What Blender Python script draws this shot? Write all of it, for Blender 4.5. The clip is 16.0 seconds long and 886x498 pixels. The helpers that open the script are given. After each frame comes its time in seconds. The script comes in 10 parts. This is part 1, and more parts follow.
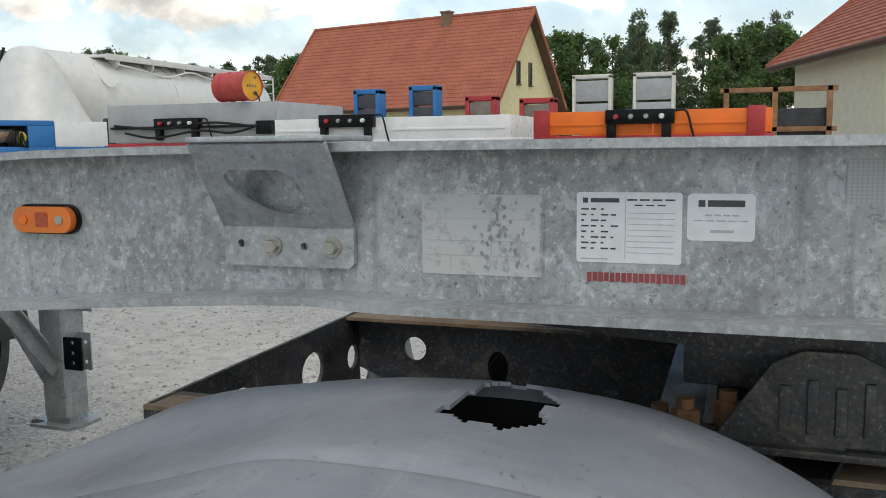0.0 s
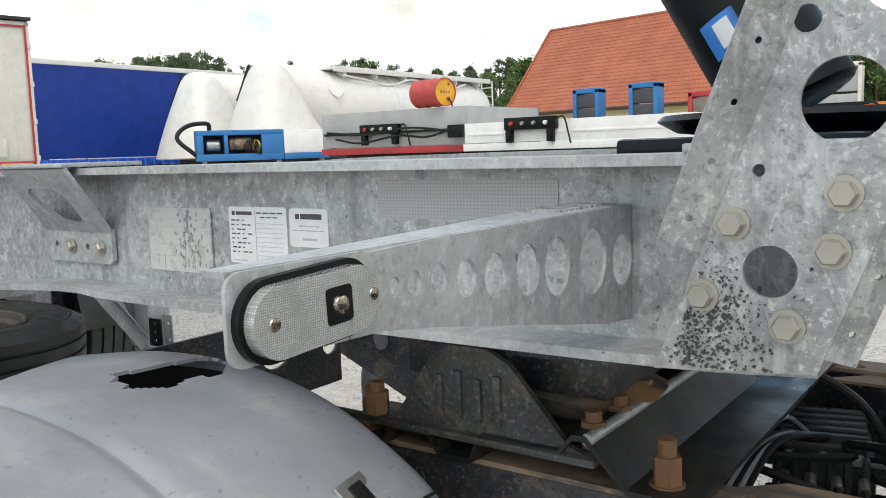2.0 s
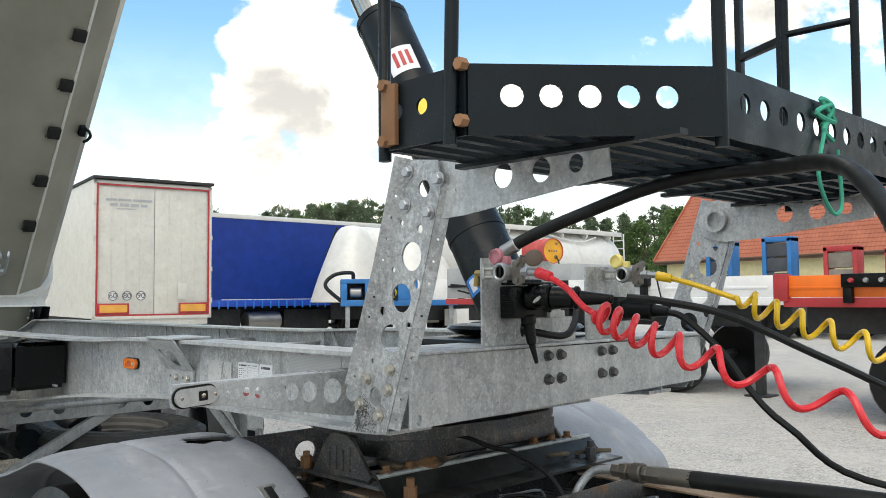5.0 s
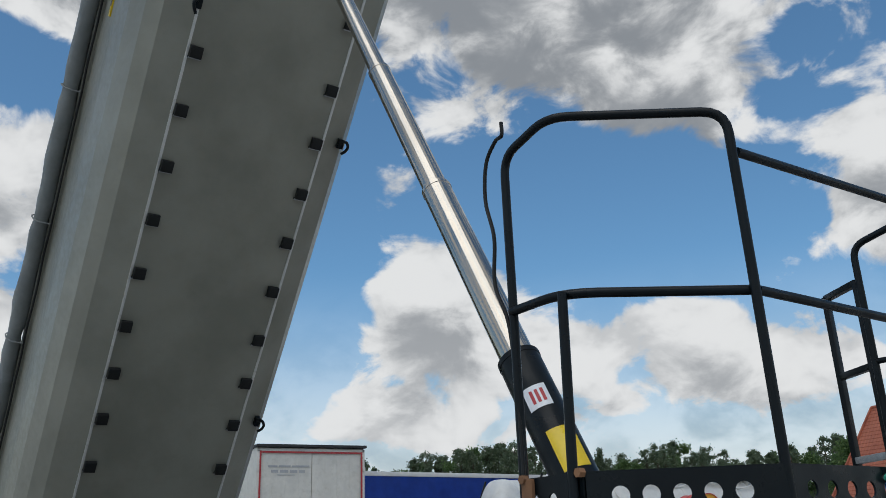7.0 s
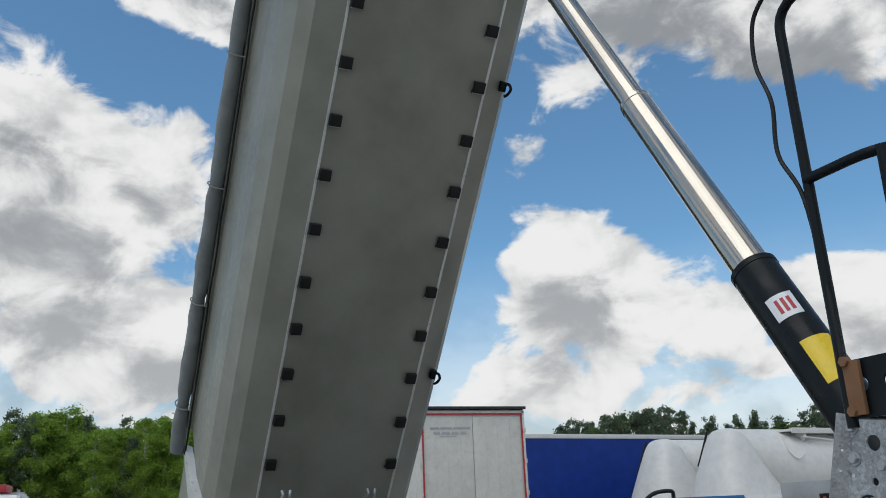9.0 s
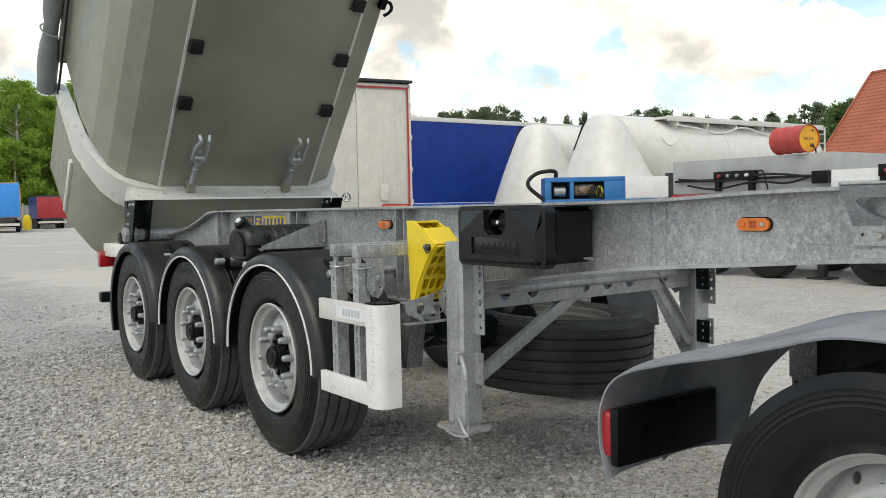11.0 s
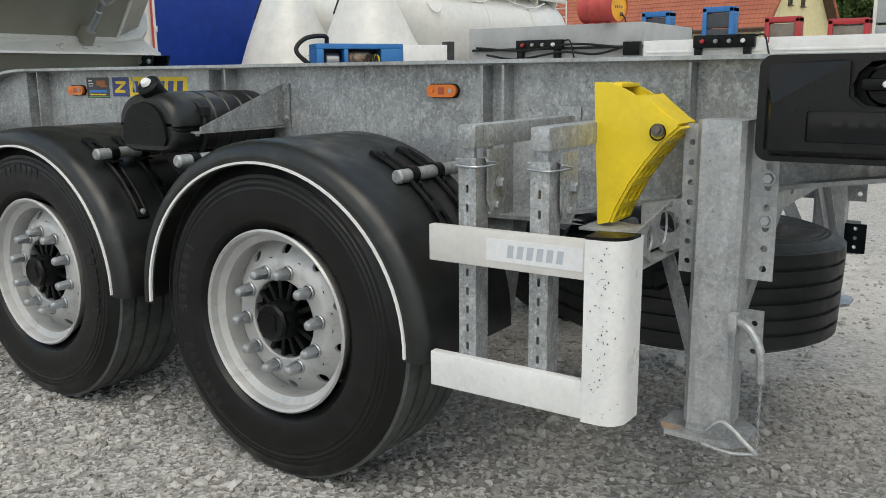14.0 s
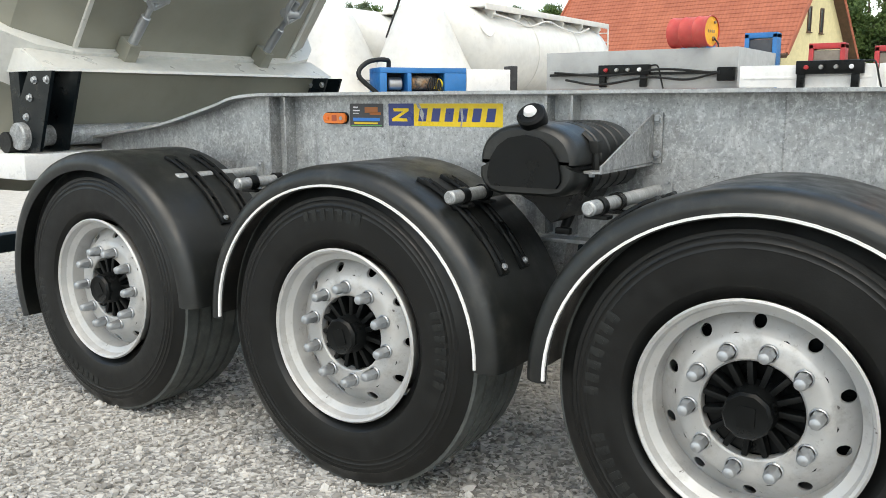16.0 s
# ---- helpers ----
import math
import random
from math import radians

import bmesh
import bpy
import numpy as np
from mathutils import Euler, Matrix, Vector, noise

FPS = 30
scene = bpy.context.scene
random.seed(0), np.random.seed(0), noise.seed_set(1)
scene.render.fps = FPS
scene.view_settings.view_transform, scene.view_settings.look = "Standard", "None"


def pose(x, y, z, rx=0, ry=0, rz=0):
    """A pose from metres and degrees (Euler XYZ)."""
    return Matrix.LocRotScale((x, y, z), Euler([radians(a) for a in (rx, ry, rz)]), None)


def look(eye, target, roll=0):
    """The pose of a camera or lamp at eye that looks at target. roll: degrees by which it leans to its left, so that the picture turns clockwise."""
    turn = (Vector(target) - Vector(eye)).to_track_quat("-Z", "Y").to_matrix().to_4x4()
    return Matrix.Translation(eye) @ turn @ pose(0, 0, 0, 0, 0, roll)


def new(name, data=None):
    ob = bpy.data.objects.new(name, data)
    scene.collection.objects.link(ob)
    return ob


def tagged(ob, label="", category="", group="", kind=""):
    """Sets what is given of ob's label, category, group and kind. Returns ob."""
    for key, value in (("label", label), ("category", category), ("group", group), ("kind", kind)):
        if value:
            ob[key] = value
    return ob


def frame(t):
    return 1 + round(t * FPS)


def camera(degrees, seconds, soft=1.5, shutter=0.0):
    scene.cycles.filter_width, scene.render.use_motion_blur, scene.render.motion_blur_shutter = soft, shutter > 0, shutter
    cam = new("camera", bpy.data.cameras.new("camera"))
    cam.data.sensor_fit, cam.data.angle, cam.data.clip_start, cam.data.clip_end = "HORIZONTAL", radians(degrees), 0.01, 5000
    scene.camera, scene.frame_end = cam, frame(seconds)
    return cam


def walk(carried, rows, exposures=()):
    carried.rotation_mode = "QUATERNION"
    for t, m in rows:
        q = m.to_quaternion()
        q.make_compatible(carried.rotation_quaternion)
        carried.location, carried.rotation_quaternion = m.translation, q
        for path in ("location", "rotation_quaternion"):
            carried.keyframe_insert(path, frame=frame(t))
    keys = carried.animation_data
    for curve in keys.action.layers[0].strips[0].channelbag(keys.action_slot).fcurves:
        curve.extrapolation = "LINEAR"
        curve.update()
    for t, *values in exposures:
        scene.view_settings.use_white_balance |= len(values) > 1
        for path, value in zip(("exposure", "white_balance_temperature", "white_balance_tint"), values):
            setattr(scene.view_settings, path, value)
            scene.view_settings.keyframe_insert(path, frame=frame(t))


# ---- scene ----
cam = camera(55.4, 16.0, 0.9)
PATH = [
    (0, (3.625, -1.705, 1.346), (2.969, 0.169, 1.103), -0.7),
    (0.5, (3.888, -1.641, 1.339), (3.06, 0.16, 1.078), -0.4),
    (1, (4.061, -1.594, 1.349), (3.082, 0.131, 1.089), -0.3),
    (1.5, (4.238, -1.489, 1.34), (3.154, 0.174, 1.096), -1.2),
    (2, (4.498, -1.523, 1.364), (3.337, 0.089, 1.131), -1.8),
    (2.5, (4.78, -1.726, 1.378), (3.538, -0.172, 1.177), -1.7),
    (3, (5.021, -1.721, 1.4), (3.695, -0.231, 1.26), -2.1),
    (3.5, (5.241, -1.722, 1.42), (3.866, -0.271, 1.364), -2.0),
    (3.7, (5.344, -1.765, 1.445), (3.957, -0.325, 1.407), -2.0),
    (5.8, (6.385, -2.385, 1.598), (4.883, -1.091, 1.863), -0.2),
    (6, (6.433, -2.439, 1.642), (4.911, -1.18, 1.958), -0.4),
    (6.5, (6.503, -2.506, 1.74), (4.951, -1.341, 2.225), -1.1),
    (7, (6.595, -2.559, 1.787), (5.038, -1.494, 2.452), -2.0),
    (7.5, (6.63, -2.597, 1.81), (5.093, -1.622, 2.639), -2.3),
    (8, (6.61, -2.633, 1.824), (5.065, -1.734, 2.722), -2.2),
    (8.5, (6.524, -2.706, 1.769), (4.893, -1.867, 2.565), -2.1),
    (9, (6.154, -2.755, 1.625), (4.425, -1.955, 2.236), -2.2),
    (9.5, (5.627, -2.852, 1.544), (3.843, -2.041, 1.946), -2.2),
    (10, (5.184, -2.994, 1.483), (3.397, -2.119, 1.686), -1.8),
    (10.2, (5.006, -3.026, 1.439), (3.24, -2.095, 1.557), -1.7),
    (12.3, (3.145, -3.148, 1.271), (1.793, -1.694, 1.025), -1.8),
    (12.5, (3.027, -3.158, 1.281), (1.719, -1.667, 1.03), -1.6),
    (13, (2.687, -3.111, 1.266), (1.491, -1.536, 0.965), -1.2),
    (13.5, (2.27, -3.006, 1.273), (1.136, -1.397, 0.919), -0.8),
    (14, (1.871, -3.027, 1.276), (0.777, -1.403, 0.873), -0.5),
    (14.5, (1.525, -3.014, 1.252), (0.44, -1.391, 0.817), -0.1),
    (15, (1.115, -3.028, 1.277), (0.02, -1.406, 0.86), 0.5),
    (15.5, (0.765, -3.174, 1.282), (-0.331, -1.542, 0.918), 0.6),
    (16, (0.478, -3.278, 1.293), (-0.616, -1.64, 0.945), -0.2),
]
EXPOSURES = [(0.0, -0.2, 7200, 10), (0.5, -0.05, 7200, 10), (1.0, 0.4, 7500, 10), (2.0, 0.4, 7500, 10), (2.5, 0.65, 7900, 10), (3.6, 0.63, 7800, 10), (5.8, -0.05, 6950, 10), (6.0, -0.2, 6800, 10), (6.5, -0.8, 6400, 10), (7.0, -0.8, 6400, 10), (7.5, -0.72, 6350, 10),
             (8.5, -0.95, 6350, 10), (9.0, -0.65, 6500, 10), (9.5, 0.02, 7200, 10), (10.2, 0.22, 7600, 10), (12.3, -0.14, 7500, 10), (13.5, -0.1, 7500, 10), (14.0, 0.05, 7450, 10), (14.5, -0.05, 7400, 10), (15.0, 0.4, 7500, 10), (16.0, 0.68, 7500, 10)]
walk(cam, [(t, look(eye, target, roll)) for t, eye, target, roll in PATH], EXPOSURES)

# ---- light and world ----
from mathutils.geometry import tessellate_polygon

SUN_ELEV, SUN_AZ = radians(58), radians(150)

world = bpy.data.worlds.new("sky")
scene.world = world
world.use_nodes = True
wn, wl = world.node_tree.nodes, world.node_tree.links
wn.clear()


def wnode(kind, **kw):
    n = wn.new(kind)
    for k, v in kw.items():
        n.inputs[k].default_value = v
    return n


def wmath(op, a, b=None, c=None, clamp=False):
    n = wn.new("ShaderNodeMath")
    n.operation, n.use_clamp = op, clamp
    for i, v in enumerate((a, b, c)):
        if v is None:
            continue
        if isinstance(v, (int, float)):
            n.inputs[i].default_value = v
        else:
            wl.new(v, n.inputs[i])
    return n.outputs[0]


def wramp(value, lo, hi, out_lo=0.0, out_hi=1.0):
    n = wn.new("ShaderNodeMapRange")
    n.interpolation_type = "SMOOTHSTEP"
    wl.new(value, n.inputs[0])
    for i, v in enumerate((lo, hi, out_lo, out_hi)):
        n.inputs[i + 1].default_value = v
    return n.outputs[0]


sky = wn.new("ShaderNodeTexSky")
sky.sky_type, sky.sun_disc = "NISHITA", False
sky.sun_elevation, sky.sun_rotation = SUN_ELEV, SUN_AZ
sky.air_density, sky.dust_density, sky.ozone_density = 1.0, 0.6, 1.6
coord = wn.new("ShaderNodeTexCoord")
split = wn.new("ShaderNodeSeparateXYZ")
wl.new(coord.outputs["Generated"], split.inputs[0])
# the sky's own grid: degrees round from the middle of the view, and degrees up
LEAD = radians(140)
turned = wmath("SUBTRACT", wmath("MULTIPLY", split.outputs[1], math.cos(LEAD)), wmath("MULTIPLY", split.outputs[0], math.sin(LEAD)))
ahead = wmath("ADD", wmath("MULTIPLY", split.outputs[0], math.cos(LEAD)), wmath("MULTIPLY", split.outputs[1], math.sin(LEAD)))
bearing = wmath("MULTIPLY", wmath("ARCTAN2", turned, ahead), 180 / math.pi)
height = wmath("MULTIPLY", wmath("ARCSINE", split.outputs[2]), 180 / math.pi)

# where the day's clouds stand: bearing, height, half width, half height, weight
CLOUDS = [(-4, 40, 27, 13, 0.6), (33, 37, 10, 9, 0.5), (-12, 28.5, 8, 5, 0.42), (3.5, 28, 4, 2.5, 0.28), (7.5, 23, 4.5, 3, 0.26), (5.5, 16, 7, 6, 0.5), (1, 12.5, 8, 3.6, 0.36),
          (-12, 11, 13, 4.5, 0.42), (-24, 20, 6.5, 7, 0.42), (42, 20, 12, 10, 0.55), (35, 11, 11, 5, 0.4), (8, 8, 16, 3, 0.26)]
GAPS = [(37, 29.5, 7, 3.4, -0.36), (42, 35, 4.5, 5, -0.4), (-2, 22, 12, 5.5, -0.42), (-9, 17.5, 8, 3.2, -0.34), (14.5, 21, 5, 9, -0.36), (-17, 21, 5, 4, -0.3), (17, 10, 5, 4, -0.25), (11, 27, 4, 3.5, -0.22)]


def cloud_density(lift):
    """How thick the cloud stands in the direction seen, looked up lift degrees higher."""
    grid = wn.new("ShaderNodeCombineXYZ")
    wl.new(bearing, grid.inputs[0])
    wl.new(wmath("ADD", height, lift), grid.inputs[1])
    raised = wn.new("ShaderNodeVectorMath")
    raised.operation = "ADD"
    wl.new(coord.outputs["Generated"], raised.inputs[0])
    raised.inputs[1].default_value = (0, 0, math.tan(radians(lift)))
    at = wn.new("ShaderNodeMapping")
    at.inputs["Scale"].default_value = (1, 1, 1.5)
    wl.new(raised.outputs[0], at.inputs[0])
    noises = []
    for scale, detail, rough, shift in ((5.5, 2.0, 0.5, 3.1), (11.0, 9.0, 0.56, 7.7)):
        n = wnode("ShaderNodeTexNoise", Scale=scale, Detail=detail, Roughness=rough, Distortion=0.35)
        moved = wn.new("ShaderNodeVectorMath")
        moved.operation = "ADD"
        wl.new(at.outputs[0], moved.inputs[0])
        moved.inputs[1].default_value = (shift, shift * 0.4, 0)
        wl.new(moved.outputs[0], n.inputs["Vector"])
        noises.append(n.outputs["Fac"])
    d = wmath("ADD", wmath("MULTIPLY", wmath("SUBTRACT", noises[0], 0.5), 0.75), wmath("MULTIPLY", wmath("SUBTRACT", noises[1], 0.5), 1.35))
    for b, h, w, tall, weight in CLOUDS + GAPS:
        m = wn.new("ShaderNodeMapping")
        m.inputs["Location"].default_value, m.inputs["Scale"].default_value = (-b / w, -h / tall, 0), (1 / w, 1 / tall, 0)
        wl.new(grid.outputs[0], m.inputs[0])
        far = wn.new("ShaderNodeVectorMath")
        far.operation = "LENGTH"
        wl.new(m.outputs[0], far.inputs[0])
        d = wmath("ADD", d, wramp(far.outputs["Value"], 0.25, 1.15, weight, 0.0))
    return wmath("ADD", d, wramp(ahead, -0.3, 0.55, 0.56, 0.4)), noises[1]


dens, fine = cloud_density(0.0)
above, fine_above = cloud_density(3.4)
mask = wramp(dens, 0.45, 0.64)
# lit tops, grey bases: a spot is shaded by the cloud that stands above it
base = wmath("MULTIPLY", wramp(above, 0.6, 1.1), wramp(split.outputs[2], 0.08, 0.5, 0.42, 1.0))
puff = wramp(wmath("SUBTRACT", fine_above, fine), -0.2, 0.2, 1.25, 0.78)
tone = wmath("MULTIPLY", wmath("SUBTRACT", 1.0, wmath("MULTIPLY", base, 0.62)), puff)
haze = wramp(split.outputs[2], 0.02, 0.32, 0.85, 0.0)
cloud_col = wn.new("ShaderNodeMix")
cloud_col.data_type = "RGBA"
wl.new(wramp(tone, 0.16, 1.25), cloud_col.inputs[0])
cloud_col.inputs[6].default_value = (3.9, 4.25, 4.65, 1)
cloud_col.inputs[7].default_value = (13.2, 13.3, 13.2, 1)
mixed = wn.new("ShaderNodeMix")
mixed.data_type = "RGBA"
wl.new(wmath("MAXIMUM", mask, haze), mixed.inputs[0])
tint = wn.new("ShaderNodeMix")
tint.data_type, tint.blend_type = "RGBA", "MULTIPLY"
tint.inputs[0].default_value = 1.0
wl.new(sky.outputs[0], tint.inputs[6])
tint.inputs[7].default_value = (1.45, 2.05, 2.2, 1)
wl.new(tint.outputs[2], mixed.inputs[6])
wl.new(cloud_col.outputs[2], mixed.inputs[7])
back = wnode("ShaderNodeBackground", Strength=0.1)
wl.new(mixed.outputs[2], back.inputs[0])
wout = wn.new("ShaderNodeOutputWorld")
wl.new(back.outputs[0], wout.inputs[0])

sun = new("sun", bpy.data.lights.new("sun", "SUN"))
sun.data.energy, sun.data.angle, sun.data.color = 1.5, radians(50), (1.0, 0.97, 0.93)
toward = Vector((math.sin(SUN_AZ) * math.cos(SUN_ELEV), math.cos(SUN_AZ) * math.cos(SUN_ELEV), math.sin(SUN_ELEV)))
sun.matrix_world = look(toward * 60, (0, 0, 0))

# ---- materials ----


class Mat:
    """A node material under construction."""

    def __init__(self, name):
        self.m = bpy.data.materials.new(name)
        self.m.use_nodes = True
        self.n, self.l = self.m.node_tree.nodes, self.m.node_tree.links
        self.b = self.n["Principled BSDF"]
        tc = self.n.new("ShaderNodeTexCoord")
        self.co = tc.outputs["Object"]
        self.heights = []

    def scaled(self, s):
        v = self.n.new("ShaderNodeMapping")
        v.inputs["Scale"].default_value = s
        self.l.new(self.co, v.inputs[0])
        return v.outputs[0]

    def noise(self, scale, detail=4.0, rough=0.55, stretch=None, distortion=0.0):
        n = self.n.new("ShaderNodeTexNoise")
        n.inputs["Scale"].default_value, n.inputs["Detail"].default_value, n.inputs["Roughness"].default_value = scale, detail, rough
        n.inputs["Distortion"].default_value = distortion
        self.l.new(self.scaled(stretch) if stretch else self.co, n.inputs["Vector"])
        return n.outputs["Fac"]

    def cells(self, scale, out="Color", feature="F1", stretch=None, rand=1.0):
        n = self.n.new("ShaderNodeTexVoronoi")
        n.feature = feature
        n.inputs["Scale"].default_value, n.inputs["Randomness"].default_value = scale, rand
        self.l.new(self.scaled(stretch) if stretch else self.co, n.inputs["Vector"])
        return n.outputs[out]

    def ramp(self, v, lo, hi, a=0.0, b=1.0, smooth=True):
        n = self.n.new("ShaderNodeMapRange")
        n.interpolation_type = "SMOOTHSTEP" if smooth else "LINEAR"
        self.l.new(v, n.inputs[0])
        for i, x in enumerate((lo, hi, a, b)):
            n.inputs[i + 1].default_value = x
        return n.outputs[0]

    def math(self, op, a, b):
        n = self.n.new("ShaderNodeMath")
        n.operation = op
        for i, v in enumerate((a, b)):
            if isinstance(v, (int, float)):
                n.inputs[i].default_value = v
            else:
                self.l.new(v, n.inputs[i])
        return n.outputs[0]

    def mix(self, f, a, b, blend="MIX"):
        n = self.n.new("ShaderNodeMix")
        n.data_type, n.blend_type = "RGBA", blend
        for i, v in ((0, f), (6, a), (7, b)):
            if isinstance(v, (int, float)):
                n.inputs[i].default_value = v
            elif isinstance(v, tuple):
                n.inputs[i].default_value = (*v, 1) if len(v) == 3 else v
            else:
                self.l.new(v, n.inputs[i])
        return n.outputs[2]

    def grey(self, color):
        n = self.n.new("ShaderNodeRGBToBW")
        self.l.new(color, n.inputs[0])
        return n.outputs[0]

    def island(self):
        n = self.n.new("ShaderNodeNewGeometry")
        return n.outputs["Random Per Island"]

    def random(self):
        n = self.n.new("ShaderNodeObjectInfo")
        return n.outputs["Random"]

    def set(self, **kw):
        for k, v in kw.items():
            s = self.b.inputs[{"color": "Base Color", "rough": "Roughness", "metal": "Metallic", "spec": "Specular IOR Level", "coat": "Coat Weight",
                               "emit": "Emission Color", "emit_strength": "Emission Strength", "glass": "Transmission Weight", "alpha": "Alpha"}[k]]
            if isinstance(v, tuple):
                s.default_value = (*v, 1)
            elif isinstance(v, (int, float)):
                s.default_value = v
            else:
                self.l.new(v, s)
        return self

    def bump(self, height, distance=0.002, strength=0.6):
        n = self.n.new("ShaderNodeBump")
        n.inputs["Strength"].default_value, n.inputs["Distance"].default_value = strength, distance
        self.l.new(height, n.inputs["Height"])
        if self.heights:
            self.l.new(self.heights[-1], n.inputs["Normal"])
        self.heights.append(n.outputs[0])
        self.l.new(n.outputs[0], self.b.inputs["Normal"])
        return self


def plain(name, color, rough=0.5, metal=0.0, vary=0.12, dirt=0.15, dirt_color=(0.16, 0.145, 0.12), grain=70, bump=0.0004, coat=0.0, spec=0.5):
    """Paint, plastic or bare metal with blotches, dust and fine grain."""
    m = Mat(name)
    dark, light = tuple(c * (1 - vary) for c in color), tuple(min(1, c * (1 + vary)) for c in color)
    c = m.mix(m.ramp(m.noise(3.2, 5), 0.3, 0.7), dark, light)
    c = m.mix(m.ramp(m.noise(grain, 3), 0.35, 0.75, 0, 0.25), c, tuple(x * 0.72 for x in color))
    c = m.mix(m.ramp(m.noise(7, 8, 0.65), 0.5, 0.78, 0, dirt), c, dirt_color)
    r = m.ramp(m.noise(11, 6), 0.3, 0.75, max(0.05, rough - 0.1), min(1, rough + 0.14))
    m.set(color=c, rough=r, metal=metal, coat=coat, spec=spec)
    if bump:
        m.bump(m.noise(grain * 2.2, 3), bump, 0.5)
    return m.m


def galvanised(name, tone=0.41, streaks=0.5, metal=0.55, flecks=0.62):
    """Hot-dip zinc: cloudy spangle, pale oxide bloom, dark drip marks and pinholes."""
    m = Mat(name)

    def zinc(k):
        return (tone * k * 0.965, tone * k * 1.0, tone * k * 1.015)

    c = m.mix(m.ramp(m.noise(4, 7, 0.62), 0.3, 0.7), zinc(0.66), zinc(1.1))
    c = m.mix(m.ramp(m.grey(m.cells(95)), 0.15, 0.9, 0, 0.28), c, zinc(1.3))
    bloom = m.noise(29, 8, 0.72, stretch=(1, 1, 0.6), distortion=0.7)
    c = m.mix(m.ramp(bloom, 0.5, 0.6, 0, flecks), c, zinc(1.5))
    speck = m.noise(105, 6, 0.72)
    c = m.mix(m.ramp(speck, 0.56, 0.62, 0, flecks), c, zinc(1.85))
    c = m.mix(m.ramp(speck, 0.38, 0.45, flecks, 0), c, zinc(0.42))
    run = m.noise(19, 6, 0.65, stretch=(1, 1, 0.09))
    c = m.mix(m.ramp(run, 0.54, 0.72, 0, streaks), c, zinc(0.48))
    grime = m.noise(2.6, 9, 0.74)
    c = m.mix(m.ramp(grime, 0.54, 0.74, 0, 0.45), c, (0.155, 0.152, 0.14))
    pin = m.noise(46, 7, 0.75)
    c = m.mix(m.ramp(pin, 0.63, 0.68, 0, 0.7), c, (0.06, 0.06, 0.057))
    m.set(color=c, metal=metal, rough=m.ramp(m.noise(40, 4), 0.3, 0.7, 0.36, 0.62))
    m.bump(m.noise(120, 4), 0.0006, 0.5)
    m.bump(m.noise(9, 3), 0.003, 0.3)
    return m.m


GALV = galvanised("galvanised_steel", 0.385, 0.6, 0.5, 0.55)
GALV_PLAIN = galvanised("galvanised_sheet", 0.42, 0.4, 0.5, 0.3)
GALV_DARK = galvanised("galvanised_dirty", 0.3, 0.6, 0.4)


def rubber(name, base=0.022, spec=0.26, rough=0.38):
    """Black rubber, faintly green with age, dusted in broad patches."""
    m = Mat(name)
    c = m.mix(m.ramp(m.noise(9, 6, 0.65), 0.35, 0.75), (base * 0.92, base, base * 0.97), (base * 1.7, base * 1.85, base * 1.78))
    c = m.mix(m.ramp(m.noise(2.5, 7, 0.7), 0.56, 0.8, 0, 0.1), c, (0.05, 0.053, 0.048))
    m.set(color=c, rough=m.ramp(m.noise(22, 4), 0.3, 0.7, rough, rough + 0.18), spec=spec)
    m.bump(m.noise(160, 3), 0.0006, 0.5)
    return m.m


TYRE = rubber("tyre_rubber", 0.0042, 0.34, 0.3)
TREAD = rubber("tread_rubber", 0.065)
HOSE = rubber("hose_rubber", 0.01)
FENDER = plain("mudguard_plastic", (0.0095, 0.011, 0.0108), 0.38, 0, 0.3, 0.4, (0.08, 0.078, 0.07), 140, 0.0005, spec=0.5)
BLACK = plain("black_plastic", (0.004, 0.0048, 0.005), 0.34, 0, 0.3, 0.08, (0.05, 0.05, 0.05), 220, 0.0005, spec=0.2)
BLACK_GLOSS = plain("glossy_black_plastic", (0.006, 0.0068, 0.0078), 0.24, 0, 0.3, 0.08, (0.05, 0.05, 0.05), 220, 0.0003, spec=0.3)
BLACK_PAINT = plain("black_paint", (0.004, 0.0072, 0.0092), 0.34, 0.0, 0.3, 0.04, (0.06, 0.058, 0.055), 90, 0.0005, spec=0.2)


def rim_paint():
    """Silver wheel paint: brake dust, scuffs, and flakes chipped down to dark metal."""
    m = Mat("silver_rim_paint")
    c = m.mix(m.ramp(m.noise(5, 6), 0.3, 0.7), (0.4, 0.4, 0.395), (0.53, 0.53, 0.525))
    c = m.mix(m.ramp(m.noise(9, 8, 0.7), 0.5, 0.75, 0, 0.55), c, (0.2, 0.185, 0.165))
    c = m.mix(m.ramp(m.noise(60, 5, 0.7), 0.6, 0.7, 0, 0.5), c, (0.26, 0.25, 0.24))
    chip = m.noise(17, 9, 0.72)
    c = m.mix(m.ramp(chip, 0.655, 0.675, 0, 0.9), c, (0.09, 0.08, 0.075))
    m.set(color=c, metal=0.3, rough=m.ramp(m.noise(20, 5), 0.3, 0.7, 0.34, 0.56))
    m.bump(chip, 0.001, 0.3)
    return m.m


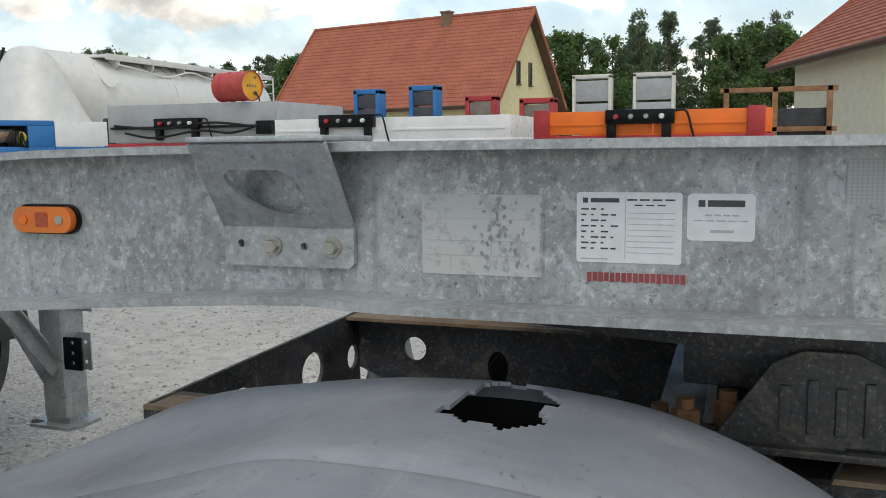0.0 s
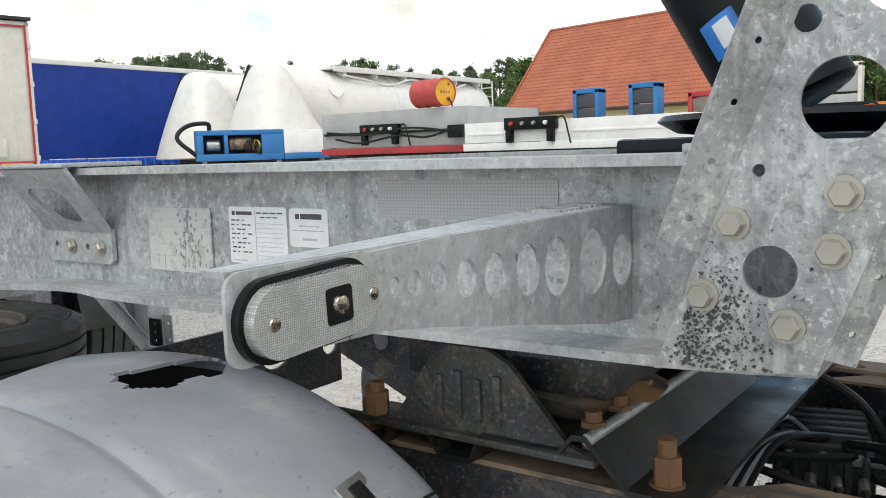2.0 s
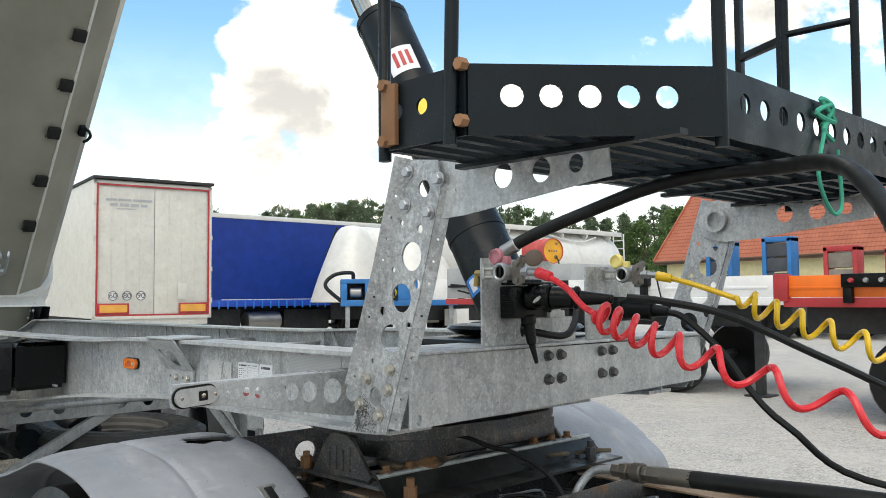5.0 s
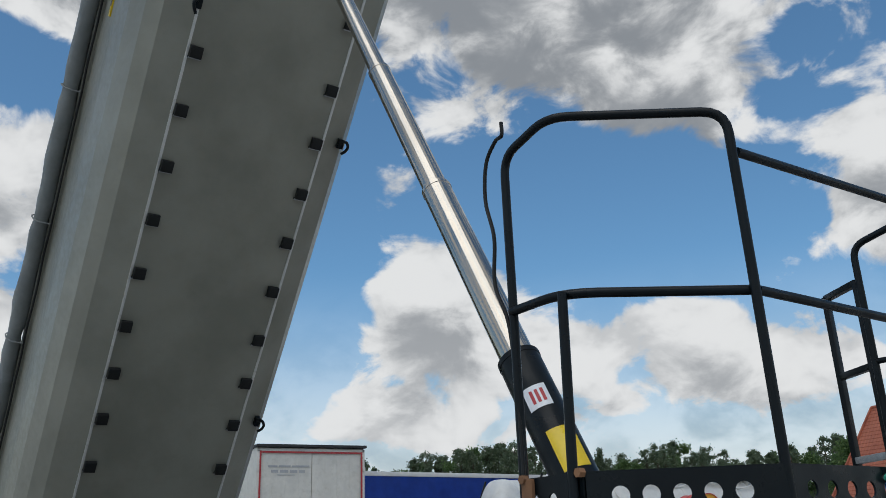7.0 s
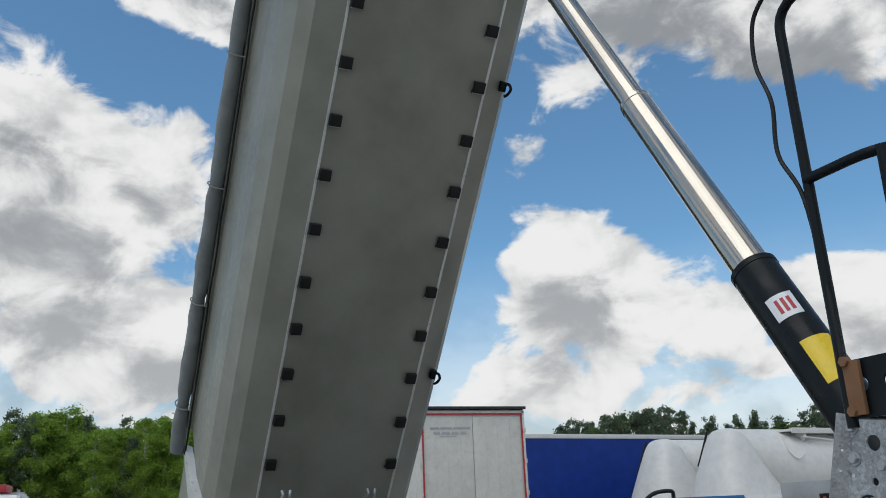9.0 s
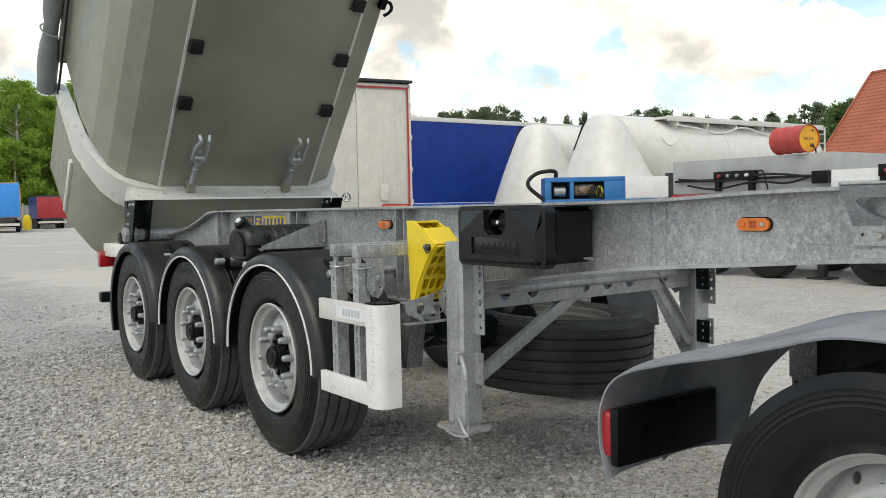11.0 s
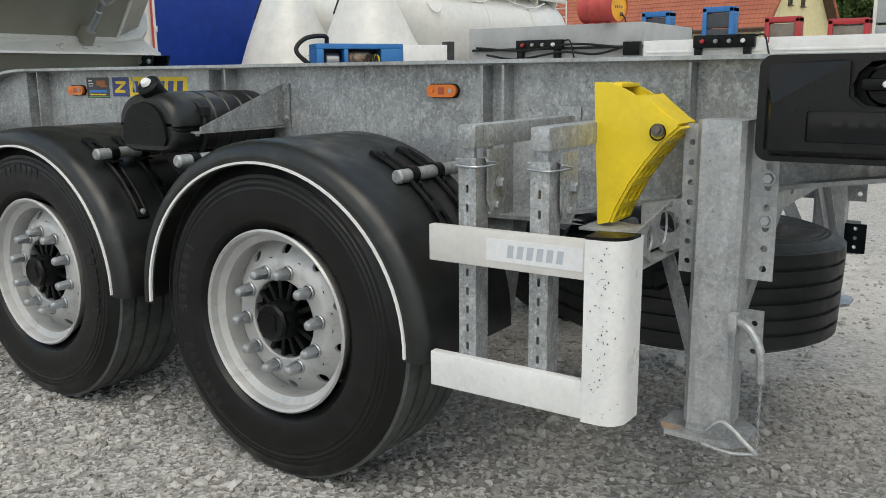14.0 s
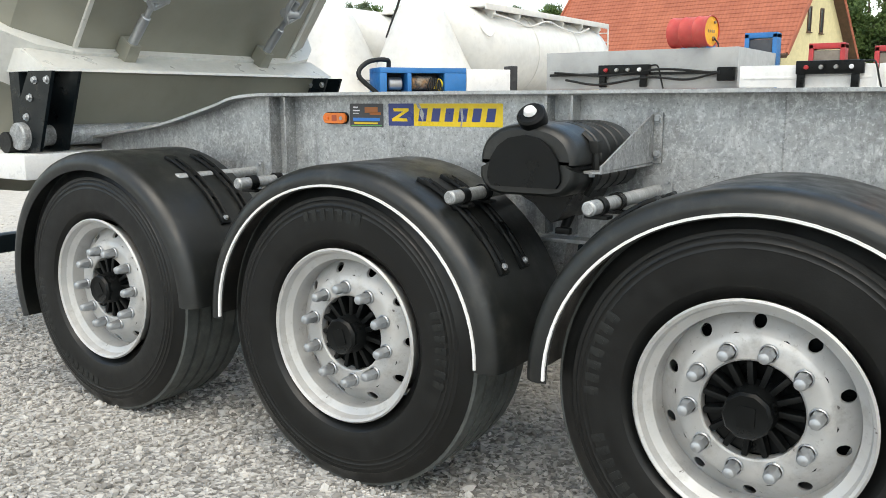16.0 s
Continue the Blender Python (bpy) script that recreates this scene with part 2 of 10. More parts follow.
RIM = rim_paint()
NUT = plain("zinc_nut", (0.42, 0.44, 0.46), 0.42, 0.7, 0.15, 0.3, (0.25, 0.25, 0.24))
BOLT_WARM = plain("aged_bolt", (0.45, 0.435, 0.39), 0.38, 0.75, 0.2, 0.4, (0.22, 0.17, 0.1))
UNION = plain("oily_union", (0.15, 0.135, 0.115), 0.45, 0.5, 0.35, 0.6, (0.1, 0.06, 0.035))
WHITE = plain("white_paint", (0.74, 0.74, 0.73), 0.34, 0, 0.05, 0.1, (0.4, 0.37, 0.31), 80, 0.0002)
TANK_WHITE = plain("tank_white_paint", (0.68, 0.67, 0.635), 0.4, 0, 0.04, 0.25, (0.45, 0.43, 0.38), 6, 0.0)
YELLOW = plain("yellow_plastic", (0.82, 0.6, 0.03), 0.38, 0, 0.1, 0.12, (0.3, 0.22, 0.06), 60, 0.0003)
AMBER = plain("amber_lens", (0.75, 0.17, 0.012), 0.16, 0, 0.15, 0.05, (0.3, 0.1, 0.02), 300, 0.0006, 0.6)
LAMP_CORE = plain("deep_amber_core", (0.42, 0.06, 0.008), 0.2, 0, 0.15, 0.05, (0.2, 0.05, 0.01), 300, 0.0006, 0.5)
STRIPE = plain("white_edging", (0.8, 0.8, 0.79), 0.45, 0, 0.04, 0.1)


def polished():
    """Ground steel rod with a faint oily film: grain runs round it, no blotches."""
    m = Mat("polished_steel")
    c = m.mix(m.ramp(m.noise(1.5, 3), 0.3, 0.7), (0.38, 0.352, 0.31), (0.45, 0.42, 0.37))
    m.set(color=c, metal=1.0, rough=m.ramp(m.noise(2.5, 3), 0.3, 0.7, 0.1, 0.16))
    return m.m


CHROME = polished()
ALU = plain("aluminium", (0.42, 0.42, 0.41), 0.4, 0.85, 0.1, 0.2)
CREAM = plain("cream_paint", (0.62, 0.6, 0.545), 0.42, 0, 0.05, 0.4, (0.4, 0.37, 0.31), 12, 0.0002)
BLUE_STICKER = plain("blue_sticker", (0.02, 0.2, 0.62), 0.35, 0, 0.06, 0.03)
NAVY_STICKER = plain("navy_sticker", (0.02, 0.04, 0.19), 0.35, 0, 0.06, 0.05)
YELLOW_STICKER = plain("yellow_sticker", (0.8, 0.56, 0.015), 0.35, 0, 0.05, 0.06)
PALE = plain("pale_label", (0.72, 0.73, 0.74), 0.4, 0.1, 0.05, 0.1)
INK = plain("label_ink", (0.06, 0.06, 0.065), 0.5, 0, 0.1, 0.0)
GREY_INK = plain("grey_label_ink", (0.42, 0.43, 0.44), 0.5, 0, 0.1, 0.0)
RED_INK = plain("red_paint_strip", (0.3, 0.05, 0.055), 0.6, 0, 0.3, 0.3, (0.35, 0.3, 0.3))
RED = plain("red_paint", (0.42, 0.03, 0.035), 0.4, 0, 0.15, 0.15)
RED_HOSE = plain("red_coil_tube", (0.7, 0.03, 0.04), 0.3, 0, 0.08, 0.05)
YELLOW_HOSE = plain("yellow_coil_tube", (0.8, 0.5, 0.02), 0.3, 0, 0.08, 0.05)
ORANGE = plain("orange_paint", (0.85, 0.17, 0.015), 0.4, 0, 0.08, 0.12)
GUARD_PAINT = plain("guard_paint", (0.6, 0.585, 0.56), 0.42, 0, 0.05, 0.2, (0.4, 0.38, 0.34), 60, 0.0004)
PLATE_ORANGE = plain("plate_orange", (0.75, 0.36, 0.06), 0.5, 0, 0.08, 0.15)
BLUE = plain("blue_paint", (0.015, 0.15, 0.4), 0.42, 0, 0.12, 0.15)
GREY_PANEL = plain("grey_panel", (0.36, 0.37, 0.37), 0.5, 0.1, 0.08, 0.2)
TARP = plain("grey_tarpaulin", (0.2, 0.215, 0.21), 0.6, 0, 0.15, 0.15, (0.1, 0.1, 0.09), 25, 0.003)


def weathered_fender():
    """Sun-bleached grey plastic with chalky smears, drip marks and dark scuffs."""
    m = Mat("grey_mudguard")
    c = m.mix(m.ramp(m.noise(3, 6, 0.6), 0.3, 0.7), (0.19, 0.202, 0.222), (0.26, 0.274, 0.3))
    c = m.mix(m.ramp(m.noise(6, 8, 0.7, stretch=(0.35, 1, 0.35), distortion=1.2), 0.5, 0.75, 0, 0.5), c, (0.36, 0.366, 0.375))
    c = m.mix(m.ramp(m.noise(26, 6, 0.7, stretch=(1, 0.25, 1)), 0.57, 0.72, 0, 0.45), c, (0.36, 0.365, 0.37))
    c = m.mix(m.ramp(m.noise(60, 5, 0.7), 0.6, 0.72, 0, 0.6), c, (0.05, 0.054, 0.06))
    c = m.mix(m.ramp(m.noise(2.2, 7, 0.7), 0.55, 0.75, 0, 0.35), c, (0.21, 0.19, 0.165))
    m.set(color=c, rough=m.ramp(m.noise(9, 5), 0.3, 0.7, 0.36, 0.6), spec=0.45)
    m.bump(m.noise(150, 3), 0.0005, 0.5)
    m.bump(m.noise(12, 4), 0.002, 0.3)
    return m.m


GREY_FENDER = weathered_fender()
GREEN_ROPE = plain("green_rope", (0.03, 0.3, 0.2), 0.8, 0, 0.2, 0.1, grain=400, bump=0.001)


def body_paint():
    m = Mat("tipper_body_paint")
    c = m.mix(m.ramp(m.noise(1.3, 6), 0.3, 0.7), (0.215, 0.214, 0.175), (0.285, 0.282, 0.235))
    c = m.mix(m.ramp(m.noise(5, 8, 0.7), 0.55, 0.85, 0, 0.3), c, (0.15, 0.145, 0.125))
    m.set(color=c, metal=0.25, rough=m.ramp(m.noise(14, 4), 0.3, 0.7, 0.34, 0.48))
    m.bump(m.noise(1.1, 3), 0.01, 0.25)
    return m.m


BODY = body_paint()


def grimy(name, base, rust, bare):
    """Old painted truck steel: grease, caked dust, rust blooms and bare worn spots."""
    m = Mat(name)
    c = m.mix(m.ramp(m.noise(4, 7, 0.65), 0.3, 0.7), tuple(x * 0.45 for x in base), tuple(x * 1.5 for x in base))
    c = m.mix(m.ramp(m.noise(9, 8, 0.72, distortion=0.8), 0.5, 0.68, 0, 0.7), c, (0.19, 0.165, 0.135))
    c = m.mix(m.ramp(m.noise(6.5, 9, 0.75), 0.62 - 0.16 * rust, 0.72 - 0.12 * rust, 0, 0.9), c, (0.24, 0.115, 0.045))
    c = m.mix(m.ramp(m.noise(45, 6, 0.75), 0.5, 0.66, 0, 0.55), c, (0.1, 0.055, 0.03))
    c = m.mix(m.ramp(m.noise(28, 5, 0.6), 0.64, 0.72, 0, bare), c, (0.42, 0.42, 0.41))
    c = m.mix(m.ramp(m.noise(3.1, 8, 0.7), 0.55, 0.66, 0, 0.85), c, (0.018, 0.017, 0.016))
    grit = m.noise(120, 6, 0.75)
    c = m.mix(m.ramp(grit, 0.55, 0.65, 0, 0.6), c, (0.3, 0.27, 0.23))
    c = m.mix(m.ramp(grit, 0.37, 0.45, 0.6, 0), c, (0.015, 0.014, 0.013))
    m.set(color=c, rough=m.ramp(m.noise(8, 6), 0.35, 0.7, 0.3, 0.8), metal=0.15)
    m.bump(m.noise(60, 6, 0.7), 0.002, 0.7)
    m.bump(m.noise(14, 5), 0.004, 0.4)
    return m.m


DUSTY = grimy("grimy_plate", (0.07, 0.072, 0.075), 0.3, 0.75)
BODY_LIGHT = plain("pale_body_paint", (0.6, 0.6, 0.57), 0.36, 0.1, 0.05, 0.2, (0.33, 0.32, 0.28), 40, 0.0003)


def rusty():
    m = Mat("rusty_steel")
    c = m.mix(m.ramp(m.noise(7, 8, 0.7), 0.42, 0.6), (0.045, 0.045, 0.048), (0.32, 0.17, 0.075))
    c = m.mix(m.ramp(m.noise(40, 6, 0.7), 0.45, 0.75, 0, 0.6), c, (0.19, 0.1, 0.045))
    c = m.mix(m.ramp(m.noise(5, 7, 0.7), 0.45, 0.65, 0, 0.75), c, (0.4, 0.36, 0.3))
    m.set(color=c, rough=0.75, metal=0.1)
    m.bump(m.noise(70, 6, 0.7), 0.0018, 0.7)
    return m.m


def rail_rust():
    """Frame flange: flaking dark paint over tan, dusty rust."""
    m = Mat("dusty_rail_rust")
    c = m.mix(m.ramp(m.noise(9, 7, 0.7), 0.3, 0.7), (0.2, 0.125, 0.075), (0.36, 0.27, 0.19))
    c = m.mix(m.ramp(m.noise(5, 8, 0.72, stretch=(0.5, 1, 1)), 0.5, 0.6, 0, 0.85), c, (0.07, 0.066, 0.062))
    c = m.mix(m.ramp(m.noise(50, 6, 0.7), 0.55, 0.7, 0, 0.5), c, (0.3, 0.15, 0.065))
    m.set(color=c, rough=0.75, spec=0.35)
    m.bump(m.noise(70, 6, 0.7), 0.0014, 0.6)
    return m.m


def greasy():
    """Black, greasy steel with dry tan dust in patches and bright rubbed spots."""
    m = Mat("greasy_black_steel")
    c = m.mix(m.ramp(m.noise(6, 7, 0.7), 0.35, 0.7), (0.012, 0.0135, 0.013), (0.045, 0.046, 0.042))
    c = m.mix(m.ramp(m.noise(4, 8, 0.7, stretch=(1, 0.3, 1)), 0.55, 0.72, 0, 0.5), c, (0.13, 0.105, 0.08))
    c = m.mix(m.ramp(m.noise(36, 6, 0.7, stretch=(1, 0.25, 1)), 0.66, 0.74, 0, 0.4), c, (0.3, 0.31, 0.3))
    m.set(color=c, rough=m.ramp(m.noise(7, 6), 0.3, 0.7, 0.24, 0.55), metal=0.2, spec=0.5)
    m.bump(m.noise(40, 5, 0.7), 0.001, 0.5)
    return m.m


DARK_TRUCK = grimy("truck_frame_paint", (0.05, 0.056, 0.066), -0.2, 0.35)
RUST = rusty()
RAIL_RUST = rail_rust()
GREASY = greasy()
RUST_BOLT = plain("rusty_bolt", (0.25, 0.125, 0.06), 0.8, 0.05, 0.3, 0.4, (0.16, 0.08, 0.04), 130, 0.0015)


def lens_clear():
    m = Mat("clear_ribbed_lens")
    grid = m.cells(620, "Distance", rand=0.15)
    c = m.mix(m.ramp(grid, 0.15, 0.5), (0.62, 0.63, 0.62), (0.3, 0.31, 0.31))
    c = m.mix(m.ramp(m.noise(45, 4), 0.42, 0.66, 0, 0.55), c, (0.26, 0.27, 0.27))
    m.set(color=c, rough=0.16, metal=0.2, coat=0.8)
    m.bump(grid, 0.0008, 0.35)
    return m.m


LENS = lens_clear()
MESH_TAPE = Mat("hex_reflector_tape")
_hex = MESH_TAPE.cells(190, "Distance", "DISTANCE_TO_EDGE", rand=0.0, stretch=(1, 1, 1.15))
MESH_TAPE.set(color=MESH_TAPE.mix(MESH_TAPE.ramp(_hex, 0.05, 0.18), (0.33, 0.34, 0.345), (0.42, 0.43, 0.44)), rough=0.4, metal=0.2)
MESH_TAPE = MESH_TAPE.m
RED_LENS = plain("red_lens", (0.35, 0.01, 0.015), 0.15, 0, 0.1, 0.05, coat=0.6)

# ---- mesh helpers ----


def empty(name, loc=(0, 0, 0), label="", category="", group="", kind=""):
    """A thing: an Empty at its base."""
    ob = new(name)
    ob.location = loc
    ob.empty_display_size = 0.05
    return tagged(ob, label, category, group, kind)


def link(name, me, parent=None, label="", m=None):
    """An object on the mesh me, laid in world metres (or at m), under parent."""
    ob = new(name, me)
    if parent is not None:
        ob.parent = parent
        if parent.type == "EMPTY":
            ob.matrix_parent_inverse = Matrix.Translation(-Vector(parent.location))
        elif parent.type == "MESH":
            ob.matrix_parent_inverse = parent.matrix_basis.inverted()
    if m is not None:
        ob.matrix_basis = m
    return tagged(ob, label)


def mesh_of(name, bm, material, sharp=35, smooth=True):
    bmesh.ops.recalc_face_normals(bm, faces=bm.faces[:])
    me = bpy.data.meshes.new(name)
    bm.to_mesh(me)
    bm.free()
    me.materials.append(material)
    if smooth:
        me.polygons.foreach_set("use_smooth", [True] * len(me.polygons))
        me.set_sharp_from_angle(angle=radians(sharp))
    return me


def part(name, bm, material, parent=None, label="", m=None, sharp=35):
    return link(name, mesh_of(name, bm, material, sharp), parent, label, m)


def bm_new():
    return bmesh.new()


def box(bm, x0, x1, y0, y1, z0, z1, bevel=0.0, m=None):
    """A box with rounded edges, added to bm."""
    tmp = bmesh.new()
    bmesh.ops.create_cube(tmp, size=1)
    for v in tmp.verts:
        v.co = Vector(((x0 + x1) / 2 + v.co.x * (x1 - x0), (y0 + y1) / 2 + v.co.y * (y1 - y0), (z0 + z1) / 2 + v.co.z * (z1 - z0)))
    if bevel:
        bmesh.ops.bevel(tmp, geom=tmp.edges[:], offset=bevel, segments=2, affect="EDGES", profile=0.6)
    return join(bm, tmp, m)


def join(bm, tmp, m=None):
    if m is not None:
        bmesh.ops.transform(tmp, matrix=m, verts=tmp.verts[:])
    me = bpy.data.meshes.new("tmp")
    tmp.to_mesh(me)
    tmp.free()
    bm.from_mesh(me)
    bpy.data.meshes.remove(me)
    return bm


def frame_to(a, b):
    """A pose at a whose z points to b."""
    a, b = Vector(a), Vector(b)
    return Matrix.Translation(a) @ (b - a).to_track_quat("Z", "Y").to_matrix().to_4x4()


def rod(bm, a, b, r, seg=16, r2=None, bevel=0.0):
    """A round bar from a to b."""
    a, b = Vector(a), Vector(b)
    h, r2 = (b - a).length, r if r2 is None else r2
    prof = [(0, 0), (r, 0), (r2, h), (0, h)]
    if bevel:
        prof = [(0, 0), (r - bevel, 0), (r, bevel), (r2, h - bevel), (r2 - bevel, h), (0, h)]
    return lathe(bm, prof, frame_to(a, b), seg)


def lathe(bm, prof, m=None, seg=32, arc=360.0, start=0.0):
    """A profile of (radius, height) turned about z."""
    m = m or Matrix.Identity(4)
    full = abs(arc - 360) < 1e-6
    rings = []
    steps = seg if full else seg + 1
    for r, h in prof:
        if r < 1e-7:
            rings.append([bm.verts.new(m @ Vector((0, 0, h)))])
            continue
        rings.append([bm.verts.new(m @ Vector((r * math.cos(a), r * math.sin(a), h)))
                      for a in (radians(start + arc * i / seg) for i in range(steps))])
    for p, q in zip(rings, rings[1:]):
        for i in range(seg):
            j = (i + 1) % steps
            a, b, c, d = p[i % len(p)], p[j % len(p)], q[j % len(q)], q[i % len(q)]
            f = [v for k, v in enumerate((a, b, c, d)) if v not in (a, b, c, d)[:k]]
            if len(f) > 2:
                bm.faces.new(f)
    return bm


def prism(bm, pts, m, depth):
    """A polygon of (x, y) with thickness along z, laid by m."""
    return plate(bm, pts, [], m, depth)


def plate(bm, outer, holes, m, depth):
    """Sheet metal: an outline with real holes, depth thick along z of m."""
    loops = [[Vector((x, y, 0)) for x, y in loop] for loop in (outer, *holes)]
    tris = tessellate_polygon(loops)
    flat = [v for loop in loops for v in loop]
    lo = [bm.verts.new(m @ v) for v in flat]
    hi = [bm.verts.new(m @ (v + Vector((0, 0, depth)))) for v in flat]
    for t in tris:
        bm.faces.new([lo[i] for i in t])
        bm.faces.new([hi[i] for i in reversed(t)])
    k = 0
    for loop in loops:
        n = len(loop)
        for i in range(n):
            a, b = k + i, k + (i + 1) % n
            bm.faces.new((lo[a], lo[b], hi[b], hi[a]))
        k += n
    return bm


def ring_pts(cx, cy, r, n=20, ry=None):
    ry = r if ry is None else ry
    return [(cx + r * math.cos(2 * math.pi * i / n), cy + ry * math.sin(2 * math.pi * i / n)) for i in range(n)]


def round_rect(x0, x1, y0, y1, r, n=5):
    pts = []
    for cx, cy, a in ((x1 - r, y1 - r, 0), (x0 + r, y1 - r, 90), (x0 + r, y0 + r, 180), (x1 - r, y0 + r, 270)):
        pts += [(cx + r * math.cos(radians(a + 90 * i / n)), cy + r * math.sin(radians(a + 90 * i / n))) for i in range(n + 1)]
    return pts


# poses that lay a plate's (x, y) as world (x, z), facing -y, and as world (y, z), facing +x
def side_face(y):
    return Matrix(((1, 0, 0, 0), (0, 0, -1, y), (0, 1, 0, 0), (0, 0, 0, 1)))


def front_face(x):
    return Matrix(((0, 0, 1, x), (1, 0, 0, 0), (0, 1, 0, 0), (0, 0, 0, 1)))


def smooth_path(pts, steps=8):
    """A Catmull-Rom line through the points."""
    p = [Vector(q) for q in pts]
    p = [2 * p[0] - p[1], *p, 2 * p[-1] - p[-2]]
    out = []
    for a, b, c, d in zip(p, p[1:], p[2:], p[3:]):
        for i in range(steps):
            t = i / steps
            out.append(0.5 * (2 * b + (c - a) * t + (2 * a - 5 * b + 4 * c - d) * t * t + (3 * b - a - 3 * c + d) * t**3))
    return [*out, p[-2]]


def tube(bm, pts, r, seg=10, steps=8, smooth=True):
    """A bent round tube through the points."""
    path = smooth_path(pts, steps) if smooth else [Vector(q) for q in pts]
    t0 = (path[1] - path[0]).normalized()
    side = t0.orthogonal().normalized()
    rings = []
    for i, p in enumerate(path):
        t = (path[min(i + 1, len(path) - 1)] - path[max(i - 1, 0)]).normalized()
        side = (side - t * side.dot(t)).normalized()
        other = t.cross(side)
        rings.append([bm.verts.new(p + r * (math.cos(a) * side + math.sin(a) * other)) for a in (2 * math.pi * k / seg for k in range(seg))])
    for p, q in zip(rings, rings[1:]):
        for k in range(seg):
            bm.faces.new((p[k], p[(k + 1) % seg], q[(k + 1) % seg], q[k]))
    bm.faces.new(rings[0][::-1])
    bm.faces.new(rings[-1])
    return bm


def corner_path(pts, r, n=5):
    """A polyline whose corners are rounded, for bent rails."""
    p = [Vector(q) for q in pts]
    out = [p[0]]
    for a, b, c in zip(p, p[1:], p[2:]):
        d1, d2 = (a - b).normalized(), (c - b).normalized()
        k = min(r, (a - b).length / 2, (c - b).length / 2)
        s, e = b + d1 * k, b + d2 * k
        out += [(1 - t) ** 2 * s + 2 * t * (1 - t) * b + t * t * e for t in (i / n for i in range(n + 1))]
    return [*out, p[-1]]


def hex_bolt_mesh(name, material, r=0.014, h=0.012, washer=0.019):
    bm = bm_new()
    lathe(bm, [(0, 0), (washer, 0), (washer, 0.003), (r * 0.9, 0.003)], None, 16)
    lathe(bm, [(r, 0.003), (r, h), (r * 0.86, h + 0.003), (0, h + 0.003)], None, 6)
    return mesh_of(name, bm, material, 25)


FACE_NEAR = Matrix.Rotation(radians(90), 4, "X")     # z of a part turned to -y
FACE_FRONT = Matrix.Rotation(radians(90), 4, "Y")    # z of a part turned to +x
BOLT = hex_bolt_mesh("bolt", BOLT_WARM, 0.0128, 0.011, 0.0165)
BOLT_ZINC = hex_bolt_mesh("bolt", NUT)
BOLT_DARK = hex_bolt_mesh("bolt", plain("dark_bolt", (0.1, 0.1, 0.1), 0.5, 0.4, 0.3, 0.3), 0.013, 0.016, 0.018)


def bolts(parent, me, places, turn):
    for p in places:
        link("bolt", me, parent, "", Matrix.Translation(p) @ turn)

# ---- the tipping semi-trailer: chassis ----
trailer = empty("semi_trailer", (0, 0, 0), "galvanised three-axle tipping semi-trailer chassis standing on gravel, coupled to a tractor", "semi-trailer")
WEB = 0.62
TOP_LINE = [(-3.4, 1.12), (-3.2, 1.146), (-2.85, 1.19), (-2.5, 1.27), (-2.29, 1.318), (-1.8, 1.324), (0.0, 1.324), (2.0, 1.326), (2.8, 1.35), (4.40, 1.353)]
BOTTOM_LINE = [(4.33, 1.14), (4.1, 1.13), (3.25, 1.125), (3.08, 1.13), (2.9, 1.122), (2.6, 1.1), (2.0, 1.052), (1.27, 0.955), (0.75, 0.85), (0.5, 0.822), (-2.9, 0.822), (-3.4, 0.96)]


def flange(bm, line, y0, y1, th, up):
    """A strip that follows a line of (x, z), from y0 to y1."""
    pts = [Vector((x, 0, z)) for x, z in smooth_line(line)]
    lo, hi = [], []
    for p in pts:
        a, b = (p.z, p.z + th) if up else (p.z - th, p.z)
        lo.append([bm.verts.new((p.x, y, a)) for y in (y0, y1)])
        hi.append([bm.verts.new((p.x, y, b)) for y in (y0, y1)])
    for i in range(len(pts) - 1):
        bm.faces.new((lo[i][0], lo[i][1], lo[i + 1][1], lo[i + 1][0]))
        bm.faces.new((hi[i][0], hi[i + 1][0], hi[i + 1][1], hi[i][1]))
        for k in (0, 1):
            bm.faces.new((lo[i][k], lo[i + 1][k], hi[i + 1][k], hi[i][k]))
    for i in (0, -1):
        bm.faces.new((lo[i][0], lo[i][1], hi[i][1], hi[i][0]))


def smooth_line(line, steps=5):
    return [(p.x, p.y) for p in smooth_path([(x, z, 0) for x, z in line], steps)]


for s in (-1, 1):
    bm = bm_new()
    outline = smooth_line(TOP_LINE) + smooth_line(BOTTOM_LINE)
    prism(bm, outline, side_face(s * WEB + 0.004), 0.008)
    beam = part("beam_web", bm, GALV, trailer, "spangled galvanised steel beam web with run marks")
    bm = bm_new()
    flange(bm, TOP_LINE, s * WEB - 0.07, s * WEB + 0.07, 0.012, False)
    part("top_flange", bm, GALV_PLAIN, trailer)
    bm = bm_new()
    flange(bm, BOTTOM_LINE, s * WEB - 0.075, s * WEB + 0.075, 0.012, True)
    part("bottom_flange", bm, GALV_PLAIN, trailer)
    # upright stiffeners on the outside of the web
    for x in (-2.13, -2.04, -0.83, -0.735, 0.452, 0.53, 1.12):
        bm = bm_new()
        top = 1.31 if x > -2.2 else 1.3
        prism(bm, [(0, 0), (0.062, 0), (0.062, top - 0.84), (0, top - 0.84)], pose(x, s * (WEB + 0.004) - (0.062 if s > 0 else 0) * 0, 0.836, 90, 0, 90 if s > 0 else -90), 0.008)
        part("stiffener", bm, GALV_DARK, trailer)
